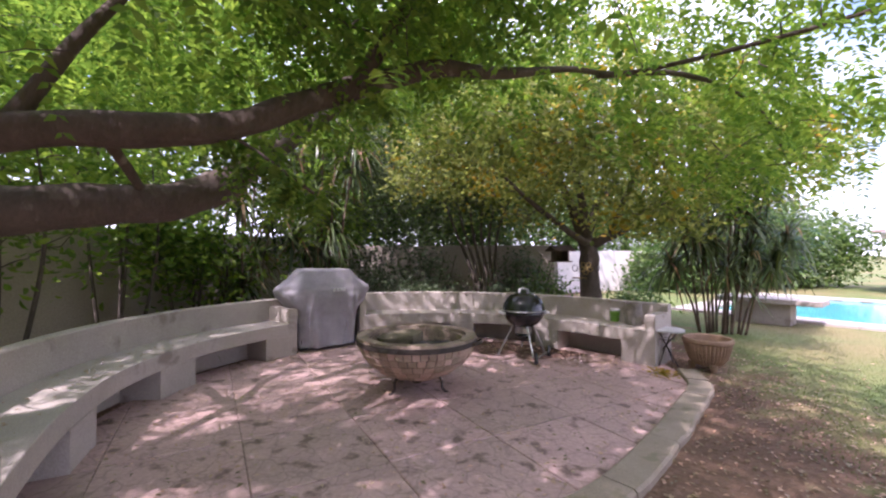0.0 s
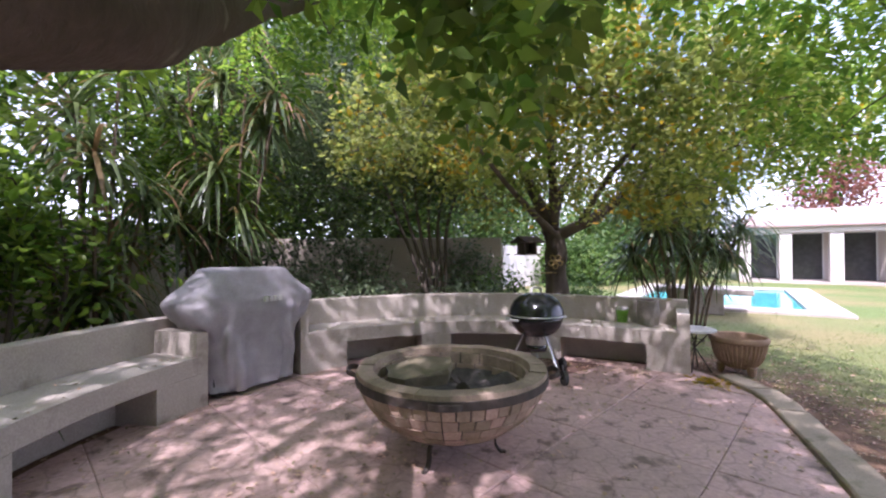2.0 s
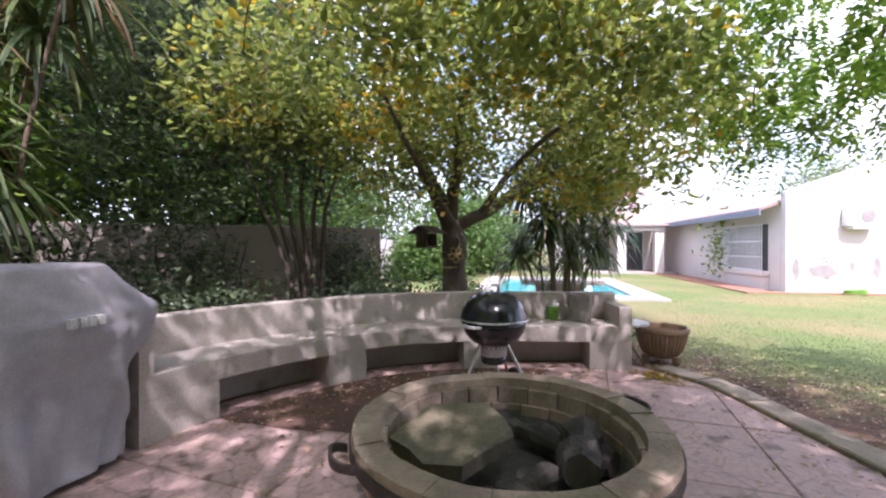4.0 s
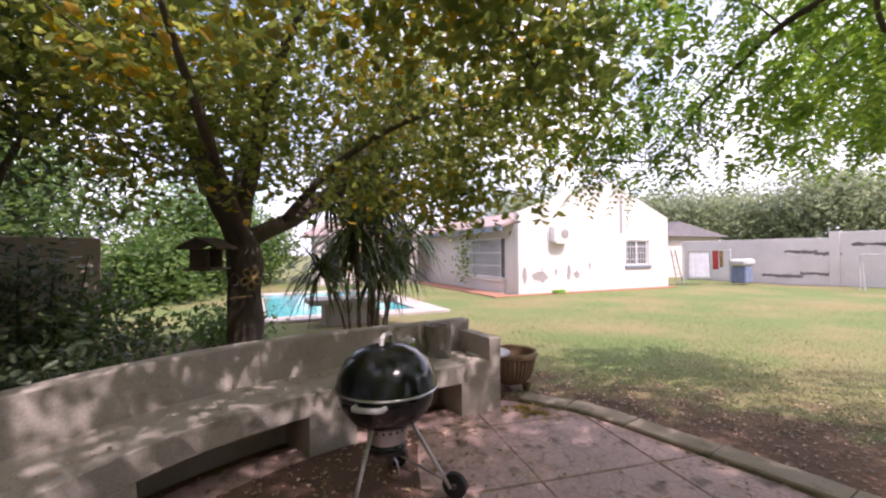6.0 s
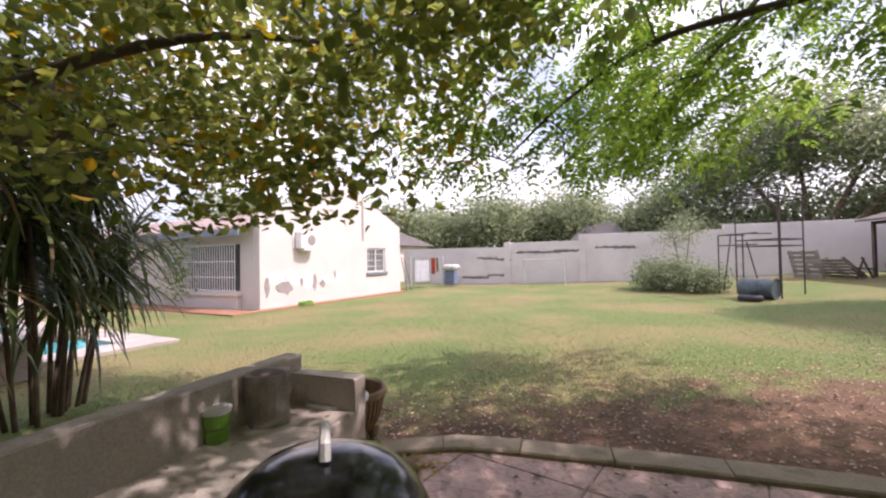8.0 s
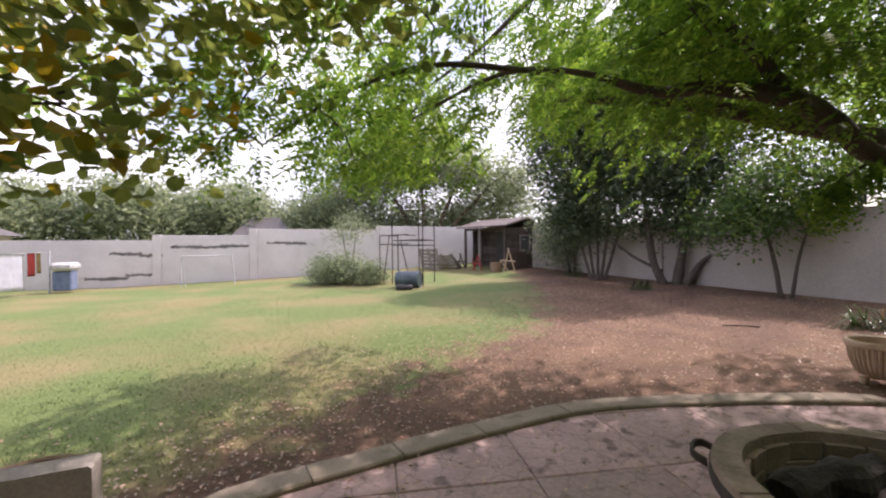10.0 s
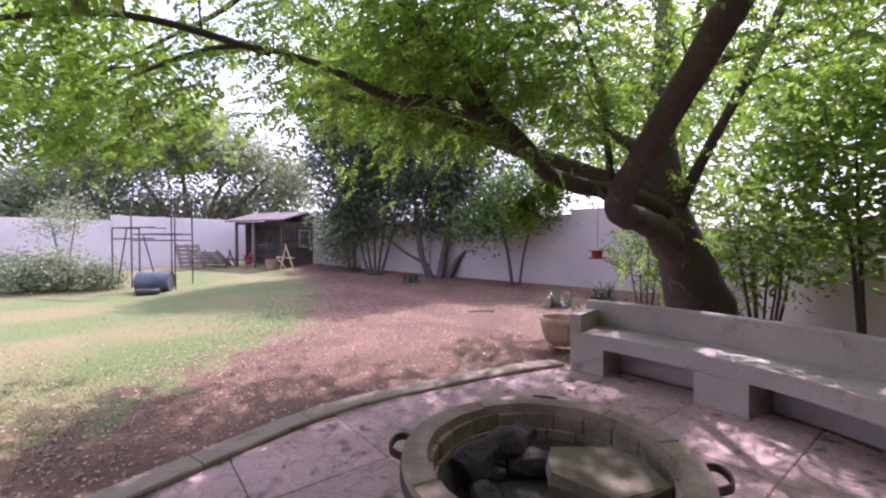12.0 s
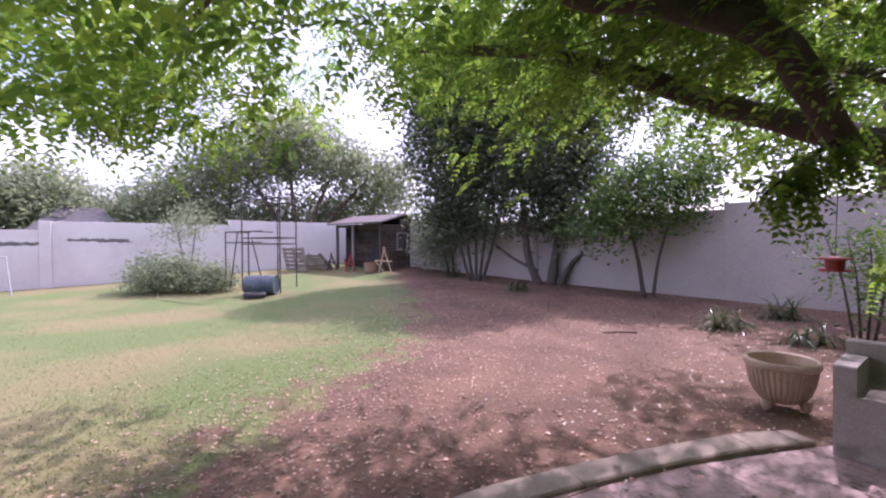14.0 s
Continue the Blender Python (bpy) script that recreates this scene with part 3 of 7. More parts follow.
S_A = (nearest_s(2.456, 5.666), nearest_s(1.66, 6.23))
S_B = (nearest_s(1.33, 6.5), nearest_s(0.29, 6.72))
S_C = (nearest_s(-0.10, 6.68), nearest_s(-1.06, 6.45))
S_G0, S_G1 = nearest_s(-1.50, 6.12), nearest_s(-2.30, 5.38)
S_1 = (nearest_s(-2.45, 4.85), nearest_s(-2.68, 3.83))
S_2 = (nearest_s(-2.62, 3.26), nearest_s(-2.36, 2.27))
S_3 = (nearest_s(-2.08, 1.90), nearest_s(-1.48, 1.14))
masonry_bench("curved grey plastered bench with three niches and raised arms", 0, S_G0, (S_A, S_B, S_C), (0, 0.13, 0.684), (S_G0 - 0.10, S_G0, 0.788))
masonry_bench("curved grey plastered bench with leaf litter beside the tree", S_G1, FRONT_LEN, (S_1, S_2, S_3), (S_G1, S_G1 + 0.12, 0.684), (FRONT_LEN - 0.13, FRONT_LEN, 0.684))
gap = thing("grill_niche_wall", "plastered back wall joining both benches behind the grill", "wall", kind="structure")
part("back_wall", sweep(S_G0 + 0.002, S_G1 - 0.002, rect(0.535, -0.03, 0.665, 0.785)), M_PLASTER, gap)


def build_kerb():
    t = thing("kerb", "worn concrete kerb edging the patio against the lawn", "kerb", kind="structure")
    rnd = random.Random(7)
    seg = 6
    for i in range(0, len(kerb_in) - 1, seg):
        pts = kerb_in[i:min(i + seg, len(kerb_in) - 1) + 1]
        bm = bmesh.new()
        rings = []
        for j, p in enumerate(pts):
            k = min(i + j, len(kerb_in) - 2)
            d = kerb_in[k + 1] - kerb_in[k]
            d /= np.linalg.norm(d)
            o = np.array((-d[1], d[0]))
            if o.dot(p - np.array((0, 4))) < 0:
                o = -o
            w = 0.25 + rnd.uniform(-0.008, 0.008)
            z = 0.034 + rnd.uniform(-0.004, 0.004)
            sh = d * (0.004 if j == 0 else (-0.004 if j == len(pts) - 1 else 0))
            rings.append([bm.verts.new((*(p + sh + o * a), zz)) for a, zz in ((0, -0.08), (0, z - 0.012), (0.014, z), (w - 0.02, z), (w, z - 0.02), (w, -0.08))])
        for a, b in zip(rings, rings[1:]):
            for k in range(6):
                bm.faces.new((a[k], a[(k + 1) % 6], b[(k + 1) % 6], b[k]))
        bm.faces.new(rings[0])
        bm.faces.new(rings[-1][::-1])
        part("kerb_stone", bm, M_KERB, t)


build_kerb()

def dirt_patch():
    """A damp dirty stain along the foot of the bench."""
    bm = bmesh.new()
    inner, outer = [], []
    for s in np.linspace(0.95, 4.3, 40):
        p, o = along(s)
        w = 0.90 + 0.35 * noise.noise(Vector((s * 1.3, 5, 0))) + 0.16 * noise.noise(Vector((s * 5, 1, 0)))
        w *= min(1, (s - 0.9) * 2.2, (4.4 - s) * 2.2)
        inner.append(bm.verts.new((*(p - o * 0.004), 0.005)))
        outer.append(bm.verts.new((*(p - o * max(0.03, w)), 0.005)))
    for k in range(len(inner) - 1):
        bm.faces.new((inner[k], inner[k + 1], outer[k + 1], outer[k]))
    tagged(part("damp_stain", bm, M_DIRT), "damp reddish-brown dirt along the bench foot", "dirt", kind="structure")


dirt_patch()

# ---- boundary walls ----


def wall_run(name, label, p0, p1, heights, thick, mat, piers=(), z0=-0.3, coping=True):
    """A straight wall from p0 to p1 in panels whose tops step: heights lists (share along, top). Piers stand proud of it."""
    p0, p1 = Vector((*p0, 0)), Vector((*p1, 0))
    d = p1 - p0
    L = d.length
    turn = math.degrees(math.atan2(d.y, d.x))
    t = thing(name, label, "wall", (p0.x, p0.y, 0), turn, kind="structure")
    bounds = [h[0] * L for h in heights] + [L]
    for (f, top), a, b in zip(heights, bounds, bounds[1:]):
        part("panel", boxes((a, -thick / 2, z0, b, thick / 2, top), bevel=0.01), mat, t)
    for f, top in piers:
        x = f * L
        part("pier", boxes((x - 0.17, -thick / 2 - 0.07, z0, x + 0.17, thick / 2 + 0.07, top), bevel=0.01), mat, t)
    return t, L


# long white wall beyond the lawn, stepping up towards the shed
EW0, EW1 = (25.6, 0.9), (10.6, -17.2)
east_wall, EW_L = wall_run("wall_east", "tall white plastered boundary wall with filled cracks", EW0, EW1,
                           ((0, 2.05), (0.28, 2.28), (0.45, 2.60), (0.72, 2.8)), 0.22, M_WALL,
                           piers=((0.28, 2.30), (0.45, 2.62), (0.72, 2.82)))
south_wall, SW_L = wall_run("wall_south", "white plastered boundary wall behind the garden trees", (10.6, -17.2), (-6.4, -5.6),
                            ((0, 2.75), (0.45, 2.45), (0.84, 2.6)), 0.22, M_WALL_SHADED, piers=((0.33, 2.77), (0.56, 2.47)))
west_wall, WW_L = wall_run("wall_west", "beige plastered boundary wall behind dense shrubs", (-6.4, -5.6), (-4.6, 10.9),
                           ((0, 1.9),), 0.2, M_WALL_BEIGE)
north_wall, NW_L = wall_run("wall_north", "weathered brown boundary wall behind the bench", (-4.6, 10.9), (2.05, 10.4),
                            ((0, 1.72),), 0.2, M_WALL_OLD)
north_wall2, NW2_L = wall_run("wall_north_white", "low white garden wall beyond the trees", (2.05, 10.51), (2.0, 15.8), ((0, 1.6),), 0.2, M_WALL)
north_wall3, NW3_L = wall_run("wall_far_north", "white garden wall beside the pool planting", (2.0, 15.8), (9.6, 20.5), ((0, 1.62),), 0.2, M_WALL)
north_wall4, NW4_L = wall_run("wall_pool_end", "garden wall beyond the pool hedge", (9.6, 20.5), (15.5, 24.0), ((0, 2.0),), 0.2, M_WALL)

# filled cracks on the long wall, as slightly proud plaster smears
rnd = random.Random(11)
for f, z, w in ((0.23, 1.45, 1.2), (0.27, 1.35, 0.9), (0.33, 1.75, 1.3), (0.37, 1.72, 1.4), (0.42, 1.78, 1.5), (0.50, 1.9, 1.1), (0.535, 1.88, 1.0), (0.20, 0.35, 1.6), (0.25, 0.5, 1.0)):
    bm = bmesh.new()
    c = Vector((f * EW_L, -0.112, z))
    n = 14
    top = [bm.verts.new(c + Vector((w * (k / n - 0.5), 0, 0.05 + rnd.uniform(-0.03, 0.05)))) for k in range(n + 1)]
    bot = [bm.verts.new(c + Vector((w * (k / n - 0.5), 0, -0.05 + rnd.uniform(-0.05, 0.03)))) for k in range(n + 1)]
    for k in range(n):
        bm.faces.new((top[k], top[k + 1], bot[k + 1], bot[k]))
    bmesh.ops.solidify(bm, geom=bm.faces[:], thickness=0.006)
    part("crack_filling", bm, M_PATCH, east_wall, "grey crack filling")

# ---- house ----


def house():
    """White gabled house: gable wall along V, side wall with a barred window along U, then a wing with a columned veranda."""
    A, B = Vector((19.3, 2.3, 0)), Vector((13.7, 7.6, 0))
    g = (B - A).length
    turn = math.degrees(math.atan2(V.y, V.x))
    h = thing("house", "white single-storey house with gabled wall and barred windows", "house", (A.x, A.y, 0), turn)
    # local axes: x along V from A to B, y towards the lawn is +y? (out of the wall)
    out = 1.0 if Vector((-V.y, V.x, 0)).dot(-U) > 0 else -1.0
    top0, peak, top1 = 2.75, 4.25, 2.75
    wx0, wx1, wz0, wz1 = 1.15, 2.45, 0.95, 1.98

    def prism(poly, y0, y1):
        bm = bmesh.new()
        a = [bm.verts.new((x, y0, z)) for x, z in poly]
        b = [bm.verts.new((x, y1, z)) for x, z in poly]
        bm.faces.new(a)
        bm.faces.new(b[::-1])
        for k in range(len(poly)):
            bm.faces.new((a[k], a[(k + 1) % len(poly)], b[(k + 1) % len(poly)], b[k]))
        return bm
    yi = -0.25 * out
    # gable wall in pieces round the window opening
    def zt(x):
        pts = [(0, 2.95), (1.9, 3.75), (3.3, 4.35), (4.2, 4.2), (g, 2.95)]
        return float(np.interp(x, [p[0] for p in pts], [p[1] for p in pts]))
    bm = bmesh.new()
    for poly in ([(0, -0.2), (wx0, -0.2), (wx0, zt(wx0)), (0, zt(0))],
                 [(wx0, -0.2), (wx1, -0.2), (wx1, wz0), (wx0, wz0)],
                 [(wx0, wz1), (wx1, wz1), (wx1, zt(wx1)), (wx0, zt(wx0))],
                 [(wx1, -0.2), (g, -0.2), (g, zt(g)), (4.2, zt(4.2)), (3.3, zt(3.3)), (wx1, zt(wx1))]):
        tmp = prism(poly, 0, yi)
        me = bpy.data.meshes.new("tmp")
        tmp.to_mesh(me)
        tmp.free()
        bm.from_mesh(me)
        bpy.data.meshes.remove(me)
    part("gable_wall", bm, M_HOUSE, h)
    # window with frame, sill, panes and bars
    w = part("window", boxes((wx0, -0.12 * out, wz0, wx1, -0.13 * out, wz1)), M_GLASSY, h, "dark glass pane")
    part("window_frame", boxes((wx0, -0.06 * out, wz0, wx0 + 0.06, -0.11 * out, wz1), (wx1 - 0.06, -0.06 * out, wz0, wx1, -0.11 * out, wz1),
                               (wx0 + 0.06, -0.06 * out, wz0, wx1 - 0.06, -0.11 * out, wz0 + 0.06), (wx0 + 0.06, -0.06 * out, wz1 - 0.06, wx1 - 0.06, -0.11 * out, wz1),
                               ((wx0 + wx1) / 2 - 0.03, -0.06 * out, wz0 + 0.06, (wx0 + wx1) / 2 + 0.03, -0.11 * out, wz1 - 0.06)), M_WHITE, w)
    part("window_sill", boxes((wx0 - 0.08, 0.07 * out, wz0 - 0.12, wx1 + 0.08, -0.1 * out, wz0 - 0.002), bevel=0.01), M_FASCIA, w)
    for k in range(9):
        x = wx0 + 0.06 + (wx1 - wx0 - 0.12) * k / 8
        part("bar", rod([(x, 0.015 * out, wz0), (x, 0.015 * out, wz1)], r=0.012), M_WHITE, w)
    for z in (wz0 + 0.25, wz0 + 0.5, wz0 + 0.76):
        part("crossbar", rod([(wx0, 0.015 * out, z), (wx1, 0.015 * out, z)], r=0.012), M_WHITE, w)
    # vertical stain of filled plaster and peeled paint
    part("plaster_strip", boxes((2.66, 0.004 * out, 2.25, 2.80, -0.01 * out, 3.8)), M_PATCH, h, "grey plaster strip")
    rnd = random.Random(5)
    for cx, cz, rx, rz, mat in ((7.0, 0.95, 0.50, 0.22, M_PEEL), (6.4, 0.90, 0.45, 0.30, M_PEEL), (5.75, 0.85, 0.40, 0.32, M_PEEL), (4.75, 0.80, 0.42, 0.15, M_PEEL), (4.2, 0.88, 0.35, 0.14, M_PEEL),
                                (5.45, 0.72, 0.10, 0.30, M_PATCH), (5.05, 0.66, 0.16, 0.16, M_PATCH), (4.4, 0.95, 0.07, 0.15, M_PATCH), (6.75, 0.62, 0.34, 0.24, M_PATCH), (7.45, 0.7, 0.1, 0.35, M_PATCH), (6.05, 0.78, 0.09, 0.14, M_PATCH)):
        bm = bmesh.new()
        vs = [bm.verts.new((cx + rx * math.cos(a) * rnd.uniform(0.7, 1.15), 0.0, cz + rz * math.sin(a) * rnd.uniform(0.6, 1.2))) for a in [k * math.pi / 8 for k in range(16)]]
        bm.faces.new(vs)
        r = bmesh.ops.extrude_face_region(bm, geom=bm.faces[:])
        bmesh.ops.translate(bm, verts=[e for e in r["geom"] if isinstance(e, bmesh.types.BMVert)], vec=(0, (0.005 if mat is M_PEEL else 0.009) * out, 0))
        part("paint_patch", bm, mat, h, "peeling bright paint" if mat is M_PEEL else "bare plaster patch")
    part("apron", boxes((-0.1, 0.002 * out, -0.05, g + 1.15, 0.32 * out, 0.012), (g + 0.30, -out * 0.002, -0.05, g + 1.15, -out * 10.2, 0.012), bevel=0.004), M_BRICKPAVE, h, "orange brick apron along the walls")
    # side wall along U from B, with the barred bay window
    def side(a, b, z0, z1, d0=0.0, d1=-0.25, bevel=0.0):
        # a, b: metres from B along the side wall; d: metres out of it towards the pool
        y = lambda q: q * -out
        return (g + d0, y(a), z0, g + d1, y(b), z1)
    part("side_wall", boxes(side(0.26, 0.9, -0.2, 2.6), side(0.9, 3.6, -0.2, 0.55), side(0.9, 3.6, 2.05, 2.6), side(3.6, 10.39, -0.2, 2.6)), M_HOUSE, h)
    bay = part("bay_window", boxes(side(0.9, 3.6, 0.55, 2.05, -0.1, -0.11)), M_GLASSY, h, "dark glass behind white bars")
    part("bay_sill", boxes(side(0.8, 3.7, 0.40, 0.548, 0.22, 0.002), bevel=0.01), M_HOUSE, bay)
    part("bay_plinth", boxes(side(0.85, 3.65, -0.2, 0.398, 0.16, 0.002)), M_HOUSE, bay)
    for k in range(22):
        a = 0.95 + 2.6 * k / 21
        x = g + 0.16
        part("bar", rod([(x, -out * a, 0.55), (x, -out * a, 2.05)], r=0.016), M_WHITE, bay)
    for z in (0.58, 1.0, 1.5, 2.03):
        part("crossbar", rod([(g + 0.16, -out * 0.92, z), (g + 0.16, -out * 3.58, z)], r=0.018), M_WHITE, bay)
    part("roof_front", prism_roof(g - 1.4, 3.1, g + 0.55, 2.42, -out * 0.26, -out * 10.3), M_ROOF, h, "reddish sheet roof")
    part("fascia", boxes((g + 0.56, -out * 0.2, 2.28, g + 0.60, -out * 10.3, 2.46)), M_FASCIA, h)
    part("roof_back", prism_roof(g - 1.42, 3.1, -0.3, 2.9, -out * 0.26, -out * 10.3), M_ROOF, h, "reddish sheet roof")
    # air conditioner hung on the gable wall
    ac = part("air_conditioner", boxes((5.60, 0.003 * out, 1.90, 6.32, 0.30 * out, 2.46), bevel=0.02), M_WHITE, h, "white outdoor air conditioner unit")
    part("fan_grille", lathe([(0.17, 0), (0.18, 0.012), (0.0, 0.013)], 20), M_PATCH, ac).matrix_basis = Matrix.Translation((5.86, 0.302 * out, 2.18)) @ Matrix.Rotation(radians(-90 * out), 4, "X")
    part("bracket", boxes((5.7, 0.003 * out, 1.83, 6.22, 0.30 * out, 1.898)), M_WHITE, ac)
    part("pipe", rod([(6.42, 0.02 * out, 1.9), (6.42, 0.02 * out, 2.6)], r=0.025), M_WHITE, ac)
    # wing with veranda columns
    y0 = -out * 10.4
    part("wing_wall", boxes((g - 0.25, y0, -0.2, g + 5.9, y0 - out * 0.25, 2.42)), M_HOUSE, h)
    part("veranda_floor", boxes((g + 0.1, y0 + out * 0.001, -0.1, g + 5.9, y0 + out * 2.2, 0.06)), M_PAVE, h)
    for k, x in enumerate((g + 0.75, g + 2.5, g + 4.1, g + 5.5)):
        part("column", boxes((x, y0 + out * 1.75, 0.06, x + 0.42, y0 + out * 2.15, 2.1), bevel=0.02), M_HOUSE, h, "square white column")
    part("veranda_beam", boxes((g + 0.7, y0 + out * 1.7, 2.1, g + 6.1, y0 + out * 2.2, 2.34), bevel=0.02), M_HOUSE, h)
    part("veranda_roof", prism_tilt(g + 0.62, g + 6.3, y0 + out * 2.4, y0 - out * 0.3, 2.345, 2.62), M_ROOF, h, "reddish lean-to roof")
    for k, x in enumerate((g + 1.7, g + 3.4, g + 5.0)):
        d = part("glass_door", boxes((x - 0.5, y0 + out * 0.012, 0.06, x + 0.6, y0 + out * 0.02, 2.1)), M_GLASSY, h, "dark glazed veranda door")
        part("door_frame", boxes((x - 0.56, y0 + out * 0.003, 0.06, x - 0.501, y0 + out * 0.05, 2.16), (x + 0.601, y0 + out * 0.003, 0.06, x + 0.66, y0 + out * 0.05, 2.16), (x - 0.5, y0 + out * 0.003, 2.101, x + 0.6, y0 + out * 0.05, 2.16)), M_WHITE, d)
    part("wing_roof", prism_ridge(g - 0.3, g + 6.1, y0 - out * 0.32, y0 - out * 6.5, 2.55, 3.5), M_ROOF, h, "reddish roof")
    return h


def prism_roof(x0, z0, x1, z1, ya, yb, t=0.09):
    bm = bmesh.new()
    v = [bm.verts.new((x, y, z + dz)) for y in (ya, yb) for x, z in ((x0, z0), (x1, z1)) for dz in (0, t)]
    for f in ((0, 1, 3, 2), (4, 6, 7, 5), (0, 4, 5, 1), (2, 3, 7, 6), (1, 5, 7, 3), (0, 2, 6, 4)):
        bm.faces.new([v[i] for i in f])
    return bm


def prism_tilt(x0, x1, ya, yb, za, zb, t=0.07):
    bm = bmesh.new()
    v = [bm.verts.new((x, y, z + d)) for x in (x0, x1) for y, z in ((ya, za), (yb, zb)) for d in (0, t)]
    for f in ((0, 1, 3, 2), (4, 6, 7, 5), (0, 4, 5, 1), (2, 3, 7, 6), (1, 5, 7, 3), (0, 2, 6, 4)):
        bm.faces.new([v[i] for i in f])
    return bm


def prism_ridge(x0, x1, ya, yb, z0, z1):
    bm = bmesh.new()
    ym = (ya + yb) / 2
    v = [bm.verts.new(p) for p in ((x0, ya, z0), (x1, ya, z0), (x1, yb, z0), (x0, yb, z0), (x0 + 1.2, ym, z1), (x1 - 1.2, ym, z1))]
    for f in ((0, 1, 5, 4), (1, 2, 5), (2, 3, 4, 5), (3, 0, 4), (3, 2, 1, 0)):
        bm.faces.new([v[i] for i in f])
    return bm


house()

# ---- pool ----


def pool():
    turn = math.degrees(math.atan2(U.y, U.x))
    t = thing("swimming_pool", "turquoise swimming pool with pale paved surround", "pool", (POOL_O.x, POOL_O.y, 0), turn, kind="structure")
    L, W = POOL_L, POOL_W
    part("basin", boxes((-0.1, -0.1, -1.5, L + 0.1, 0, -0.02), (-0.1, W, -1.5, L + 0.1, W + 0.1, -0.02), (-0.1, 0, -1.5, 0, W, -0.02), (L, 0, -1.5, L + 0.1, W, -0.02), (0, 0, -1.5, L, W, -1.4)), M_POOLWALL, t)
    bm = bmesh.new()
    bmesh.ops.create_grid(bm, x_segments=24, y_segments=14, size=0.5, matrix=Matrix.LocRotScale((L / 2, W / 2, -0.04), None, (L, W, 1)))
    part("water", bm, M_WATER, t, "still turquoise water")
    n = 14
    for k in range(n):
        a, b = -0.7 + (L + 1.4) * k / n, -0.7 + (L + 1.4) * (k + 1) / n
        part("paver", boxes((a + 0.004, -0.7, -0.1, b - 0.004, -0.0, 0.03), bevel=0.005), M_PAVE, t)
        part("paver", boxes((a + 0.004, W, -0.1, b - 0.004, W + 0.7, 0.03), bevel=0.005), M_PAVE, t)
    for k in range(6):
        a, b = W * k / 6, W * (k + 1) / 6
        part("paver", boxes((-0.7, a + 0.004, -0.1, 0, b - 0.004, 0.03), bevel=0.005), M_PAVE, t)
        part("paver", boxes((L, a + 0.004, -0.1, L + 0.7, b - 0.004, 0.03), bevel=0.005), M_PAVE, t)


pool()

# ---- trees ----


def path_clear(p, keep=0.55, over=0.42):
    """Drops points that hang in the walker's way."""
    eyes = np.array([e for _, e, _, _ in PATH])
    fine = spline(eyes, 6)
    ok = np.ones(len(p), bool)
    for e in fine:
        ok &= ~((np.hypot(p[:, 0] - e[0], p[:, 1] - e[1]) < keep) & (p[:, 2] < e[2] + over))
    return p[ok]


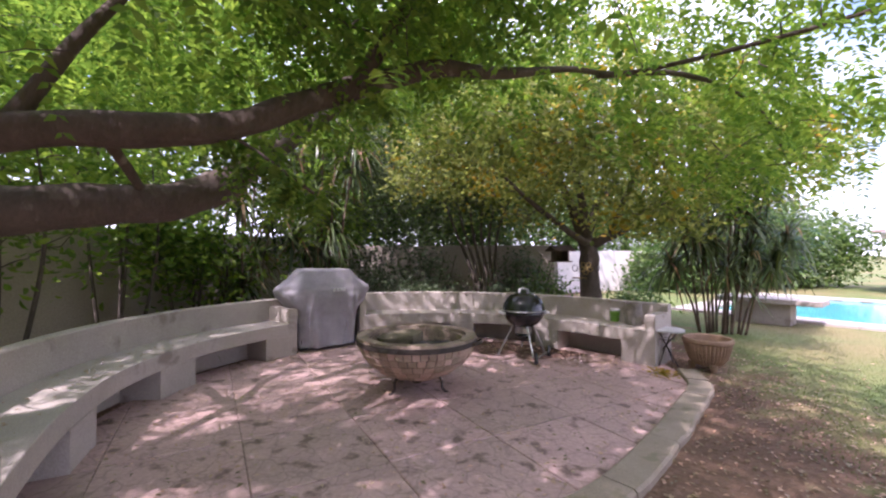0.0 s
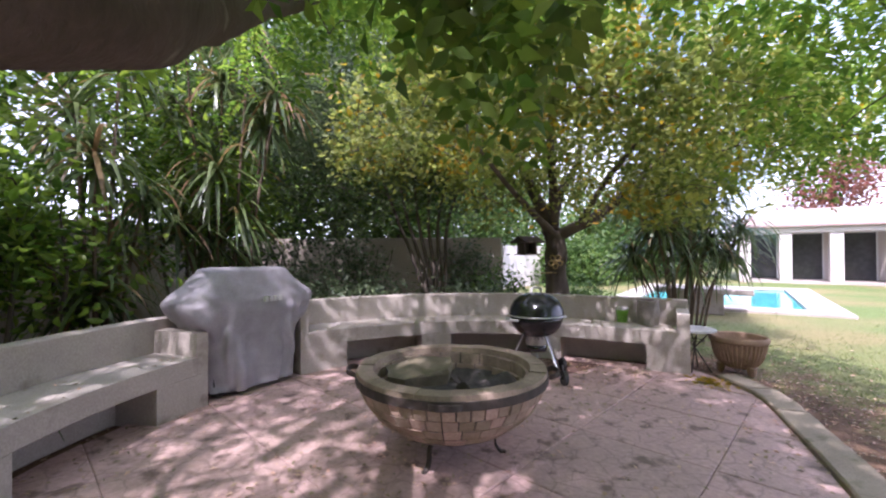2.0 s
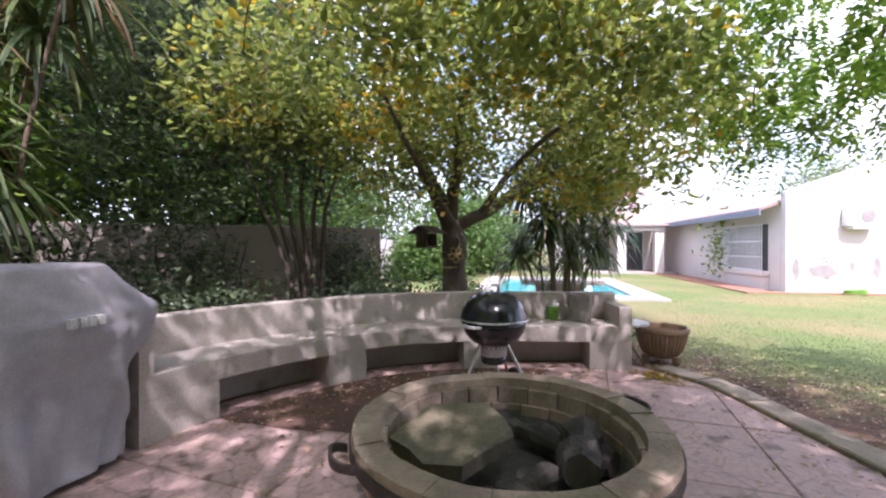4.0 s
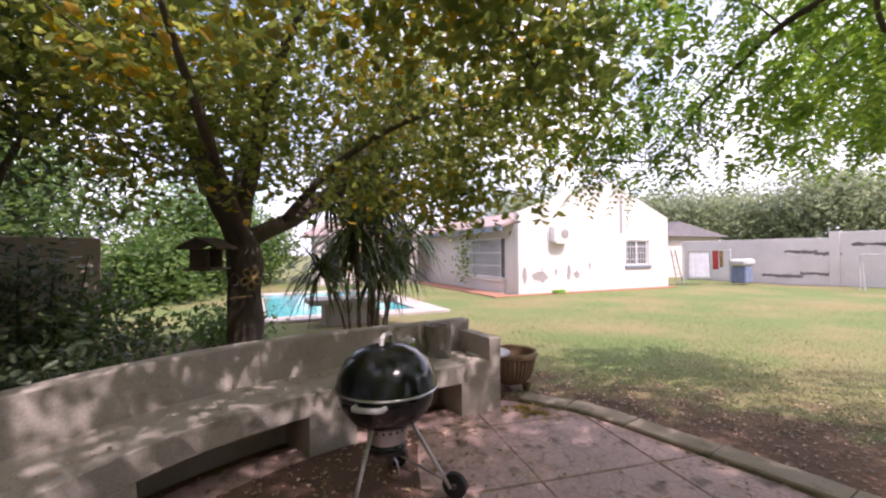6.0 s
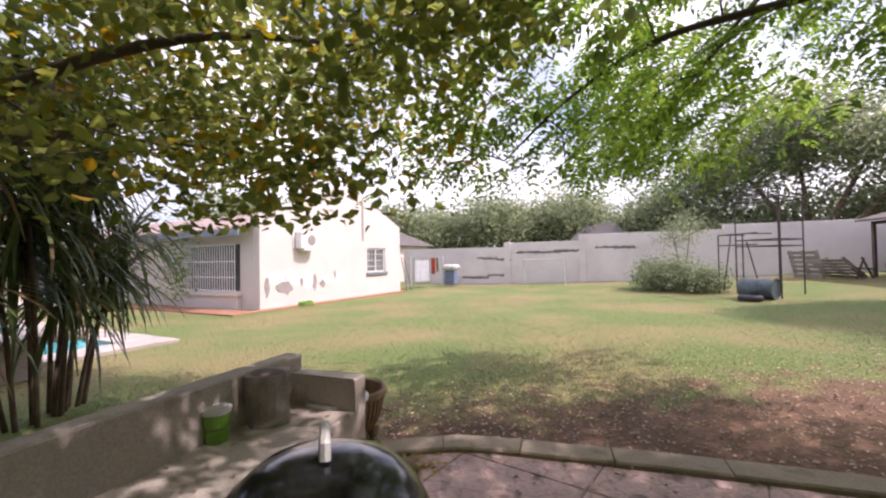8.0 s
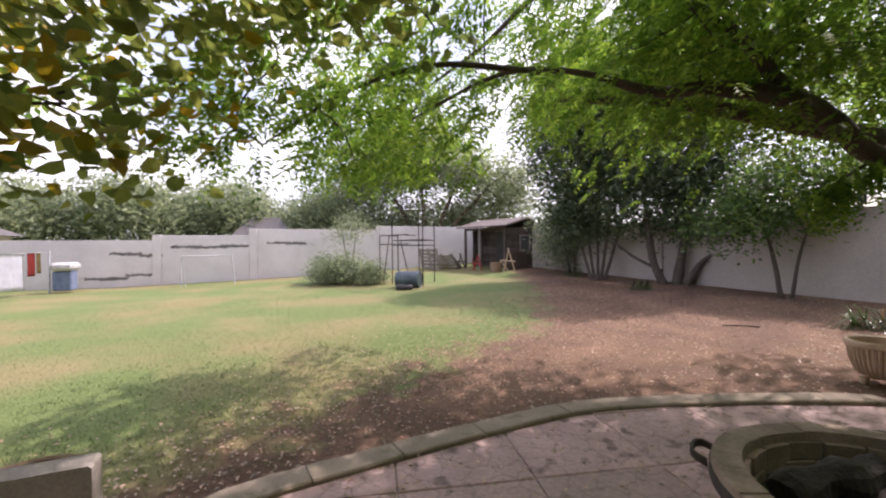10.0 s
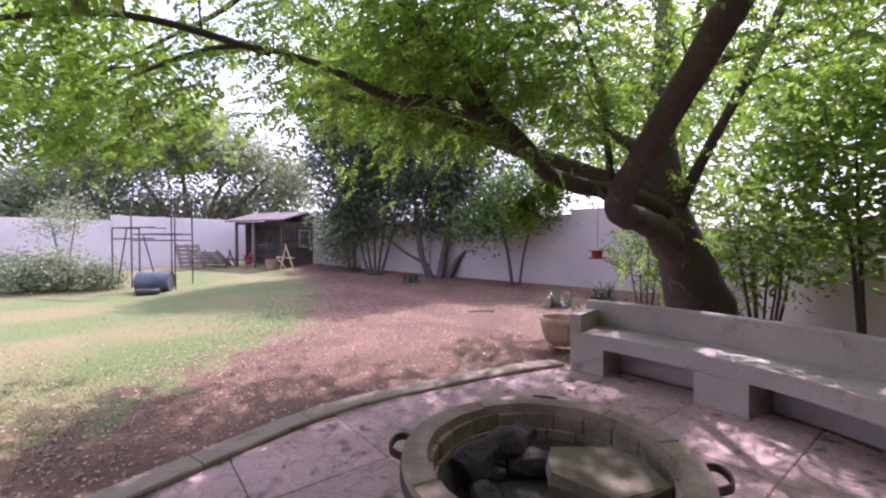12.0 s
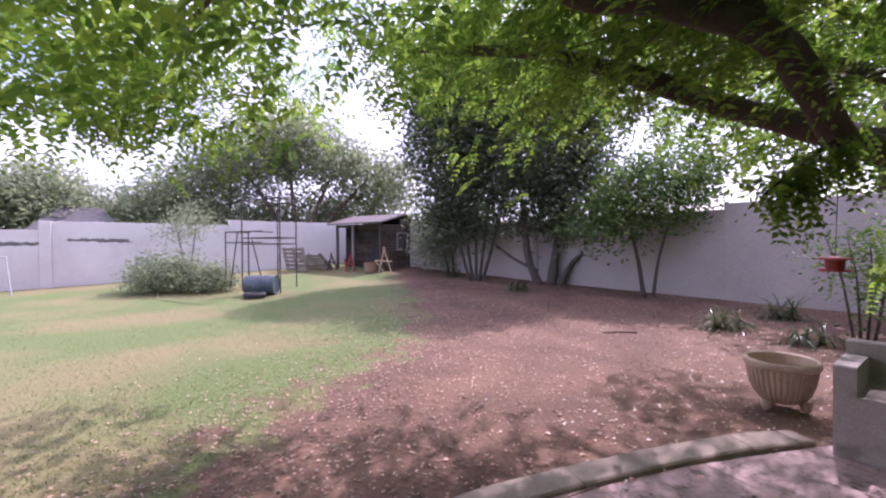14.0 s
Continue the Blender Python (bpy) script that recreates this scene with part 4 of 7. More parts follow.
def big_tree():
    rng = np.random.default_rng(21)
    limbs = [
        [(-3.22, 0.22, -0.15, 0.52), (-3.10, 0.36, 0.55, 0.40), (-2.82, 0.46, 1.25, 0.34), (-2.52, 0.56, 1.85, 0.27), (-2.45, 0.52, 2.7, 0.20), (-2.5, 0.5, 4.0, 0.13), (-2.7, 0.2, 5.6, 0.05)],
        [(-2.48, 0.62, 1.92, 0.16), (-1.80, 1.08, 2.10, 0.115), (-1.20, 1.36, 2.17, 0.095), (-0.75, 1.66, 2.25, 0.085), (-0.42, 1.96, 2.48, 0.082), (-0.12, 2.18, 2.66, 0.078), (0.40, 2.30, 2.80, 0.06), (0.80, 2.45, 2.80, 0.045), (1.35, 2.80, 2.95, 0.024), (1.90, 3.00, 2.98, 0.019), (2.9, 2.5, 3.0, 0.015), (3.92, 1.78, 3.05, 0.011), (4.0, 1.75, 2.78, 0.008), (4.3, 1.6, 2.45, 0.005)],
        [(-0.14, 2.16, 2.64, 0.065), (0.09, 2.22, 3.03, 0.052), (0.25, 2.22, 3.26, 0.05), (0.58, 2.25, 3.58, 0.042), (0.86, 2.25, 3.84, 0.035), (1.3, 2.2, 4.3, 0.02), (1.7, 2.0, 4.9, 0.008)],
        [(-2.58, 0.58, 1.55, 0.20), (-2.15, 1.08, 1.70, 0.155), (-1.70, 1.56, 1.79, 0.135), (-1.36, 1.90, 1.85, 0.126), (-1.24, 2.22, 1.99, 0.118), (-1.23, 2.55, 2.18, 0.11), (-1.24, 3.0, 2.46, 0.10), (-1.26, 3.6, 2.84, 0.09), (-1.25, 4.28, 3.25, 0.075), (-1.1, 5.1, 3.76, 0.05), (-0.8, 6.0, 4.4, 0.015)],
        [(-2.55, 0.66, 1.9, 0.09), (-2.66, 1.05, 2.5, 0.06), (-2.82, 1.38, 3.1, 0.055), (-3.3, 1.4, 4.1, 0.045), (-3.5, 1.8, 5.2, 0.03), (-3.5, 2.3, 6.2, 0.012)],
        [(-1.42, 1.84, 1.84, 0.03), (-1.34, 1.62, 2.0, 0.03), (-1.28, 1.40, 2.16, 0.035)],
        [(1.6, 2.95, 2.95, 0.028), (2.4, 3.3, 3.05, 0.022), (3.1, 3.6, 2.85, 0.015), (3.6, 4.0, 2.4, 0.006)],
        [(0.9, 2.25, 3.88, 0.035), (1.7, 2.3, 4.0, 0.03), (2.6, 1.9, 3.8, 0.024), (3.9, 1.5, 3.5, 0.014), (5.0, 1.1, 3.1, 0.006)],
        [(-1.6, 1.15, 2.1, 0.05), (-1.45, 1.35, 2.6, 0.04), (-1.3, 1.6, 3.1, 0.028), (-0.9, 1.9, 3.8, 0.012)],
        [(-2.46, 0.56, 2.12, 0.15), (-1.6, 0.52, 2.42, 0.12), (-0.92, 0.52, 2.66, 0.105), (-0.3, 0.6, 2.88, 0.095), (0.24, 0.74, 3.06, 0.085), (0.98, 0.95, 3.22, 0.06), (1.8, 0.7, 3.45, 0.035), (2.7, 0.3, 3.75, 0.012)],
        [(-2.45, 0.52, 2.6, 0.09), (-1.7, 0.1, 3.2, 0.06), (-1.2, -0.8, 3.8, 0.045), (-0.6, -2.3, 4.6, 0.02)],
        [(-2.7, 1.6, 3.85, 0.07), (-2.2, 2.6, 4.4, 0.05), (-1.4, 3.6, 4.9, 0.03), (-0.6, 4.6, 5.2, 0.012)],
        [(-2.4, 0.6, 3.6, 0.07), (-3.4, 0.9, 3.9, 0.05), (-4.6, 1.6, 4.2, 0.02)],
    ]
    n = 450
    a, r = rng.uniform(0, 2 * math.pi, n), np.sqrt(rng.uniform(0.0, 1, n))
    c = np.stack([-0.2 + 4.9 * r * np.cos(a), 0.9 + 4.2 * r * np.sin(a), 3.55 + 0.6 * (1 - r) + rng.uniform(0, 1, n) ** 1.3 * 1.5 * (1.15 - r)], axis=1)
    c = c[~((c[:, 0] > 3.3) & (c[:, 1] > 2.7)) & ~((c[:, 1] < -0.9) & (c[:, 0] > -1.2))]
    c = c[~((c[:, 0] > 2.2) & (c[:, 1] < 2.4) & (rng.uniform(size=len(c)) < 0.5))]
    c = c[~((c[:, 0] < -2.6) & (rng.uniform(size=len(c)) < 0.25))]
    fringe = np.concatenate([
        np.array((3.4, 3.8, 2.6)) + rng.normal(size=(20, 3)) * (0.45, 0.4, 0.22),
        np.array((2.6, 3.1, 3.0)) + rng.normal(size=(20, 3)) * (0.5, 0.4, 0.25),
        np.array((4.0, 1.75, 2.95)) + rng.normal(size=(34, 3)) * (0.6, 0.5, 0.28),
        np.array((-0.6, 0.8, 3.3)) + rng.normal(size=(40, 3)) * (1.0, 0.7, 0.25),
        np.array((0.8, 0.3, 3.5)) + rng.normal(size=(40, 3)) * (0.9, 0.7, 0.25),
        np.array((0.3, 2.1, 3.35)) + rng.normal(size=(44, 3)) * (0.9, 0.6, 0.2),
        np.array((-0.7, 2.6, 3.0)) + rng.normal(size=(16, 3)) * (0.5, 0.4, 0.25),
        np.array((-1.9, 3.6, 3.7)) + rng.normal(size=(32, 3)) * (1.1, 0.9, 0.4),
        np.array((-3.4, 3.8, 3.7)) + rng.normal(size=(22, 3)) * (0.9, 1.2, 0.5),
        np.array((-2.6, 0.2, 1.9)) + rng.normal(size=(7, 3)) * (0.25, 0.25, 0.3),
        np.array((-3.3, 1.6, 2.4)) + rng.normal(size=(8, 3)) * (0.6, 0.9, 0.4)])
    over = np.array((0.4, 1.1, 3.75)) + rng.normal(size=(80, 3)) * (1.3, 1.2, 0.3)
    c = np.concatenate([c, fringe, over[over[:, 2] > 3.2]])
    pts = path_clear(clustered(rng, c, 0.25, 12))
    pts = pts[~((pts[:, 0] > 1.5) & (pts[:, 2] < 2.15))]
    out = unit((pts - (-1.0, 1.3, 3.2)) * (1, 1, 0.2)) * 0.8
    q = fronds(rng, pts, 0.29, 7, 0.092, droop=0.32, out=out)
    # one low spray of long leaves that hangs over the walk
    spray = spline([(-0.80, 1.66, 2.22), (-0.68, 1.70, 2.18), (-0.54, 1.76, 2.08), (-0.40, 1.80, 1.97), (-0.28, 1.84, 1.88)], 5)
    hang = np.repeat(spray[2:], 2, axis=0) + rng.normal(size=(2 * len(spray) - 4, 3)) * 0.05
    q = np.concatenate([q, fronds(rng, hang, 0.27, 9, 0.08, droop=0.75, out=np.tile((-0.1, 0.35, -0.3), (len(hang), 1)))])
    limbs.append([(*p, 0.012 - 0.0004 * k) for k, p in enumerate(spray[::4])])
    tree("feathery_shade_tree", "large dark-trunked shade tree with feathery green leaves", limbs,
         [("crown", q, M_LEAF_BIG, "bright green feathery foliage")], M_BARK, (-3.2, 0.25, 0), twigs=c[::2], seed=3, twig_r=0.010)


big_tree()


def autumn_tree():
    rng = np.random.default_rng(31)
    limbs = [
        [(2.62, 8.50, -0.1, 0.25), (2.58, 8.48, 0.6, 0.20), (2.55, 8.45, 1.3, 0.185), (2.50, 8.50, 1.75, 0.17), (2.2, 8.75, 2.6, 0.10), (1.8, 8.85, 3.6, 0.07), (1.5, 8.9, 4.8, 0.03)],
        [(2.52, 8.46, 1.65, 0.12), (2.85, 8.25, 1.85, 0.10), (3.2, 8.12, 2.05, 0.09), (3.9, 7.9, 2.7, 0.06), (4.6, 7.6, 3.6, 0.025)],
        [(2.50, 8.52, 1.8, 0.11), (2.75, 8.75, 2.5, 0.085), (3.25, 9.0, 3.2, 0.06), (3.5, 9.2, 4.4, 0.03)],
        [(2.5, 8.45, 1.85, 0.10), (2.35, 8.1, 2.5, 0.075), (2.1, 7.6, 3.2, 0.055), (1.9, 6.9, 3.9, 0.03), (1.8, 6.2, 4.3, 0.012)],
        [(2.5, 8.4, 1.7, 0.08), (2.0, 8.0, 2.0, 0.06), (1.3, 7.5, 2.5, 0.045), (0.6, 7.0, 3.1, 0.02)],
        [(2.9, 8.2, 1.9, 0.06), (3.0, 7.4, 2.6, 0.045), (3.0, 6.4, 3.0, 0.03), (2.9, 5.4, 3.0, 0.012)],
        [(3.3, 8.1, 2.1, 0.05), (4.0, 7.2, 2.7, 0.035), (4.4, 6.4, 2.9, 0.015)],
    ]
    n = 520
    a, r = rng.uniform(0, 2 * math.pi, n), np.sqrt(rng.uniform(0, 1, n))
    x, y = 2.3 + 3.6 * r * np.cos(a), 7.4 + 3.0 * r * np.sin(a)
    z = 2.75 + 0.35 * (1 - r) + rng.uniform(0, 1, n) ** 1.2 * 2.9 * (1.2 - r)
    c = np.stack([x, y, z], axis=1)
    low = np.concatenate([
        np.array((2.9, 5.95, 2.2)) + rng.normal(size=(14, 3)) * (0.35, 0.3, 0.22),
        np.array((2.1, 8.1, 3.0)) + rng.normal(size=(60, 3)) * (0.9, 0.6, 0.45),
        np.array((3.3, 6.4, 2.4)) + rng.normal(size=(26, 3)) * (0.5, 0.5, 0.3),
        np.array((2.5, 5.2, 2.95)) + rng.normal(size=(16, 3)) * (0.5, 0.35, 0.2),
        np.array((1.0, 7.6, 2.45)) + rng.normal(size=(26, 3)) * (0.6, 0.3, 0.3)])
    c = np.concatenate([c, low])
    pts = path_clear(clustered(rng, c, 0.21, 50), 1.5, 1.0)
    pts = pts[pts[:, 2] > 1.72]
    patchy = np.array([noise.noise(Vector(p) * 1.1) for p in pts])
    yel = rng.uniform(size=len(pts)) < 0.02 + 0.45 * (patchy > 0.28)
    tree("turning_shade_tree", "shade tree with green leaves turning yellow behind the bench", limbs,
         [("crown", simple_leaves(rng, pts[~yel], 0.090, 0.064, 0.5), M_LEAF_AUT, "green and olive foliage"),
          ("turned_leaves", simple_leaves(rng, pts[yel], 0.090, 0.064, 0.5), M_LEAF_YEL, "yellow turned leaves")],
         M_BARK2, (2.6, 8.5, 0), twigs=c[::2], seed=5, twig_r=0.010)


autumn_tree()


def bushy(name, label, base, stems, blobs, n, size, mat, bark=M_BARK2, seed=1, twigs=True, group="", category="tree"):
    """A tree or shrub whose crown is several lumpy masses of small leaves with gaps; stems are relative to base."""
    rng = np.random.default_rng(seed)
    b = np.array(base, float)
    tot = sum(r[0] * r[1] * r[2] for _, r in blobs)
    cs = []
    for c, r in blobs:
        k = max(4, int(n * r[0] * r[1] * r[2] / tot / 30))
        cs.append(blob_points(rng, np.array(c) + b, r, k, 0.35))
    cs = np.concatenate(cs)
    pts = clustered(rng, cs, size * 2.3, 30)
    pts = pts[pts[:, 2] > b[2] + 0.05]
    limbs = [[(p[0] + b[0], p[1] + b[1], p[2] + b[2], p[3]) for p in s] for s in stems]
    return tree(name, label, limbs, [("crown", simple_leaves(rng, pts, size, size * 0.5, 0.2), mat, "")], bark, base, category,
                twigs=cs[:: max(1, len(cs) // 60)] if twigs else None, seed=seed, twig_r=0.012, stem="branchwork" if len(stems) > 1 else "trunk", group=group)


G1 = gz(3.2, -10.5)
bushy("evergreen_tree", "dense dark evergreen tree with many thin stems", (3.2, -10.5, G1),
      [[(0.1 * k - 0.2, 0.05 * (k % 3), -0.1, 0.07), (0.25 * k - 0.5, 0.1 * (k % 2), 0.9, 0.055), (0.5 * k - 1.0, 0.3 * (k % 3) - 0.3, 3.0, 0.04), (0.6 * k - 1.2, 0, 5.5, 0.015)] for k in range(5)],
      [((0.2, 0, 3.0), (1.5, 1.2, 1.6)), ((0.8, 0, 4.8), (1.9, 1.5, 1.8)), ((-0.4, 0.2, 5.6), (1.6, 1.4, 1.8)), ((0.3, 0, 7.0), (1.3, 1.2, 1.3)), ((1.2, 0, 2.6), (1.0, 0.9, 1.0)), ((0.6, 0, 8.0), (1.7, 1.4, 1.2)), ((1.6, 0, 6.6), (1.2, 1.2, 1.4))],
      38000, 0.15, M_LEAF_DARK, seed=41, group="evergreen trees along the wall")
bushy("evergreen_tree", "dark evergreen tree forking low into three trunks", (0.6, -9.75, gz(0.6, -9.75)),
      [[(0.35, 0, -0.1, 0.15), (0.7, 0, 0.8, 0.12), (0.9, 0.1, 2.5, 0.08), (1.3, 0, 5.0, 0.03)], [(0.0, 0, -0.1, 0.17), (-0.15, 0, 0.9, 0.13), (-0.4, 0.1, 2.6, 0.08), (-0.5, 0, 5.5, 0.03)],
       [(-0.25, 0.1, -0.1, 0.12), (-0.75, 0.1, 0.75, 0.08), (-1.5, 0.2, 1.2, 0.04), (-2.0, 0.2, 1.3, 0.015)], [(0.4, 0, 0.4, 0.06), (1.3, 0, 0.9, 0.05), (2.1, 0.2, 1.6, 0.03)]],
      [((0.8, 0, 3.0), (1.4, 1.2, 1.3)), ((-0.8, 0.2, 2.9), (1.5, 1.2, 1.3)), ((0.2, 0, 4.7), (2.1, 1.6, 1.7)), ((-0.6, 0, 6.2), (1.6, 1.3, 1.5)), ((1.0, 0, 6.4), (1.3, 1.2, 1.4)), ((-1.8, 0.2, 2.0), (0.9, 0.8, 0.6)), ((0.2, 0, 7.9), (1.9, 1.4, 1.1))],
      38000, 0.15, M_LEAF_DARK, seed=42, group="evergreen trees along the wall")
bushy("slender_tree", "thin-stemmed small tree against the white wall", (-1.9, -7.6, gz(-1.9, -7.6)),
      [[(0.1, 0, -0.1, 0.07), (0.3, 0, 1.2, 0.05), (0.7, 0, 2.8, 0.02)], [(-0.1, 0, -0.1, 0.05), (-0.3, 0, 1.2, 0.04), (-0.7, 0.1, 2.6, 0.02)]],
      [((0.3, 0, 2.6), (1.5, 1.2, 0.9)), ((-0.6, 0, 3.1), (1.4, 1.0, 0.9)), ((1.4, 0.3, 2.0), (0.9, 0.8, 0.5))], 8000, 0.13, M_LEAF_MID, seed=43)
bushy("overgrown_shrub", "overgrown green shrub beside the shed", (4.4, -12.8, gz(4.4, -12.8)),
      [[(0.2 * k - 0.3, 0, -0.1, 0.04), (0.4 * k - 0.6, 0, 1.5, 0.025), (0.5 * k - 0.8, 0, 2.8, 0.01)] for k in range(4)],
      [((0.6, 0, 1.9), (1.3, 0.9, 1.2)), ((-0.4, 0, 2.4), (1.1, 0.9, 1.2)), ((1.0, 0.2, 0.8), (0.7, 0.6, 0.7))], 8000, 0.13, M_LEAF_FAR, seed=44)
# shrubs behind the west bench and along the west wall
for i, (x, y, h, w) in enumerate(((-4.6, -0.6, 2.2, 0.8), (-4.5, 1.2, 3.4, 1.0), (-4.45, 3.0, 3.2, 0.7), (-4.5, 4.5, 3.0, 0.6), (-4.15, 5.5, 2.0, 0.7), (-3.7, 8.4, 3.2, 1.2))):
    bushy("garden_shrub", "leafy green shrub beside the boundary wall", (x, y, 0),
          [[(0.12 * k - 0.2, 0.1 * (k % 2), -0.1, 0.03), (0.3 * k - 0.45, 0.2 * (k % 2), h * 0.5, 0.02), (0.35 * k - 0.5, 0, h * 0.9, 0.008)] for k in range(4)],
          [((0.1, 0.2, h * 0.68), (w, w, h * 0.28)), ((-0.1, -0.4, h * 0.95), (w * 0.8, w * 0.9, h * 0.25))],
          (1900, 4000, 1700, 1500, 2600, 4200)[i], 0.125, M_LEAF_BIG, seed=50 + i, group="shrubs along the wall")
bushy("dark_stemmed_tree", "dark multi-stemmed tree with fine leaves behind the bench", (0.3, 9.3, 0),
      [[(0.08 * k - 0.15, 0.03 * k, -0.1, 0.06), (-0.2 + 0.1 * k, 0, 0.9, 0.045), (-0.7 + 0.22 * k, -0.1, 2.2, 0.03), (-1.3 + 0.5 * k, -0.2, 3.9, 0.01)] for k in range(6)],
      [((-0.9, -0.2, 3.2), (1.5, 1.1, 1.1)), ((0.5, -0.1, 3.0), (1.1, 0.9, 1.2)), ((-1.9, 0, 2.6), (1.2, 1.0, 1.2)), ((-0.6, 0, 4.6), (2.2, 1.5, 1.2)), ((-2.2, -0.2, 4.4), (1.5, 1.2, 1.4))],
      19000, 0.095, M_LEAF_DARK, seed=60)
bushy("background_tree", "tall green tree beyond the boundary wall", (-2.0, 13.5, 0),
      [[(0, 0, -0.1, 0.25), (0.2, 0, 2.5, 0.18), (0.4, 0.3, 5.0, 0.1), (0.2, 0, 8.0, 0.03)]],
      [((0, 0, 4.0), (3.2, 2.0, 1.8)), ((2.0, 0.5, 5.6), (2.8, 2.0, 2.0)), ((-2.4, 0, 5.8), (2.8, 2.0, 2.2)), ((0, 0, 7.6), (3.0, 2.2, 2.0))], 16000, 0.26, M_LEAF_MID, seed=61, group="trees beyond the wall")
bushy("background_tree", "tall green tree beyond the boundary wall", (-7.6, 6.4, 0),
      [[(0, 0, -0.1, 0.25), (0.2, 0, 2.5, 0.18), (0.4, 0.3, 5.0, 0.1), (0.2, 0, 8.0, 0.03)]],
      [((0, 0, 3.8), (2.2, 4.2, 2.0)), ((0.5, 2.0, 5.8), (2.4, 3.2, 2.2)), ((0, -2.6, 5.6), (2.2, 3.0, 2.2)), ((0, 0, 7.8), (2.2, 3.6, 1.8))], 15000, 0.25, M_LEAF_BIG, seed=62, group="trees beyond the wall")
bushy("background_tree", "tall green tree beyond the boundary wall", (-8.0, -8.5, 0),
      [[(0, 0, -0.1, 0.25), (0.2, 0, 2.5, 0.18), (0.4, 0.3, 5.0, 0.1), (0.2, 0, 8.0, 0.03)]],
      [((0, 0, 4.0), (3.4, 3.0, 2.0)), ((2.2, -1.0, 5.6), (3.0, 2.4, 2.2)), ((-2.0, 1.5, 5.6), (2.6, 3.0, 2.2)), ((0, 0, 7.4), (3.0, 3.0, 1.8))], 8000, 0.24, M_LEAF_BIG, seed=63, group="trees beyond the wall")
for i, (x, y, h, w) in enumerate(((-4.2, 13.0, 5.0, 2.0), (-0.2, 13.4, 4.4, 1.7), (3.6, 19.6, 5.0, 2.0), (7.0, 23.0, 6.0, 2.6))):
    bushy("background_tree", "leafy green tree beyond the garden wall", (x, y, 0), [[(0, 0, -0.1, 0.15), (0.1, 0, h * 0.5, 0.1), (0.2, 0.1, h * 0.9, 0.03)]],
          [((0, 0, h * 0.42), (w, w * 0.7, h * 0.25)), ((w * 0.5, 0, h * 0.7), (w * 0.8, w * 0.7, h * 0.26)), ((-w * 0.5, 0, h * 0.72), (w * 0.8, w * 0.7, h * 0.26))],
          9000, 0.19, M_LEAF_MID, seed=64 + i, group="trees beyond the wall")
for i, (x, y, h, w) in enumerate(((-3.0, 9.6, 1.7, 0.8), (-1.2, 9.8, 1.5, 0.8), (1.2, 9.9, 1.5, 0.6))):
    bushy("wall_shrub", "dark twiggy shrub against the brown wall", (x, y, 0), [[(0.12 * k - 0.3, 0, -0.1, 0.02), (0.25 * k - 0.6, 0, h * 0.6, 0.014), (0.3 * k - 0.7, 0, h, 0.006)] for k in range(6)],
          [((0, 0, h * 0.5), (w, w * 0.5, h * 0.45))], 1500, 0.09, M_LEAF_DARK, seed=75 + i, group="shrubs in the bed", category="shrub")
# hedge and planting under the north wall and by the pool
for i, (x, y, h, w, m) in enumerate(((-1.9, 8.9, 1.1, 0.8, M_LEAF_DARK), (-0.6, 8.5, 0.8, 0.8, M_LEAF_DARK), (0.9, 8.4, 0.7, 0.7, M_LEAF_DARK), (1.7, 9.6, 0.95, 0.7, M_LEAF_MID), (3.9, 10.4, 0.45, 0.6, M_LEAF_MID))):
    bushy("low_shrub", "low leafy shrub in the bed behind the bench", (x, y, 0),
          [[(0.1 * k - 0.15, 0, -0.1, 0.02), (0.22 * k - 0.3, 0, h * 0.7, 0.01)] for k in range(4)],
          [((0, 0, h * 0.5), (w, w * 0.8, h * 0.45))], 1800, 0.09, m, seed=70 + i, twigs=False, group="shrubs in the bed", category="shrub")
for i, (x, y, h, w) in enumerate(((9.8, 19.2, 4.0, 2.0), (12.2, 20.6, 3.8, 2.2), (15.0, 21.8, 3.2, 2.2), (7.4, 18.0, 1.5, 1.2))):
    bushy("pool_hedge", "tall clipped hedge beyond the swimming pool", (x, y, 0), [[(0, 0, -0.1, 0.08), (0, 0, h * 0.8, 0.03)]],
          [((0, 0, h * 0.5), (w, w * 0.7, h * 0.5))], 6000, 0.22, M_LEAF_MID, seed=80 + i, twigs=False, group="hedge beyond the pool", category="hedge")
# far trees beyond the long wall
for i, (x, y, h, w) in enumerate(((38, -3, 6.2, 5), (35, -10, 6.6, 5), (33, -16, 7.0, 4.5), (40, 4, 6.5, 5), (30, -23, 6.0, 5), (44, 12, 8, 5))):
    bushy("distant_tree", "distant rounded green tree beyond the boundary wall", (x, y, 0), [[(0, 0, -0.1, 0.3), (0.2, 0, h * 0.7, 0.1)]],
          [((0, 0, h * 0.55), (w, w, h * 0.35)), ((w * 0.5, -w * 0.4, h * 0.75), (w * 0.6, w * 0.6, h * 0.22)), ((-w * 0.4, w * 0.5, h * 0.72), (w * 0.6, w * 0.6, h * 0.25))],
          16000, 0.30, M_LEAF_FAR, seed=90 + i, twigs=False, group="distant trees")
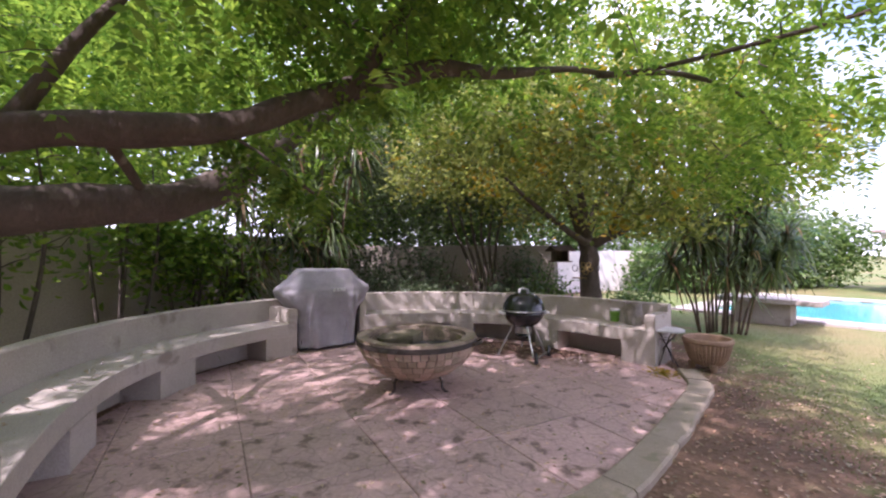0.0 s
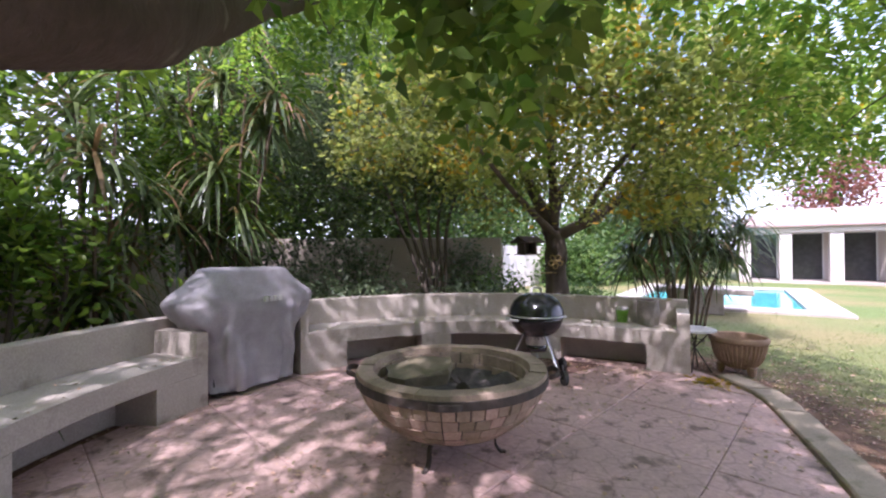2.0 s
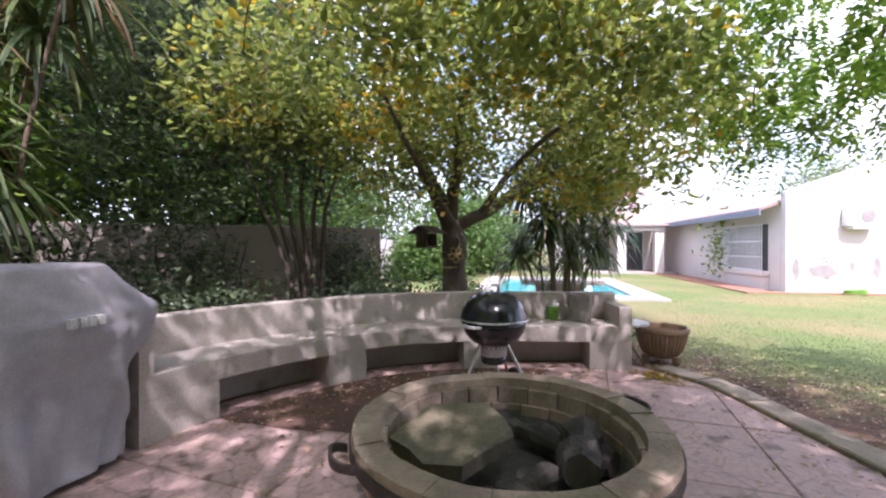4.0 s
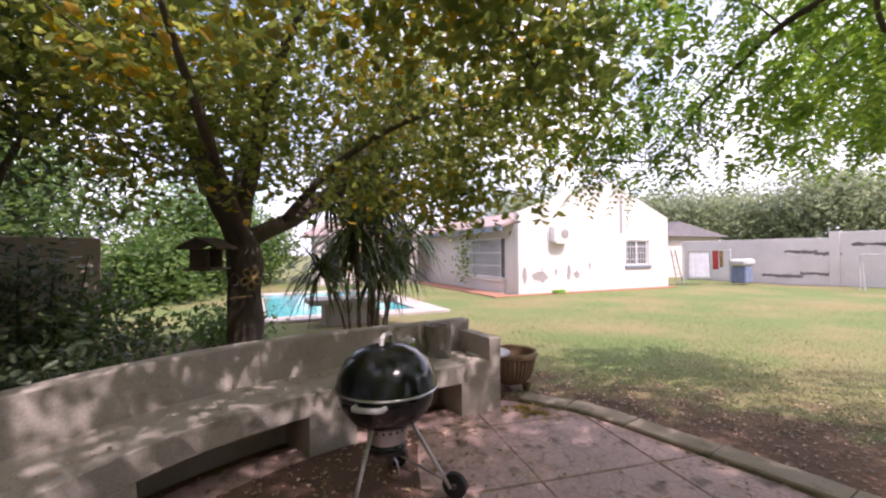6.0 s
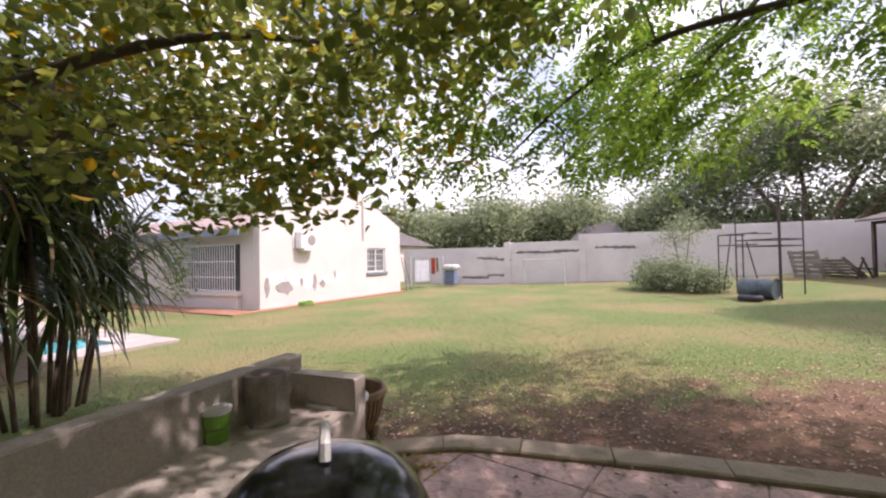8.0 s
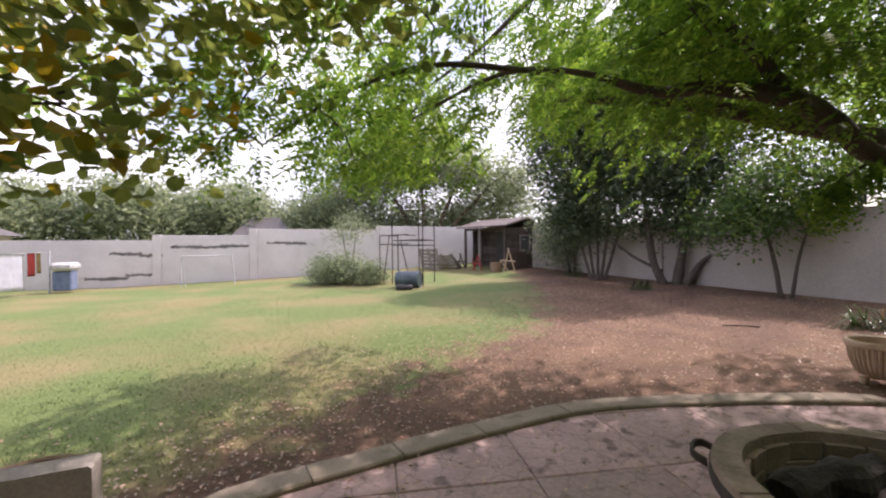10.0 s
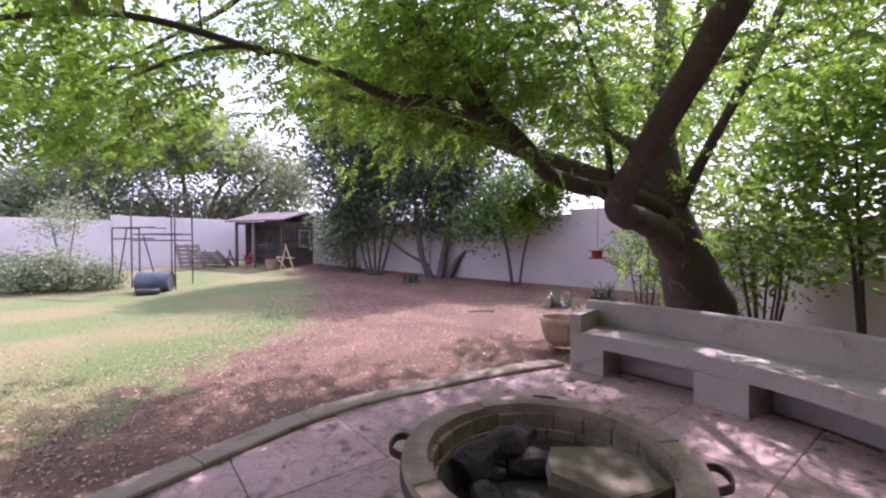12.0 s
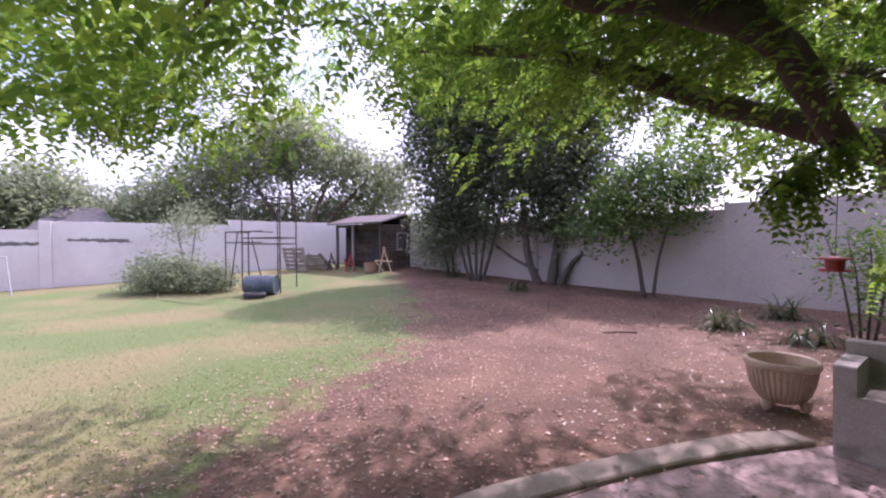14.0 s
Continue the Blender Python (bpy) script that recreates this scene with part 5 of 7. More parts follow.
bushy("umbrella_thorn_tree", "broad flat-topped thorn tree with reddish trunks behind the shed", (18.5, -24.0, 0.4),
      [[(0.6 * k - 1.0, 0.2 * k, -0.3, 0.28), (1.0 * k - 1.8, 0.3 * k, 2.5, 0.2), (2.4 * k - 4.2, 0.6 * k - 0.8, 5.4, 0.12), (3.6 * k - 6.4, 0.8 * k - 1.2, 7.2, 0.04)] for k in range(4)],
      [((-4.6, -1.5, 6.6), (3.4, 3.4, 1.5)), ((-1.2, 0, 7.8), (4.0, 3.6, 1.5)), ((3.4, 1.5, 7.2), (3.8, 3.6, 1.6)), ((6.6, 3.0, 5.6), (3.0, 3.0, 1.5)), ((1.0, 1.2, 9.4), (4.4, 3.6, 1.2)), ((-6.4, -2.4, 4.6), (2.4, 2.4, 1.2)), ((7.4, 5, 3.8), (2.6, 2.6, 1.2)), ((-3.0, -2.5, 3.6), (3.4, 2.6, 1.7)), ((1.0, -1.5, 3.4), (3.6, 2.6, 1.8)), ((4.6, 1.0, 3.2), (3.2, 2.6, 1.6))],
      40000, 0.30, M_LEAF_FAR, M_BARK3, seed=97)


def strap_plant(name, label, base, stems, leaves, length, width, seed=1, dry=0.12, group="", category="plant"):
    """Cane stems topped with rosettes of long arching strap leaves. stems: (x, y, z) of each head, relative to base."""
    rng = np.random.default_rng(seed)
    t = thing(name, label, category, base, group=group)
    verts, faces, verts2, faces2 = [], [], [], []
    for hx, hy, hz in stems:
        if hz > 0.2:
            bm = bmesh.new()
            s = spline([(hx * 0.4, hy * 0.4, -0.05), (hx * 0.6, hy * 0.6, hz * 0.5), (hx, hy, hz)], 4)
            tube(bm, s, np.linspace(0.024, 0.017, len(s)), 7, 0.1)
            part("cane", bm, M_BARK3, t, smooth=True)
        for k in range(leaves):
            az, up = rng.uniform(0, 2 * math.pi), rng.uniform(-0.5, 1.2)
            L = length * rng.uniform(0.7, 1.2)
            d = np.array((math.cos(az) * math.cos(up), math.sin(az) * math.cos(up), math.sin(up)))
            sd = np.array((-math.sin(az), math.cos(az), 0))
            p = np.array((hx, hy, hz + rng.uniform(-0.12, 0.12)))
            vs, fs = (verts2, faces2) if rng.uniform() < dry else (verts, faces)
            stiff, swing = rng.uniform(0.4, 1.4), rng.normal() * 0.07
            i0 = len(vs)
            seg = 5
            for j in range(seg + 1):
                u = j / seg
                w = width * (0.55 + 0.9 * u - 1.42 * u * u) + 0.002
                c = p + np.array((0, 0, 0.004))
                vs.extend([c + sd * w, c - sd * w])
                d = d + np.array((0, 0, -1.0)) * (0.24 + 0.30 * u) * stiff + sd * swing
                d /= np.linalg.norm(d)
                p = p + d * L / seg
            for j in range(seg):
                a = i0 + j * 2
                fs.append((a, a + 1, a + 3, a + 2))
    part("leaves", mesh_from("leaves", verts, faces, M_STRAP), M_STRAP, t)
    if faces2:
        part("dry_leaves", mesh_from("dry_leaves", verts2, faces2, M_STRAP_DRY), M_STRAP_DRY, t, "dry brown leaves")
    return t


strap_plant("cane_plant", "clump of canes with drooping grey-green strap leaves", (4.95, 8.35, 0),
            [(-0.75, 0.3, 1.25), (-0.35, 0.0, 1.6), (0.1, -0.15, 1.2), (0.45, -0.2, 1.5), (0.8, -0.3, 1.3), (-0.6, -0.2, 1.95), (0.0, 0.2, 1.85), (0.6, 0.05, 2.1), (-0.8, 0.1, 2.4), (-0.4, 0, 2.8), (0.4, 0.1, 2.5), (0.8, -0.1, 2.8), (1.0, -0.35, 1.8), (0.1, -0.3, 2.3), (-0.2, 0.1, 3.2), (0.5, -0.1, 3.3)],
            92, 0.95, 0.026, seed=3, dry=0.06, group="strap-leaved cane plants")
strap_plant("cane_plant", "tall canes with dark strap leaves and dry skirts", (-3.0, 7.7, 0),
            [(-0.1, 0.1, 1.5), (0.3, -0.1, 2.0), (-0.4, -0.3, 1.8), (0.1, -0.4, 2.6), (-0.3, 0.2, 3.0), (0.6, 0.2, 3.3), (0.0, 0.1, 4.0), (0.5, -0.2, 4.5), (-0.5, 0.0, 4.8), (0.9, -0.3, 3.7), (-0.7, 0.2, 3.6)],
            64, 1.0, 0.032, seed=4, dry=0.14, group="strap-leaved cane plants")
strap_plant("cane_plant", "dark canes with glossy strap leaves against the wall", (-3.8, 6.3, 0),
            [(-0.3, 0.2, 0.8), (0.2, -0.3, 1.0), (0.0, 0.3, 1.5), (-0.4, -0.4, 1.7), (0.3, 0.4, 2.1), (-0.1, -0.1, 2.6), (0.3, -0.5, 2.4), (-0.4, 0.3, 3.1), (0.2, 0.1, 3.6)],
            54, 0.9, 0.030, seed=6, dry=0.12, group="strap-leaved cane plants")
for i, (x, y) in enumerate(((-3.75, 2.2), (-3.8, 2.9), (-3.85, 3.6), (-3.6, 4.9), (-3.3, 5.9))):
    strap_plant("strappy_clump", "arching strap-leaved clump behind the bench", (x, y, 0), [(0, 0, 0.08), (0.15, 0.2, 0.06), (-0.1, -0.2, 0.06)], 34, 0.8, 0.013, seed=10 + i, group="strappy clumps")
for i, (x, y, s) in enumerate(((-2.38, -4.1, 0.55), (1.6, -8.4, 0.5), (-3.2, -3.2, 0.45), (-3.8, -5.2, 0.6), (4.3, -11.6, 0.5))):
    strap_plant("strappy_clump", "low arching green clump on bare earth", (x, y, gz(x, y)), [(0, 0, 0.05), (0.2, 0.1, 0.05), (-0.2, 0.05, 0.05)], 40, s, 0.016, seed=20 + i, dry=0.03, group="strappy clumps")

# ---- things on the patio ----


def ribbon(points, w, t, up=(0, 0, 1)):
    """A flat bar bent along points: w wide across, t thick."""
    bm = bmesh.new()
    rings = []
    pts = [Vector(p) for p in points]
    for i, p in enumerate(pts):
        d = (pts[min(i + 1, len(pts) - 1)] - pts[max(i - 1, 0)]).normalized()
        a = Vector(up)
        b = d.cross(a).normalized()
        rings.append([bm.verts.new(p + a * x * w / 2 + b * y * t / 2) for x, y in ((-1, -1), (1, -1), (1, 1), (-1, 1))])
    for r0, r1 in zip(rings, rings[1:]):
        for k in range(4):
            bm.faces.new((r0[k], r0[(k + 1) % 4], r1[(k + 1) % 4], r1[k]))
    bm.faces.new(rings[0])
    bm.faces.new(rings[-1][::-1])
    return bm


def curved_brick(r0, r1, a0, a1, za, zb, ra0=None, ra1=None):
    """A piece of a round wall between two radii, angles and heights; ra: radii at its top."""
    ra0, ra1 = ra0 or r0, ra1 or r1
    bm = bmesh.new()
    n = 3
    g = {}
    for i in range(n):
        a = a0 + (a1 - a0) * i / (n - 1)
        for j, (ri, ro, z) in enumerate(((r0, r1, za), (ra0, ra1, zb))):
            g[i, j, 0] = bm.verts.new((ri * math.cos(a), ri * math.sin(a), z))
            g[i, j, 1] = bm.verts.new((ro * math.cos(a), ro * math.sin(a), z))
    for i in range(n - 1):
        for f in (((i, 0, 0), (i, 1, 0), (i + 1, 1, 0), (i + 1, 0, 0)), ((i, 0, 1), (i + 1, 0, 1), (i + 1, 1, 1), (i, 1, 1)),
                  ((i, 1, 0), (i, 1, 1), (i + 1, 1, 1), (i + 1, 1, 0)), ((i, 0, 0), (i + 1, 0, 0), (i + 1, 0, 1), (i, 0, 1))):
            bm.faces.new([g[k] for k in f])
    for i in (0, n - 1):
        bm.faces.new([g[i, 0, 0], g[i, 0, 1], g[i, 1, 1], g[i, 1, 0]])
    return bm


def fire_pit():
    t = thing("fire_pit", "round brick fire bowl with stone rim on curved iron legs", "fire pit", (-0.13, 4.08, 0), 8)
    rnd = random.Random(3)

    def ro(z):
        return 0.66 * math.sqrt(max(0.02, 1 - ((0.60 - z) / 0.49) ** 2))
    part("bowl", lathe([(0.10, 0.125)] + [(ro(z) - 0.012, z) for z in np.linspace(0.14, 0.56, 9)] + [(0.555, 0.56)] + [(max(0.1, ro(z) - 0.10), z + 0.03) for z in np.linspace(0.54, 0.20, 7)] + [(0.05, 0.22)], 40), M_ASH, t, "sooty bowl core", smooth=True)
    zs = [0.15, 0.225, 0.30, 0.375, 0.45, 0.525]
    for j, (za, zb) in enumerate(zip(zs, zs[1:])):
        n = int(16 + 8 * j)
        da = 2 * math.pi / n
        for k in range(n):
            a = k * da + (j % 2) * da / 2
            d = rnd.choice((0.0, 0.004, 0.008))
            part("brick", curved_brick(ro(za) - 0.03, ro(za) + d, a + 0.008, a + da - 0.008, za + 0.003, zb - 0.003, ro(zb) - 0.03, ro(zb) + d), M_PITBRICK, t)
    part("iron_band", lathe([(0.664, 0.525), (0.676, 0.527), (0.676, 0.578), (0.664, 0.58)], 48, True), M_IRON, t, "dark iron band", smooth=False)
    n = 20
    for k in range(n):
        a, da = 2 * math.pi * k / n, 2 * math.pi / n
        dz = rnd.uniform(-0.004, 0.006)
        part("rim_stone", curved_brick(0.545, 0.672, a + 0.0018, a + da - 0.0018, 0.565, 0.607 + dz, 0.553, 0.664), M_PITRIM, t)
    for z0, z1, r in ((0.48, 0.562, 0.55), (0.40, 0.478, 0.535)):
        m = 20
        for k in range(m):
            a, da = 2 * math.pi * k / m + z0 * 3, 2 * math.pi / m
            part("lining_brick", curved_brick(r - 0.02 * rnd.random() - 0.02, r + 0.03, a + 0.01, a + da - 0.01, z0, z1), M_PITRIM, t)
    part("ash_bed", lathe([(0.0, 0.36), (0.2, 0.355), (0.38, 0.33), (0.50, 0.35)], 28), M_ASH, t, "grey ash bed")
    for a in (-20, 70, 160, 250):
        c, s = math.cos(radians(a)), math.sin(radians(a))
        pts = [(0.675, -0.09, 0.55), (0.72, -0.085, 0.565), (0.745, -0.05, 0.57), (0.75, 0, 0.57), (0.745, 0.05, 0.57), (0.72, 0.085, 0.565), (0.675, 0.09, 0.55)]
        part("handle", ribbon([(x * c - y * s, x * s + y * c, z) for x, y, z in spline(pts, 3)], 0.035, 0.012), M_IRON, t, "bent iron strap handle")
    for a in (224, 337, 102):
        c, s = math.cos(radians(a)), math.sin(radians(a))
        pts = spline([(0.22, 0, 0.22), (0.30, 0, 0.13), (0.31, 0, 0.05), (0.35, 0, 0.006), (0.38, 0, 0.008)], 4)
        part("leg", ribbon([(x * c, x * s, z) for x, _, z in pts], 0.03, 0.016, (-s, c, 0)), M_IRON, t, "curved iron leg")
    part("ash_spout", lathe([(0.05, 0.06), (0.07, 0.09), (0.09, 0.14)], 14), M_IRON, t)


fire_pit()


def stone_slab():
    t = thing("flat_stone", "flat mossy stone slab lying in the fire bowl", "stone", (-0.35, 4.18, 0.485), 20)
    rnd = random.Random(9)
    bm = bmesh.new()
    ring = [(0.27 * math.cos(a) * k, 0.22 * math.sin(a) * k) for a, k in zip(np.linspace(0, 2 * math.pi, 12)[:-1], (1.0, 0.88, 1.12, 0.95, 1.1, 0.84, 1.05, 1.12, 0.9, 1.1, 0.93))]
    lo = [bm.verts.new((x * 0.93, y * 0.93, 0.0)) for x, y in ring]
    mid = [bm.verts.new((x * 1.02, y * 1.02, 0.075)) for x, y in ring]
    hi = [bm.verts.new((x * 0.97, y * 0.97, 0.095 + 0.03 * x / 0.27)) for x, y in ring]
    for a, b in ((lo, mid), (mid, hi)):
        for k in range(len(ring)):
            bm.faces.new((a[k], a[(k + 1) % len(ring)], b[(k + 1) % len(ring)], b[k]))
    bm.faces.new(hi)
    bm.faces.new(lo[::-1])
    part("slab_body", bm, M_STONE, t)


stone_slab()
rng = np.random.default_rng(77)
for i, (p, q, r, lab) in enumerate((((0.26, 4.00, 0.45), (-0.12, 3.70, 0.53), 0.09, "charred grey log lying in the ash"), ((-0.36, 3.84, 0.43), (0.02, 3.86, 0.42), 0.07, "blackened log lying in the ash"),
                                    ((0.22, 3.80, 0.42), (0.12, 4.32, 0.42), 0.065, "split grey log in the fire bowl"))):
    t = thing("firewood_log", lab, "log", p, group="logs in the fire bowl")
    q = np.array(q) - np.array(p)
    bm = bmesh.new()
    s = spline([(0, 0, 0), q * 0.35 + rng.normal(size=3) * 0.01, q * 0.7, q], 4)
    tube(bm, s, [r * (0.85 + 0.15 * math.sin(k)) for k in range(len(s))], 11, 0.35, i * 2.0)
    part("wood", bm, M_LOG, t)
for i in range(9):
    a = rng.uniform(0, 6.28)
    t = thing("charred_stick", "thin charred stick on the ash bed", "stick", (-0.13 + 0.25 * math.cos(a), 4.08 + 0.25 * math.sin(a), 0.375), math.degrees(a) + 60, group="sticks in the fire bowl")
    part("wood", rod([(0, 0, 0), (0.09, 0.01, 0.015), (0.19, 0.0, 0.03)], r=0.008, sides=5), M_LOG, t)


def kettle_grill():
    t = thing("kettle_grill", "black enamel kettle barbecue on three steel legs", "barbecue", (1.11, 5.68, 0), 0)
    R, zr = 0.30, 0.70
    bowl = [(0.06, 0.445), (0.13, 0.455), (0.21, 0.50), (0.263, 0.565), (0.29, 0.63), (R, zr - 0.005), (R - 0.012, zr - 0.005), (0.24, 0.57), (0.12, 0.475), (0.0, 0.465)]
    part("bowl", lathe(bowl, 40), M_BLACK, t, smooth=True)
    lid = part("lid", lathe([(R + 0.008, zr - 0.015), (R + 0.012, zr), (R + 0.006, zr + 0.012), (0.292, zr + 0.075), (0.252, zr + 0.15), (0.185, zr + 0.205), (0.10, zr + 0.235), (0.0, zr + 0.243)], 40), M_BLACK, t, smooth=True)
    part("lid_handle", rod([(-0.06, 0, 0.945), (-0.055, 0, 0.985), (-0.03, 0, 1.0), (0.03, 0, 1.0), (0.055, 0, 0.985), (0.06, 0, 0.945)], r=0.016, sides=8), M_GREYPL, lid, "pale handle")
    part("lid_vent", lathe([(0.045, 0.918), (0.045, 0.926), (0.0, 0.928)], 16), M_STEEL, lid).matrix_basis = Matrix.Translation((0.11, 0.09, -0.022))
    part("lid_rim", lathe([(R + 0.013, zr - 0.012), (R + 0.018, zr - 0.006), (R + 0.013, zr + 0.002)], 40, True), M_STEEL, lid)
    for a in (192, 12):
        c, s = math.cos(radians(a)), math.sin(radians(a))
        pts = [(0.286, -0.085, 0.655), (0.34, -0.075, 0.66), (0.35, 0, 0.66), (0.34, 0.075, 0.66), (0.286, 0.085, 0.655)]
        part("side_handle", rod([(x * c - y * s, x * s + y * c, z) for x, y, z in spline(pts, 3)], r=0.015, sides=8), M_GREYPL, t, "pale side handle")
    part("ash_collar", lathe([(0.115, 0.36), (0.12, 0.365), (0.12, 0.452), (0.115, 0.455)], 28, True), M_STEEL, t, "perforated steel collar")
    # Thin dark plates: each slot's inner shade is given by colour
    for k in range(18):
        a = 2 * math.pi * k / 18
        part("vent_slot", boxes((0.1195, -0.007, 0.432, 0.1225, 0.007, 0.446), m=Matrix.Rotation(a, 4, "Z")), M_DARK, t)
    part("ash_catcher", lathe([(0.0, 0.285), (0.10, 0.287), (0.115, 0.30), (0.118, 0.36), (0.10, 0.36)], 28), M_BLACK, t, smooth=True)
    feet = ((-0.37, 0.03), (0.12, -0.37), (0.33, 0.16))
    for i, (fx, fy) in enumerate(feet):
        L = math.hypot(fx, fy)
        part("leg", rod([(fx / L * 0.15, fy / L * 0.15, 0.47), (fx, fy, 0.012 if i != 1 else 0.075)], r=0.0125, sides=8), M_STEEL, t, "bright steel leg")
    wheel = part("wheel", lathe([(0.02, -0.02), (0.072, -0.022), (0.078, -0.014), (0.078, 0.014), (0.072, 0.022), (0.02, 0.02)], 24, True), M_RUBBER, t, "black wheel")
    wheel.matrix_basis = Matrix.Translation((0.155, -0.385, 0.078)) @ Matrix.Rotation(radians(90), 4, "Y")
    wheel2 = part("wheel", lathe([(0.02, -0.02), (0.072, -0.022), (0.078, -0.014), (0.078, 0.014), (0.072, 0.022), (0.02, 0.02)], 24, True), M_RUBBER, t, "black wheel")
    wheel2.matrix_basis = Matrix.Translation((0.37, 0.13, 0.078)) @ Matrix.Rotation(radians(90), 4, "Y")
    part("axle", rod([(0.155, -0.385, 0.078), (0.37, 0.13, 0.078)], r=0.008), M_STEEL, t)
    part("ash_lever", rod([(0, 0, 0.29), (-0.02, -0.08, 0.24), (-0.03, -0.1, 0.17)], r=0.008), M_STEEL, t)


kettle_grill()


def covered_grill():
    mid, o = along((S_G0 + S_G1) / 2)
    c = mid + o * 0.22
    turn = math.degrees(math.atan2(-o[0], o[1]))
    t = thing("covered_gas_grill", "gas barbecue under a loose grey cloth cover", "barbecue", (c[0], c[1], 0), turn)
    # sections: half width, half depth, height
    secs = [(0.47, 0.28, 0.01), (0.47, 0.285, 0.20), (0.49, 0.29, 0.42), (0.53, 0.295, 0.60), (0.68, 0.31, 0.78), (0.745, 0.315, 0.90), (0.735, 0.30, 0.97), (0.60, 0.27, 1.07), (0.45, 0.23, 1.20), (0.40, 0.20, 1.245), (0.30, 0.14, 1.26)]
    bm = bmesh.new()
    n = 160
    rings = []
    fine = spline(secs, 4)
    for hw, hd, z in fine:
        ring = []
        for k in range(n):
            a = 2 * math.pi * k / n
            c_, s_ = math.cos(a), math.sin(a)
            e = 0.38
            x = hw * math.copysign(abs(c_) ** e, c_)
            y = hd * math.copysign(abs(s_) ** e, s_)
            fold = max(0.0, min(1.0, (0.98 - z) / 0.45))
            drift = 0.25 * noise.noise(Vector((x * 2, y * 2, z * 2)))
            pleat = 0.030 * math.sin(x * 21 + drift * 9 + 2.0 * z) + 0.016 * math.sin(x * 47 + drift * 14 - 3 * z) + 0.03 * noise.noise(Vector((x * 5, y * 5, z * 2.5)))
            crease = 0.012 * noise.noise(Vector((x * 9, y * 9, z * 9))) + 0.01 * noise.noise(Vector((x * 3, y * 3, z * 14)))
            y += math.copysign(1, y) * (pleat * fold + crease)
            x += math.copysign(1, x) * (0.02 * fold * math.sin(y * 34 + drift * 8) + crease)
            z2 = z + (0.018 * noise.noise(Vector((x * 4, y * 4, 7))) if z > 0.7 else 0) + (0.04 * (1 + noise.noise(Vector((x * 3, y * 3, 1)))) if z < 0.05 else 0)
            ring.append(bm.verts.new((x, y - 0.02 * fold, max(0.012, z2))))
        rings.append(ring)
    for r0, r1 in zip(rings, rings[1:]):
        for k in range(n):
            bm.faces.new((r0[k], r0[(k + 1) % n], r1[(k + 1) % n], r1[k]))
    bm.faces.new(rings[-1])
    part("cover", bm, M_COVER, t, "draped grey cloth", smooth=True)
    part("cabinet", boxes((-0.44, -0.2, 0.02, 0.44, 0.24, 0.9)), M_RUBBER, t, "dark cabinet under the cloth")
    for k in range(4):
        x = 0.02 + k * 0.055
        part("logo_bar", boxes((x, -0.352, 0.905, x + 0.038, -0.32, 0.96)), M_GREYPL, t, "pale printed mark")


covered_grill()


def ribbed_pot(label, at, r, h, mat, group):
    t = thing("ribbed_pot", label, "plant pot", at, group=group)
    foot = 0.07
    prof = [(0.45, 0.0), (0.62, 0.06), (0.78, 0.22), (0.89, 0.46), (0.95, 0.70), (0.96, 0.80), (1.0, 0.82), (1.03, 0.88), (1.02, 0.96), (0.97, 1.0), (0.90, 0.97), (0.87, 0.80), (0.78, 0.45), (0.55, 0.30), (0.0, 0.28)]
    n = 144
    bm = bmesh.new()
    rings = []
    for i, (pr, pz) in enumerate(prof):
        ring = []
        for k in range(n):
            rr = r * (pr - (0.06 if (1 <= i <= 5 and (k // 2) % 2) else 0.0))
            a = 2 * math.pi * k / n
            ring.append(bm.verts.new((max(rr, 0.001) * math.cos(a), max(rr, 0.001) * math.sin(a), foot + pz * (h - foot))))
        rings.append(ring)
    for a, b in zip(rings, rings[1:]):
        for k in range(n):
            bm.faces.new((a[k], a[(k + 1) % n], b[(k + 1) % n], b[k]))
    bm.faces.new(rings[0][::-1])
    part("pot_body", bm, mat, t)
    part("soil", lathe([(0.0, foot + 0.34 * (h - foot)), (r * 0.70, foot + 0.33 * (h - foot))], 24), M_SOIL, t, "dry dark soil")
    for k in range(3):
        a = 2 * math.pi * k / 3 + 0.5
        part("foot", lathe([(0.0, 0.0), (0.03, 0.0), (0.045, 0.03), (0.05, foot + 0.03), (0.0, foot + 0.03)], 10), mat, t).matrix_basis = Matrix.Translation((r * 0.62 * math.cos(a), r * 0.62 * math.sin(a), 0))
    return t


ribbed_pot("brown ribbed terracotta bowl pot beside the bench", (3.50, 5.48, -0.02), 0.29, 0.43, M_CLAY, "ribbed pots")
ribbed_pot("cream ribbed bowl pot standing on bare earth", (-1.34, -0.15, -0.02), 0.30, 0.49, M_CREAM, "ribbed pots")


def side_table():
    t = thing("folding_side_table", "small round metal side table with wire legs", "table", (3.03, 5.60, -0.01), 20)
    part("tabletop", lathe([(0.0, 0.485), (0.21, 0.485), (0.225, 0.475), (0.225, 0.495), (0.21, 0.50), (0.0, 0.50)], 28), M_GREYPL, t, "pale round top")
    for a in (20, 110, 200, 290):
        c, s = math.cos(radians(a)), math.sin(radians(a))
        part("leg", rod([(0.17 * c, 0.17 * s, 0.484), (-0.02 * c, -0.02 * s, 0.25), (-0.17 * c, -0.17 * s, 0.008)], r=0.008), M_IRON, t, "thin dark wire leg")
    part("ring", rod([(0.10 * math.cos(a), 0.10 * math.sin(a), 0.36) for a in np.linspace(0, 6.2832, 17)], r=0.006), M_IRON, t)


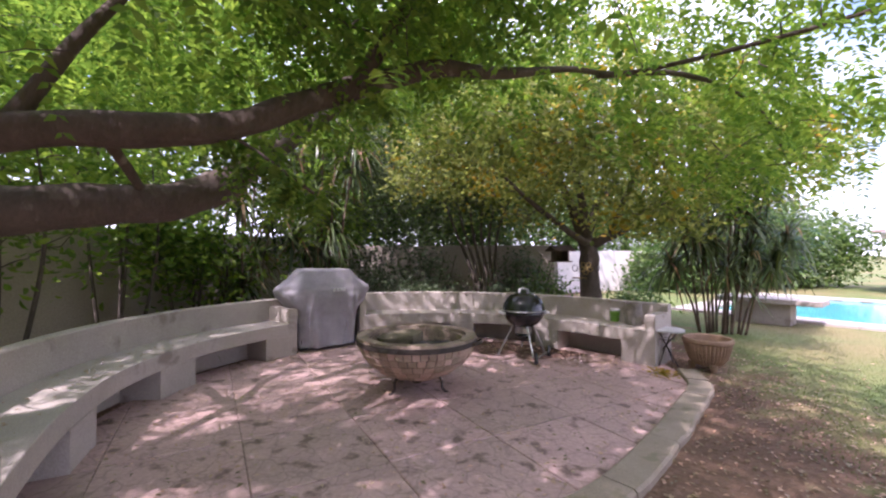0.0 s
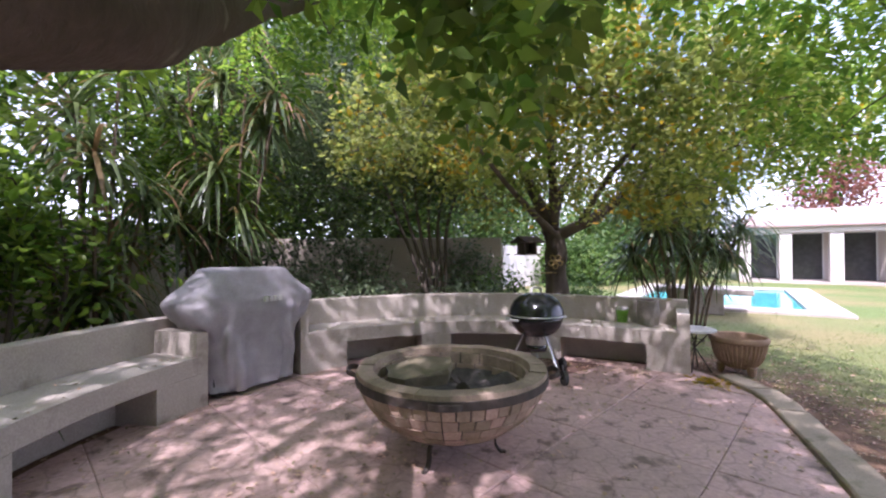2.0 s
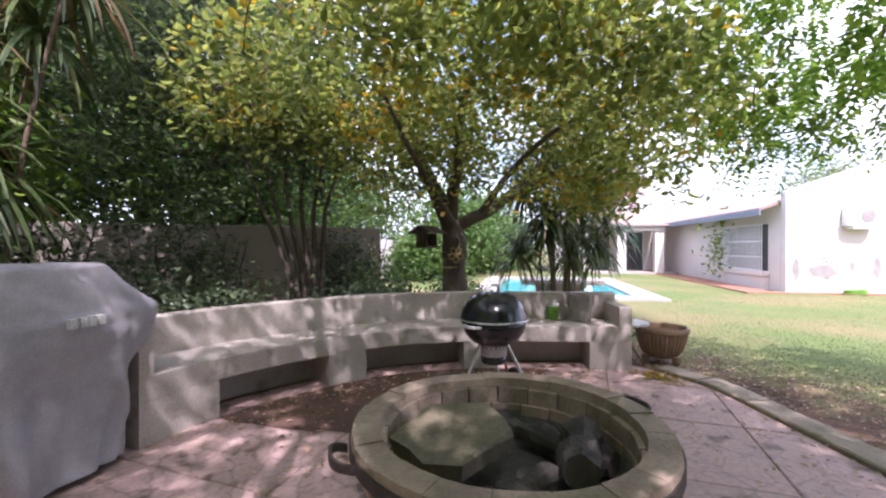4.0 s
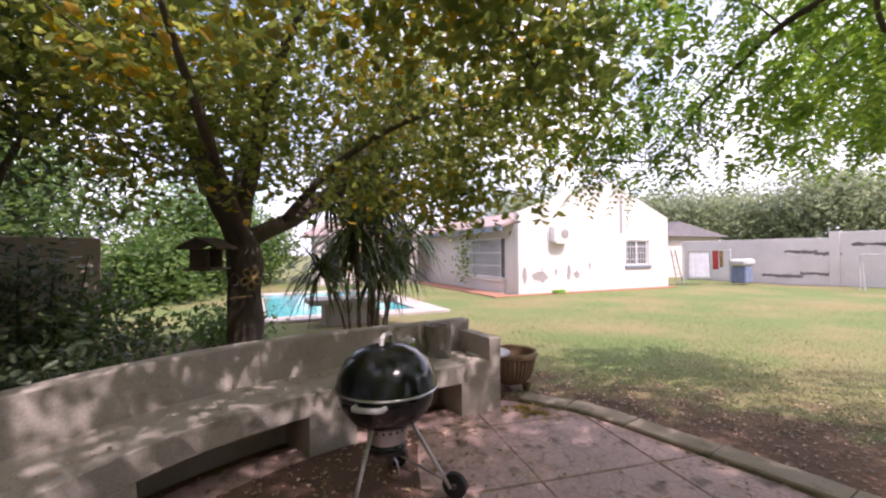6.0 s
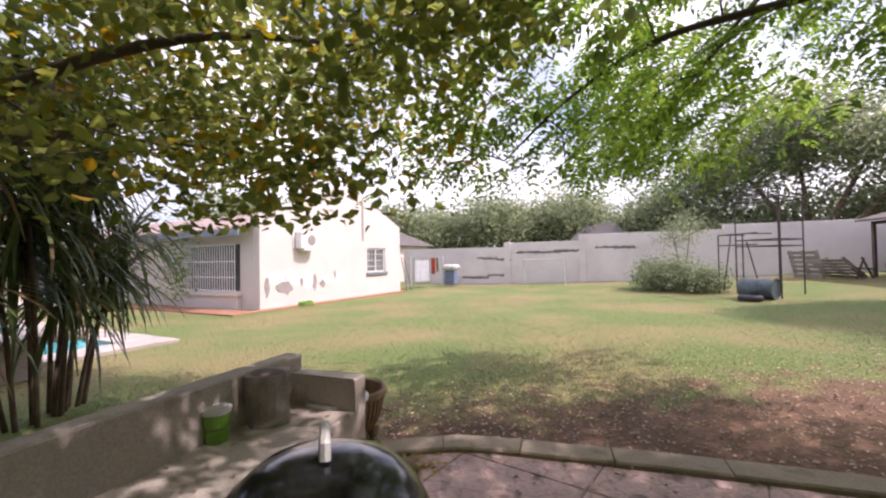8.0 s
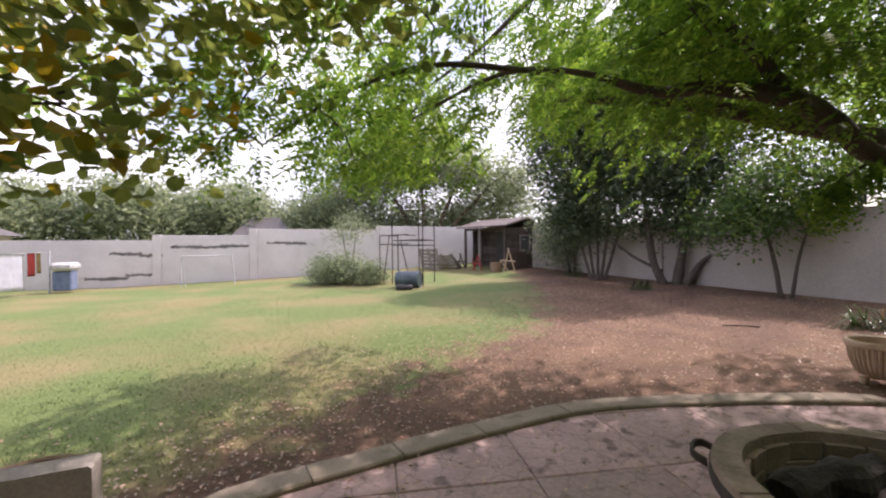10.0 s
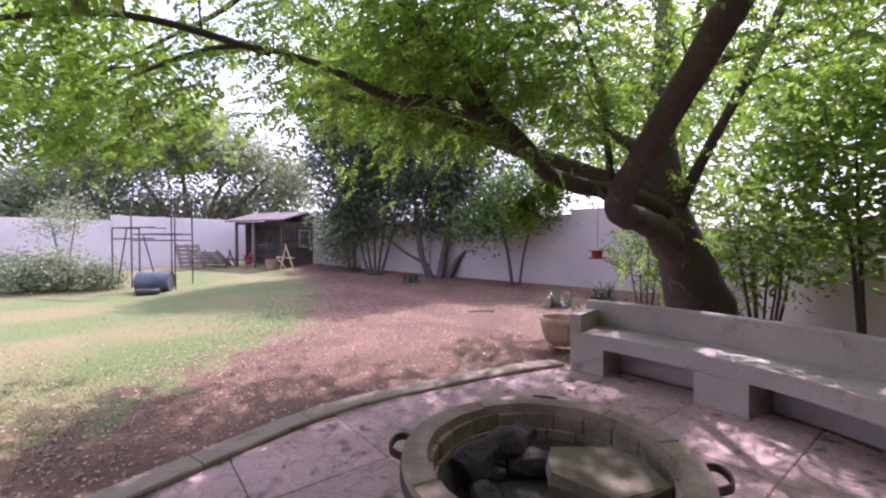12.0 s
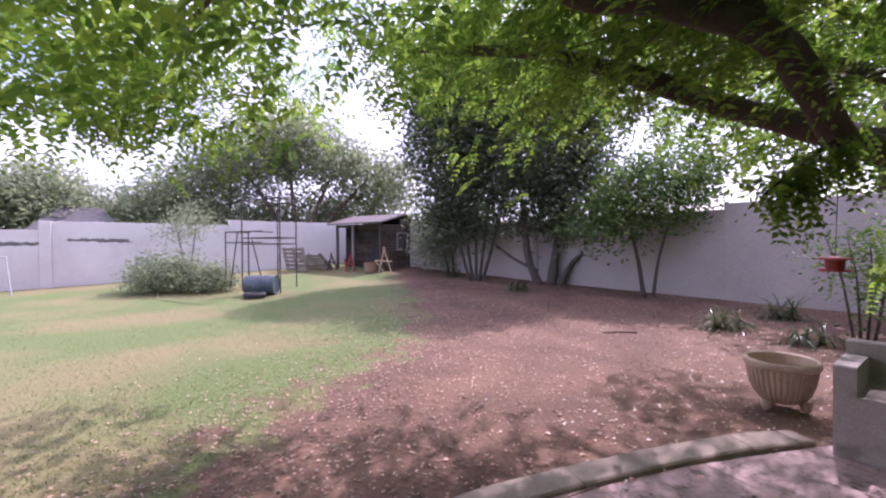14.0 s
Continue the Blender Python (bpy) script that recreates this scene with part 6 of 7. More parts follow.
side_table()
c = (2.52, 6.27)
t = thing("plastic_tub", "lime green plastic tub with pale lid on the bench", "tub", (c[0], c[1], 0.470))
part("tub_body", lathe([(0.0, 0.0), (0.062, 0.0), (0.066, 0.06), (0.060, 0.075), (0.070, 0.085), (0.074, 0.165), (0.0, 0.165)], 20), M_LIME, t, smooth=False)
part("lid", lathe([(0.078, 0.160), (0.080, 0.185), (0.06, 0.195), (0.0, 0.196)], 20), M_GREYPL, t, "pale lid")
c = (2.72, 6.02)
t = thing("log_stump", "grey weathered log stump standing on the bench", "stump", (c[0], c[1], 0.470))
bm = bmesh.new()
s = spline([(0, 0, 0), (0.005, 0, 0.15), (0, 0.004, 0.31)], 3)
tube(bm, s, [0.125] * len(s), 18, 0.25, 4.0)
part("wood", bm, M_WOOD_GREY, t)
part("cut_top", lathe([(0.0, 0.316), (0.105, 0.312)], 18), M_WOOD_OLD, t, "dark cut top")


def concrete_table():
    d = Vector((0.75, -0.66, 0)).normalized()
    t = thing("concrete_bench", "long low concrete slab table on the lawn", "table", (6.66, 9.82, -0.03), math.degrees(math.atan2(d.y, d.x)))
    part("top", boxes((-0.95, -0.42, 0.46, 0.95, 0.42, 0.58), bevel=0.015), M_PLASTER, t)
    part("pedestal", boxes((-0.60, -0.28, 0.0, 0.42, 0.28, 0.459), bevel=0.01), M_PLASTER, t)


concrete_table()


def flower_ornament():
    t = thing("wire_flower", "yellow and grey wire flower ornament on the trunk", "ornament", (2.44, 8.255, 1.22), -8)
    for k in range(5):
        a = radians(90 + 72 * k + 36)
        c, s = math.cos(a), math.sin(a)
        pts = [(0.02, 0), (0.06, 0.035), (0.11, 0.035), (0.13, 0), (0.11, -0.035), (0.06, -0.035), (0.02, 0)]
        part("petal", rod([(x * c - y * s, -0.02, x * s + y * c) for x, y in spline(pts, 3)], r=0.013), M_YELLOWMETAL, t)
    for k in range(4):
        a = radians(90 * k)
        part("loop", rod([(0.21 * math.cos(a) + 0.05 * math.cos(b), -0.03, 0.21 * math.sin(a) + 0.065 * math.sin(b)) for b in np.linspace(0, 6.2832, 15)], r=0.008), M_IRON, t, "grey wire loop")
    part("hub", lathe([(0.0, 0.0), (0.025, 0.002), (0.02, 0.015), (0.0, 0.018)], 12), M_YELLOWMETAL, t).matrix_basis = Matrix.Translation((0, -0.015, 0)) @ Matrix.Rotation(radians(90), 4, "X")
    part("perch", rod([(-0.26, -0.03, -0.20), (0.02, -0.02, -0.20)], r=0.014), M_YELLOWMETAL, t, "yellow perch bar")


flower_ornament()


def bird_feeder():
    t = thing("bird_feeder", "red hanging bird feeder with a flat roof", "bird feeder", (-2.0, -0.51, 1.30))
    part("tray", lathe([(0.0, 0.0), (0.13, 0.0), (0.135, 0.025), (0.0, 0.012)], 20), M_RED, t)
    part("body", lathe([(0.075, 0.014), (0.085, 0.12), (0.0, 0.125)], 16), M_RED, t)
    part("roof", lathe([(0.15, 0.125), (0.14, 0.14), (0.0, 0.155)], 20), M_RED, t)
    part("wire", rod([(0, 0, 0.15), (0.0, 0.05, 1.0), (-0.05, 0.2, 1.75)], r=0.004, sides=5), M_IRON, t)


bird_feeder()


def hanging_nest_box():
    t = thing("nest_box", "dark weathered wooden bird box hanging from the tree", "bird box", (1.95, 8.30, 1.34), 25)
    part("floor", boxes((-0.20, -0.14, 0.0, 0.20, 0.14, 0.025), bevel=0.004), M_WOOD_OLD, t)
    part("back", boxes((-0.16, 0.085, 0.026, 0.16, 0.105, 0.22)), M_WOOD_OLD, t)
    for x in (-0.15, 0.13):
        part("side_panel", boxes((x, -0.08, 0.026, x + 0.02, 0.084, 0.22)), M_WOOD_OLD, t)
    part("roof_board", prism_tilt(-0.24, 0.24, -0.20, 0.0, 0.215, 0.32, 0.02), M_WOOD_OLD, t)
    part("roof_board", prism_tilt(-0.24, 0.24, 0.20, 0.0, 0.215, 0.32, 0.02), M_WOOD_OLD, t)
    part("wire", rod([(0, 0, 0.33), (0.03, 0.02, 0.6), (0.1, 0.0, 0.92)], r=0.005, sides=5), M_IRON, t)


hanging_nest_box()
t = thing("wind_chime", "dark metal wind chime hanging from the limb", "wind chime", (-0.97, 0.62, 1.90))
for k in range(5):
    a = 2 * math.pi * k / 5
    part("chime_tube", rod([(0.03 * math.cos(a), 0.03 * math.sin(a), 0.02 * k), (0.03 * math.cos(a), 0.03 * math.sin(a), 0.27)], r=0.009), M_DRUM, t)
part("disc", lathe([(0.0, 0.28), (0.045, 0.28), (0.045, 0.29), (0.0, 0.29)], 14), M_DRUM, t)
part("cord", rod([(0, 0, 0.29), (-0.03, 0.2, 0.42), (-0.06, 0.42, 0.52)], r=0.003, sides=5), M_IRON, t)

# ---- things on the lawn ----


def shed():
    g = gz(8.5, -13.3) - 0.05
    f = Vector((0.93, -0.36, 0)).normalized()
    t = thing("garden_shed", "tumbledown dark timber shed with an open porch", "shed", (7.75, -12.75, g), math.degrees(math.atan2(f.y, f.x)))
    # x along the open front away from the near corner; y<0 goes back
    part("roof_front", prism_tilt(-0.35, 3.15, 0.35, -1.3, 2.12, 2.55), M_TIN, t, "dark sheet roof")
    part("roof_back", prism_tilt(-0.35, 3.15, -2.7, -1.3, 2.05, 2.55), M_TIN, t, "dark sheet roof")
    for k in range(16):
        z = 0.02 + k * 0.13
        part("board", boxes((-0.03, -2.4, z, 0.0, -0.95 if 6 < k < 13 else -0.02, z + 0.124)), M_WOOD_OLD, t)
        part("board", boxes((0.002, -1.25, z, 2.85, -1.22, z + 0.124)), M_WOOD_OLD, t)
        part("board", boxes((2.852, -2.4, z, 2.88, -0.6, z + 0.124)), M_WOOD_OLD, t)
    for k in range(5):
        z = 1.25 + k * 0.09
        part("louvre", boxes((-0.06, -0.85, z, -0.02, -0.1, z + 0.06)), M_WOOD_OLD, t)
    w = part("window", boxes((-0.035, -1.75, 0.95, -0.025, -1.05, 1.7)), M_GLASSY, t, "dusty dark pane")
    for y0, y1, z0, z1 in ((-1.8, -1.73, 0.9, 1.75), (-1.07, -1.0, 0.9, 1.75), (-1.73, -1.07, 0.9, 0.96), (-1.73, -1.07, 1.69, 1.75)):
        part("frame_bar", boxes((-0.065, y0, z0, -0.036, y1, z1)), M_WOOD_GREY, w)
    for x in (0.05, 1.75, 2.8):
        part("post", boxes((x - 0.05, -0.06, 0.0, x + 0.05, 0.04, 2.1)), M_WOOD_GREY if x == 1.75 else M_WOOD_OLD, t)
    part("porch_beam", boxes((0.0, -0.04, 2.0, 2.85, 0.02, 2.12)), M_WOOD_OLD, t)
    # Panel on the boards whose dark colour paints a doorway's shade
    part("doorway", boxes((0.9, -1.218, 0.05, 1.7, -1.20, 1.9)), M_DARK, t, "near-black panel painting the shade of an open doorway")


shed()


def trestle(label, at, turn, mat, h=1.0):
    t = thing("timber_trestle", label, "trestle", at, turn)
    part("leg", rod([(-0.3, 0, 0), (0.05, 0.02, h)], r=0.035), mat, t)
    part("leg", rod([(0.25, 0.05, 0), (0.0, 0.05, h * 0.95)], r=0.035), mat, t)
    part("crossbar", rod([(-0.3, 0.03, h * 0.45), (0.4, 0.06, h * 0.5)], r=0.03), mat, t)
    part("crossbar", rod([(0.4, 0.06, h * 0.5), (0.05, 0.03, h * 0.1)], r=0.03), mat, t)


trestle("pale rough timber trestle leaning before the shed", (7.35, -12.1, gz(7.35, -12.1) - 0.03), 20, M_CREAM, 1.15)
trestle("dark timber offcuts leaning by the shed porch", (10.4, -13.2, gz(10.4, -13.2) - 0.03), 60, M_WOOD_OLD, 0.8)
t = thing("red_bicycle_frame", "red painted metal scrap inside the shed porch", "scrap", (9.2, -12.75, gz(9.2, -12.75) - 0.03))
for a, b in (((-0.2, 0, 0), (0.0, 0, 0.75)), ((0.25, 0, 0), (0, 0, 0.75)), ((-0.15, 0, 0.3), (0.2, 0, 0.35)), ((0.2, 0, 0.0), (0.3, 0, 0.6))):
    part("rail", rod([a, b], r=0.035), M_RED, t)
t = thing("plastic_crate", "pale pink crate beside the shed porch", "crate", (8.15, -12.45, gz(8.15, -12.45) - 0.03), 15)
part("crate_body", lathe([(0.0, 0.0), (0.24, 0.0), (0.28, 0.45), (0.25, 0.45), (0.22, 0.05), (0.0, 0.05)], 16), M_CLAY, t)


def pallet(label, at, turn, lean):
    t = thing("wooden_pallet", label, "pallet", at, turn, group="pallets by the shed")
    m = Matrix.Rotation(radians(lean), 4, "X")
    for k in range(6):
        part("slat", boxes((-0.75, -0.02, 0.02 + k * 0.19, 0.75, 0.0, 0.15 + k * 0.19), m=m), M_WOOD_GREY, t)
    for x in (-0.7, 0.0, 0.7):
        part("bearer", boxes((x - 0.05, 0.002, 0.0, x + 0.05, 0.1, 1.12), m=m), M_WOOD_GREY, t)


pallet("grey wooden pallet leaning upright by the shed", (12.0, -12.9, gz(12, -12.9) - 0.03), 158, 14)
pallet("broken dark pallet slumped beside the shed", (11.1, -13.5, gz(11.1, -13.5) - 0.03), 165, 50)


def climbing_frame():
    g = gz(10, -7.3)
    d = Vector((2.05, -0.5, 0)).normalized()
    t = thing("climbing_frame", "rusty tubular climbing frame with a netted top", "climbing frame", (8.9, -7.05, g - 0.03), math.degrees(math.atan2(d.y, d.x)))
    W, D, H = 1.75, 1.3, 3.0
    for x, y in ((0, 0), (W, 0), (0.65, -D), (1.55, -D)):
        part("post", rod([(x, y, 0), (x, y, H)], r=0.022), M_IRON, t)
    for z in (1.55, 1.75, H):
        part("rail", rod([(0, 0, z), (W, 0, z), (1.55, -D, z), (0.65, -D, z), (0, 0, z)], r=0.02), M_IRON, t)
    for x in (2.1, 1.0):
        part("post", rod([(x, 0.35, 0), (x, 0.35, 1.95), (x, -0.6, 1.95)], r=0.022), M_IRON, t)
    part("rail", rod([(2.1, 0.35, 1.95), (0.4, 0.35, 1.95)], r=0.02), M_IRON, t)
    part("rail", rod([(2.1, 0.35, 1.6), (0.4, 0.35, 1.6)], r=0.02), M_IRON, t)
    part("brace", rod([(1.9, 0.35, 0.1), (1.5, 0.35, 1.95)], r=0.02), M_IRON, t)
    part("brace", rod([(0.5, 0.3, 0.5), (0.9, 0.3, 1.7)], r=0.02), M_IRON, t)
    bm = bmesh.new()
    for k in range(15):
        x = W * k / 14
        tube(bm, [(x, 0, H), (x, -0.2, H + 0.42)], [0.006, 0.006], 4)
    for k in range(6):
        z = k / 5
        tube(bm, [(0, -0.2 * z, H + 0.42 * z), (W, -0.2 * z, H + 0.42 * z)], [0.012, 0.012], 4)
    tagged(part("net", bm, M_IRON, t, "sagging dark net"), kind="stuff")


climbing_frame()
t = thing("oil_drum", "dark blue steel drum lying open on its side", "drum", (9.3, -6.7, gz(9.3, -6.7) - 0.03), 14)
prof = [(0.0, -0.42), (0.26, -0.42), (0.30, -0.44), (0.30, -0.15), (0.312, -0.14), (0.30, -0.12), (0.30, 0.14), (0.312, 0.15), (0.30, 0.17), (0.30, 0.46), (0.275, 0.46), (0.275, -0.35), (0.0, -0.35)]
part("shell", lathe(prof, 28), M_DRUM, t).matrix_basis = Matrix.Translation((0, 0, 0.31)) @ Matrix.Rotation(radians(90), 4, "Y")
t = thing("old_tyre", "black rubber tyre lying beside the drum", "tyre", (9.1, -6.1, gz(9.1, -6.1) - 0.02))
part("tyre_body", lathe([(0.20, 0.02), (0.27, 0.0), (0.31, 0.04), (0.31, 0.13), (0.27, 0.17), (0.20, 0.15)], 26, True), M_RUBBER, t, smooth=True)
t = thing("goal_posts", "thin white tubular football goal frame", "goal", (19.4, -4.1, 0), math.degrees(math.atan2(-1.5, -1.3)))
L = math.hypot(1.5, 1.3)
part("goal_frame", rod([(0, 0, -0.03), (0, 0, 1.33), (L, 0, 1.33), (L + 0.12, 0, -0.03)], r=0.03), M_GREYPL, t)
part("stay", rod([(0.18, -0.1, -0.03), (0.05, 0, 1.25)], r=0.02), M_GREYPL, t)


def laundry():
    t = thing("washing_line", "washing line with a white sheet and red cloth", "washing line", (20.3, 1.6, -0.03), math.degrees(math.atan2(-1.65, 1.2)))
    for x in (0.0, 2.6):
        part("post", rod([(x, 0, 0), (x, 0, 1.65)], r=0.035), M_GREYPL, t)
    part("line", rod([(0, 0, 1.6), (1.3, 0, 1.54), (2.6, 0, 1.6)], r=0.006), M_GREYPL, t)
    for x0, x1, z0, mat, lab in ((0.3, 1.45, 0.25, M_SHEET, "white sheet"), (1.6, 1.95, 0.7, M_RED, "red cloth"), (2.0, 2.2, 0.8, M_YELLOWMETAL, "yellow cloth")):
        bm = bmesh.new()
        n = 16
        g = [[bm.verts.new((x0 + (x1 - x0) * i / n, 0.05 * noise.noise(Vector((i * 0.5, j * 0.25, x0))) * (1 - j / 8), z0 + (1.56 - z0) * j / 8)) for i in range(n + 1)] for j in range(9)]
        for j in range(8):
            for i in range(n):
                bm.faces.new((g[j][i], g[j][i + 1], g[j + 1][i + 1], g[j + 1][i]))
        bmesh.ops.solidify(bm, geom=bm.faces[:], thickness=0.006)
        part("cloth", bm, mat, t, lab, smooth=True)
    s = thing("step_ladder", "old wooden step ladder beside the washing line", "ladder", (19.9, 1.75, -0.03), -40)
    for x in (-0.2, 0.2):
        part("rail", rod([(x, 0, 0), (x * 0.7, 0.35, 1.6)], r=0.025), M_WOOD_GREY, s)
    for k in range(5):
        part("rung", rod([(-0.19, 0.06 + 0.065 * k, 0.25 + 0.28 * k), (0.19, 0.06 + 0.065 * k, 0.25 + 0.28 * k)], r=0.018), M_WOOD_GREY, s)
    b = thing("wheelie_bin", "blue-grey cart heaped with folded cloth", "cart", (21.6, -0.9, -0.03), -35)
    part("bin_body", boxes((-0.35, -0.3, 0.08, 0.35, 0.3, 0.85), bevel=0.05), M_BLUE, b)
    part("heap", boxes((-0.5, -0.38, 0.86, 0.48, 0.34, 1.18), bevel=0.1), M_GREYPL, b, "pale folded cloth")


laundry()
t = thing("garden_hose", "coiled green hose on the grass by the house", "hose", (14.55, 6.3, 0.0))
part("coil", rod([((0.25 + 0.03 * math.sin(a * 3)) * math.cos(a), (0.25 + 0.02 * math.cos(a * 2)) * math.sin(a), 0.02 + 0.012 * a / 3) for a in np.linspace(0, 25, 90)], r=0.018), M_LIME, t)
# planted bed with a small feathery tree
for i, (x, y, h, w) in enumerate(((13.3, -6.7, 0.8, 0.75), (12.4, -6.9, 1.15, 0.7), (11.5, -7.3, 0.7, 0.65), (13.9, -7.2, 1.0, 0.5))):
    bushy("rosemary_bush", "wispy olive-green bush in the lawn bed", (x, y, gz(x, y) - 0.03), [[(0.1 * k - 0.15, 0, -0.1, 0.02), (0.25 * k - 0.35, 0, h * 0.7, 0.008)] for k in range(4)],
          [((0, 0, h * 0.45), (w, w, h * 0.5)), ((0.2, 0.1, h * 0.7), (w * 0.5, w * 0.6, h * 0.4))], 3000, 0.10, M_LEAF_FAR, seed=120 + i, twigs=False, group="bushes in the lawn bed", category="shrub")
bushy("small_garden_tree", "small thin feathery tree rising from the lawn bed", (13.4, -8.1, gz(13.4, -8.1)),
      [[(0.05, 0, -0.1, 0.04), (0.2, 0, 1.0, 0.03), (0.5, 0, 2.3, 0.01)], [(-0.05, 0, -0.1, 0.035), (-0.2, 0, 1.0, 0.025), (-0.5, 0.1, 2.2, 0.01)]],
      [((0.3, 0, 2.0), (0.9, 0.7, 0.35)), ((-0.4, 0, 2.3), (0.8, 0.7, 0.3)), ((0.1, 0, 2.7), (0.7, 0.6, 0.3))], 1500, 0.09, M_LEAF_FAR, seed=130)
bushy("veranda_plant", "bright green shrub growing against the house", (16.6, 10.0, 0), [[(0.1 * k - 0.1, 0, -0.1, 0.02), (0.3 * k - 0.3, 0, 1.4, 0.01)] for k in range(3)],
      [((0, 0, 1.1), (0.6, 0.6, 0.7)), ((0.1, 0, 1.9), (0.5, 0.5, 0.5))], 1600, 0.16, M_LEAF_BIG, seed=131, category="shrub")
bushy("red_leaved_tree", "reddish-leaved tree rising behind the veranda roof", (24.5, 21.5, 0), [[(0, 0, -0.1, 0.2), (0, 0, 3.0, 0.12), (0.3, 0, 6.5, 0.03)]],
      [((0, 0, 4.6), (1.6, 1.6, 1.5)), ((1.0, -0.6, 5.6), (1.4, 1.4, 1.2))], 3000, 0.26, leaf_material("red_leaf", (0.30, 0.15, 0.10), (0.20, 0.10, 0.075)), seed=132)
# overgrown thin shrubs between the trunk and the south wall
for i, (x, y, h, w) in enumerate(((-4.1, -3.4, 1.7, 0.7), (-4.9, -1.0, 1.9, 0.8), (-5.2, -3.8, 2.0, 0.8))):
    bushy("thin_shrub", "thin leggy shrub on the earth bed", (x, y, gz(x, y) - 0.03), [[(0.08 * k - 0.1, 0, -0.1, 0.025), (0.2 * k - 0.25, 0.05, h * 0.6, 0.015), (0.3 * k - 0.35, 0, h, 0.006)] for k in range(4)],
          [((0, 0, h * 0.75), (w, w, h * 0.35)), ((0.2, 0.2, h * 0.4), (w * 0.6, w * 0.6, h * 0.2))], 900, 0.09, M_LEAF_MID, seed=140 + i, twigs=False, group="thin shrubs", category="shrub")

# ---- neighbours beyond the walls ----


def neighbour(label, at, turn, w, d, h, roof_h, roof_mat):
    t = thing("neighbour_house", label, "house", at, turn, group="houses beyond the wall")
    part("wall", boxes((-w / 2, -d / 2, -0.2, w / 2, d / 2, h)), M_HOUSE, t)
    part("roof", prism_ridge(-w / 2 - 0.4, w / 2 + 0.4, -d / 2 - 0.4, d / 2 + 0.4, h, h + roof_h), roof_mat, t)
    part("window", boxes((-0.6, -d / 2 - 0.02, 1.0, 0.6, -d / 2 - 0.005, 2.0)), M_GLASSY, t)


neighbour("white neighbouring house with a low grey roof", (30.5, 2.2, 0), 45, 6, 5, 2.4, 1.0, M_SLATE)
neighbour("neighbouring house with a pointed grey roof", (28.5, -15.5, 0), 50, 3.6, 3.6, 2.6, 1.5, M_SLATE)

# ---- fallen leaves and lawn ----


def flat_leaves(rng, pts, size):
    n = len(pts)
    a = rng.uniform(0, 2 * math.pi, n)
    ax = np.stack([np.cos(a), np.sin(a), rng.uniform(-0.25, 0.35, n)], axis=1)
    side = np.stack([-np.sin(a), np.cos(a), rng.uniform(-0.3, 0.3, n)], axis=1)
    s = size * rng.uniform(0.6, 1.5, n)
    return leaf_quads(pts, unit(ax), unit(side), s, s * rng.uniform(0.4, 0.7, n))


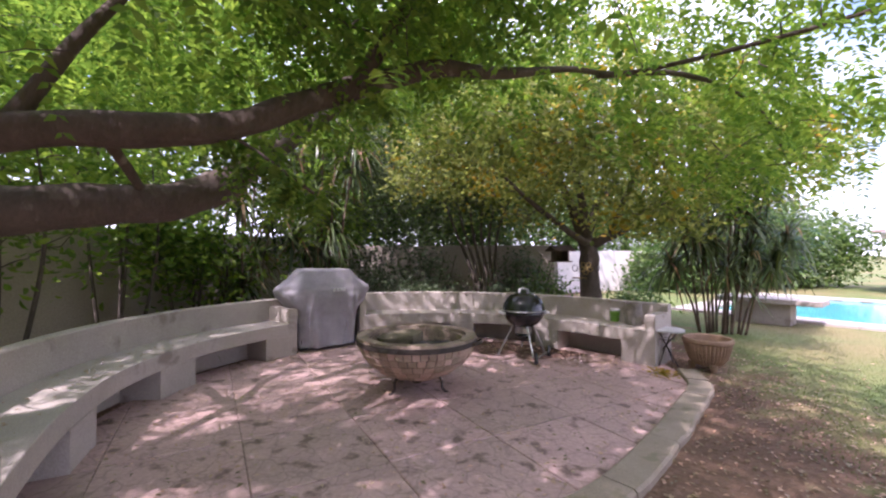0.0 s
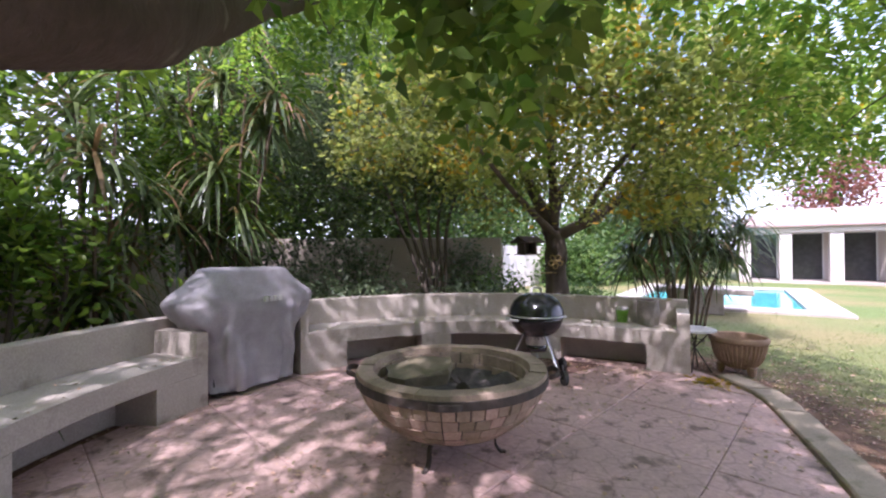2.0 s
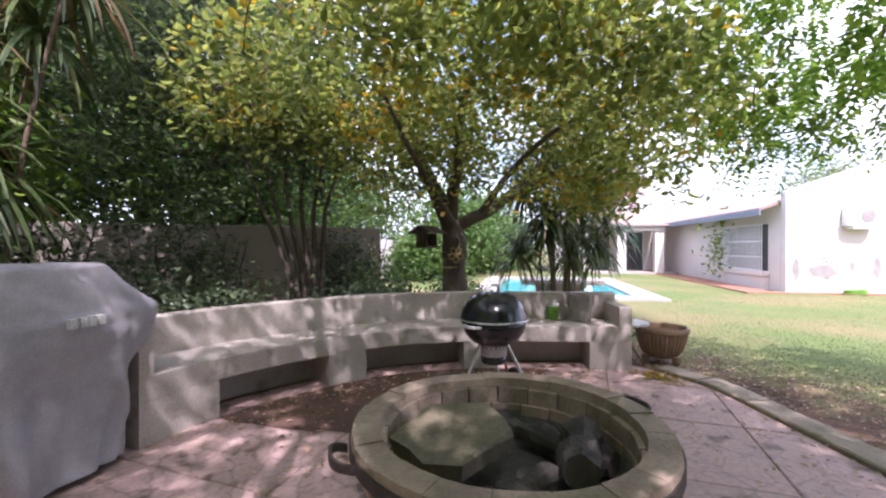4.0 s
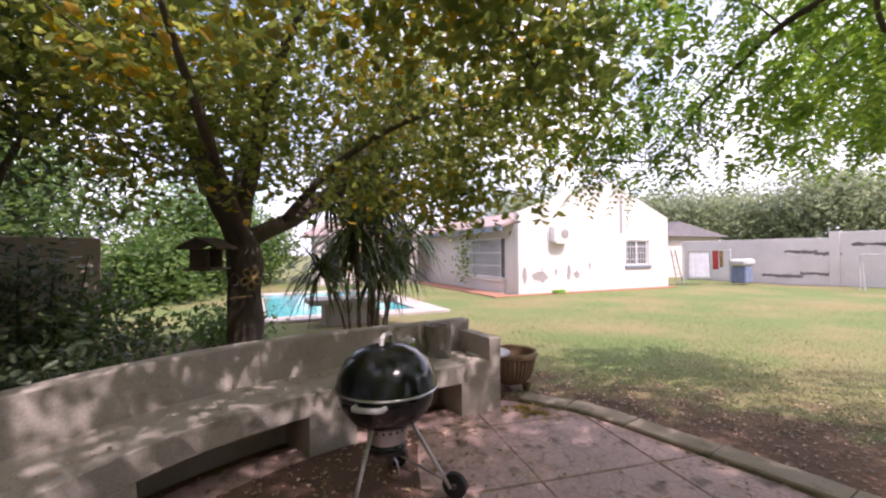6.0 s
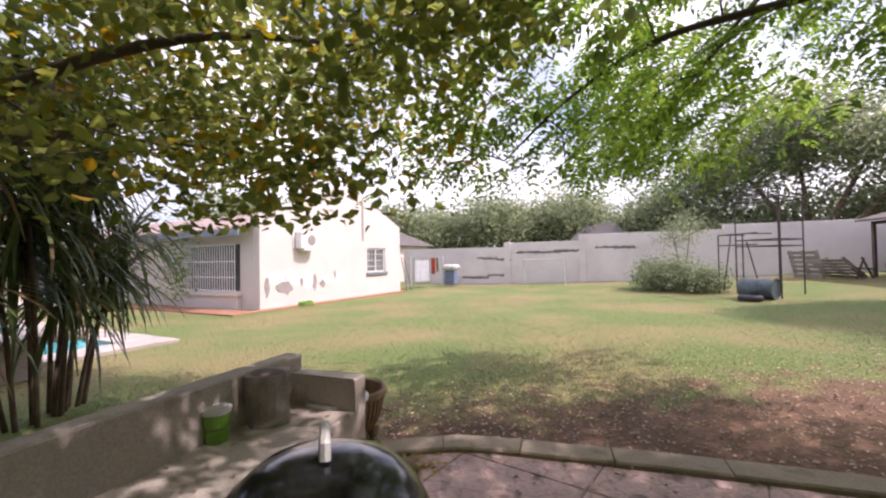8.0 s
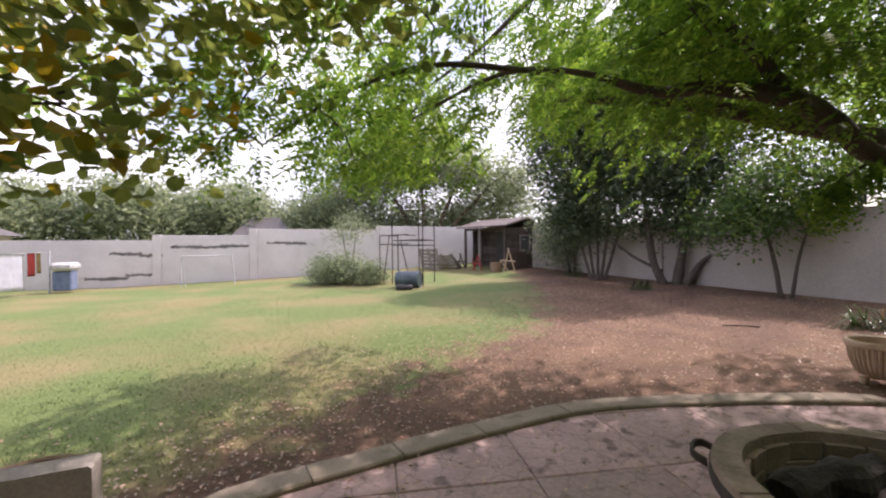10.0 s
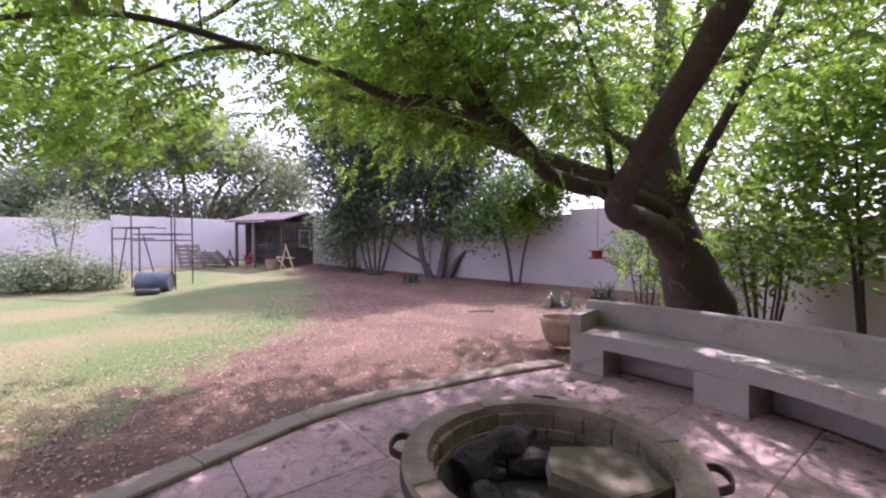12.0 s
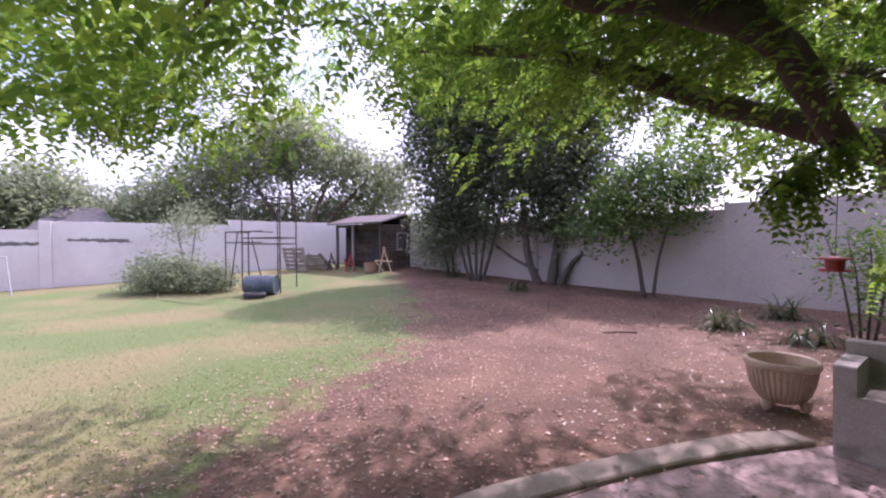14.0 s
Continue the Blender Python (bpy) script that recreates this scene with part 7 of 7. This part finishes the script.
def litter():
    rng = np.random.default_rng(88)
    p = rng.uniform((-3.0, 0.6), (3.2, 7.0), (5200, 2))
    p = p[inside(p[:, 0], p[:, 1], outline)]
    p = np.array([q for q in p if noise.noise(Vector((q[0] * 0.9, q[1] * 0.9, 2))) > rng.uniform(-0.5, 0.5)])
    pts = np.column_stack([p, np.full(len(p), 0.008)])
    tagged(part("patio_leaf_litter", quads_mesh("patio_leaf_litter", flat_leaves(rng, pts, 0.035), M_LITTER), M_LITTER), "scattered dry leaves on the patio paving", "leaves", kind="stuff")
    q = []
    for k in range(420):
        p, o = along(rng.uniform(0.4, 4.4))
        c = p - o * abs(rng.normal()) * 0.42 - o * 0.02
        q.append((c[0], c[1], 0.010))
    tagged(part("bench_foot_litter", quads_mesh("bench_foot_litter", flat_leaves(rng, np.array(q), 0.042), M_LITTER), M_LITTER), "tan dry leaves gathered along the bench foot", "leaves", kind="stuff")
    q = np.column_stack([np.array((2.86, 5.12)) + rng.normal(size=(110, 2)) * (0.10, 0.13), np.full(110, 0.012)])
    q = q[inside(q[:, 0], q[:, 1], outline)]
    tagged(part("yellow_leaf_litter", quads_mesh("yellow_leaf_litter", flat_leaves(rng, q, 0.05), M_LEAF_YEL), M_LEAF_YEL), "small drift of yellow leaves beside the kerb", "leaves", kind="stuff")
    q = []
    area = rng.uniform((-5.5, -11), (7.5, 8.5), (70000, 2))
    for x, y in area[~inside(area[:, 0], area[:, 1], outline)]:
        b = bareness(x, y)
        near = math.exp(-((x - 3.3) ** 2) / 2.2)
        if rng.uniform() < (0.36 * b + 0.62 * near * (y < 6.5)):
            q.append((x, y, gz(x, y) - 0.018))
    tagged(part("earth_leaf_litter", quads_mesh("earth_leaf_litter", flat_leaves(rng, np.array(q), 0.036), M_LITTER), M_LITTER), "pale dry leaves strewn over earth and lawn edge", "leaves", kind="stuff")
    q = []
    for s in rng.uniform(0, FRONT_LEN, 260):
        if S_G0 - 0.1 < s < S_G1 + 0.12 or s < 0.14 or s > FRONT_LEN - 0.14:
            continue
        p, o = along(s)
        c = p + o * rng.uniform(0.02, 0.5)
        q.append((c[0], c[1], 0.476))
    tagged(part("bench_leaf_litter", quads_mesh("bench_leaf_litter", flat_leaves(rng, np.array(q), 0.03), M_LITTER), M_LITTER), "few dry leaves lying on the bench seats", "leaves", kind="stuff")


litter()
t = thing("fallen_stick", "thin dead branch lying on the bare earth", "stick", (-0.45, -3.4, gz(-0.45, -3.4) - 0.02), 10)
part("wood", rod([(-0.28, 0, 0.015), (-0.1, 0.02, 0.03), (0.1, -0.02, 0.02), (0.32, 0.03, 0.02)], r=0.014), M_WOOD_OLD, t)


def lawn():
    rng = np.random.default_rng(99)
    n = 120000
    r = rng.uniform(0, 1, n) ** 1.6 * 13
    a = rng.uniform(-2.2, 1.3, n)
    p = np.stack([2.2 + r * np.cos(a), 3.4 + r * np.sin(a)], axis=1)
    p = p[~inside(p[:, 0], p[:, 1], outline) & (p[:, 0] > 2.6)]
    keep = [rng.uniform() > 1.25 * bareness(x, y) + 0.15 * noise.noise(Vector((x * 1.2, y * 1.2, 0))) for x, y in p]
    p = p[np.array(keep)]
    z = np.array([gz(x, y) - 0.032 for x, y in p])
    k = len(p)
    ax = unit(np.column_stack([rng.normal(size=(k, 2)) * 0.55, np.ones(k)]))
    side = unit(np.cross(ax, rng.normal(size=(k, 3))))
    L = rng.uniform(0.018, 0.038, k)
    tagged(part("lawn_grass", quads_mesh("lawn_grass", leaf_quads(np.column_stack([p, z]), ax, side, L, np.full(k, 0.006)), M_GRASS), M_GRASS), "short green lawn grass blades", "grass", kind="stuff")


lawn()
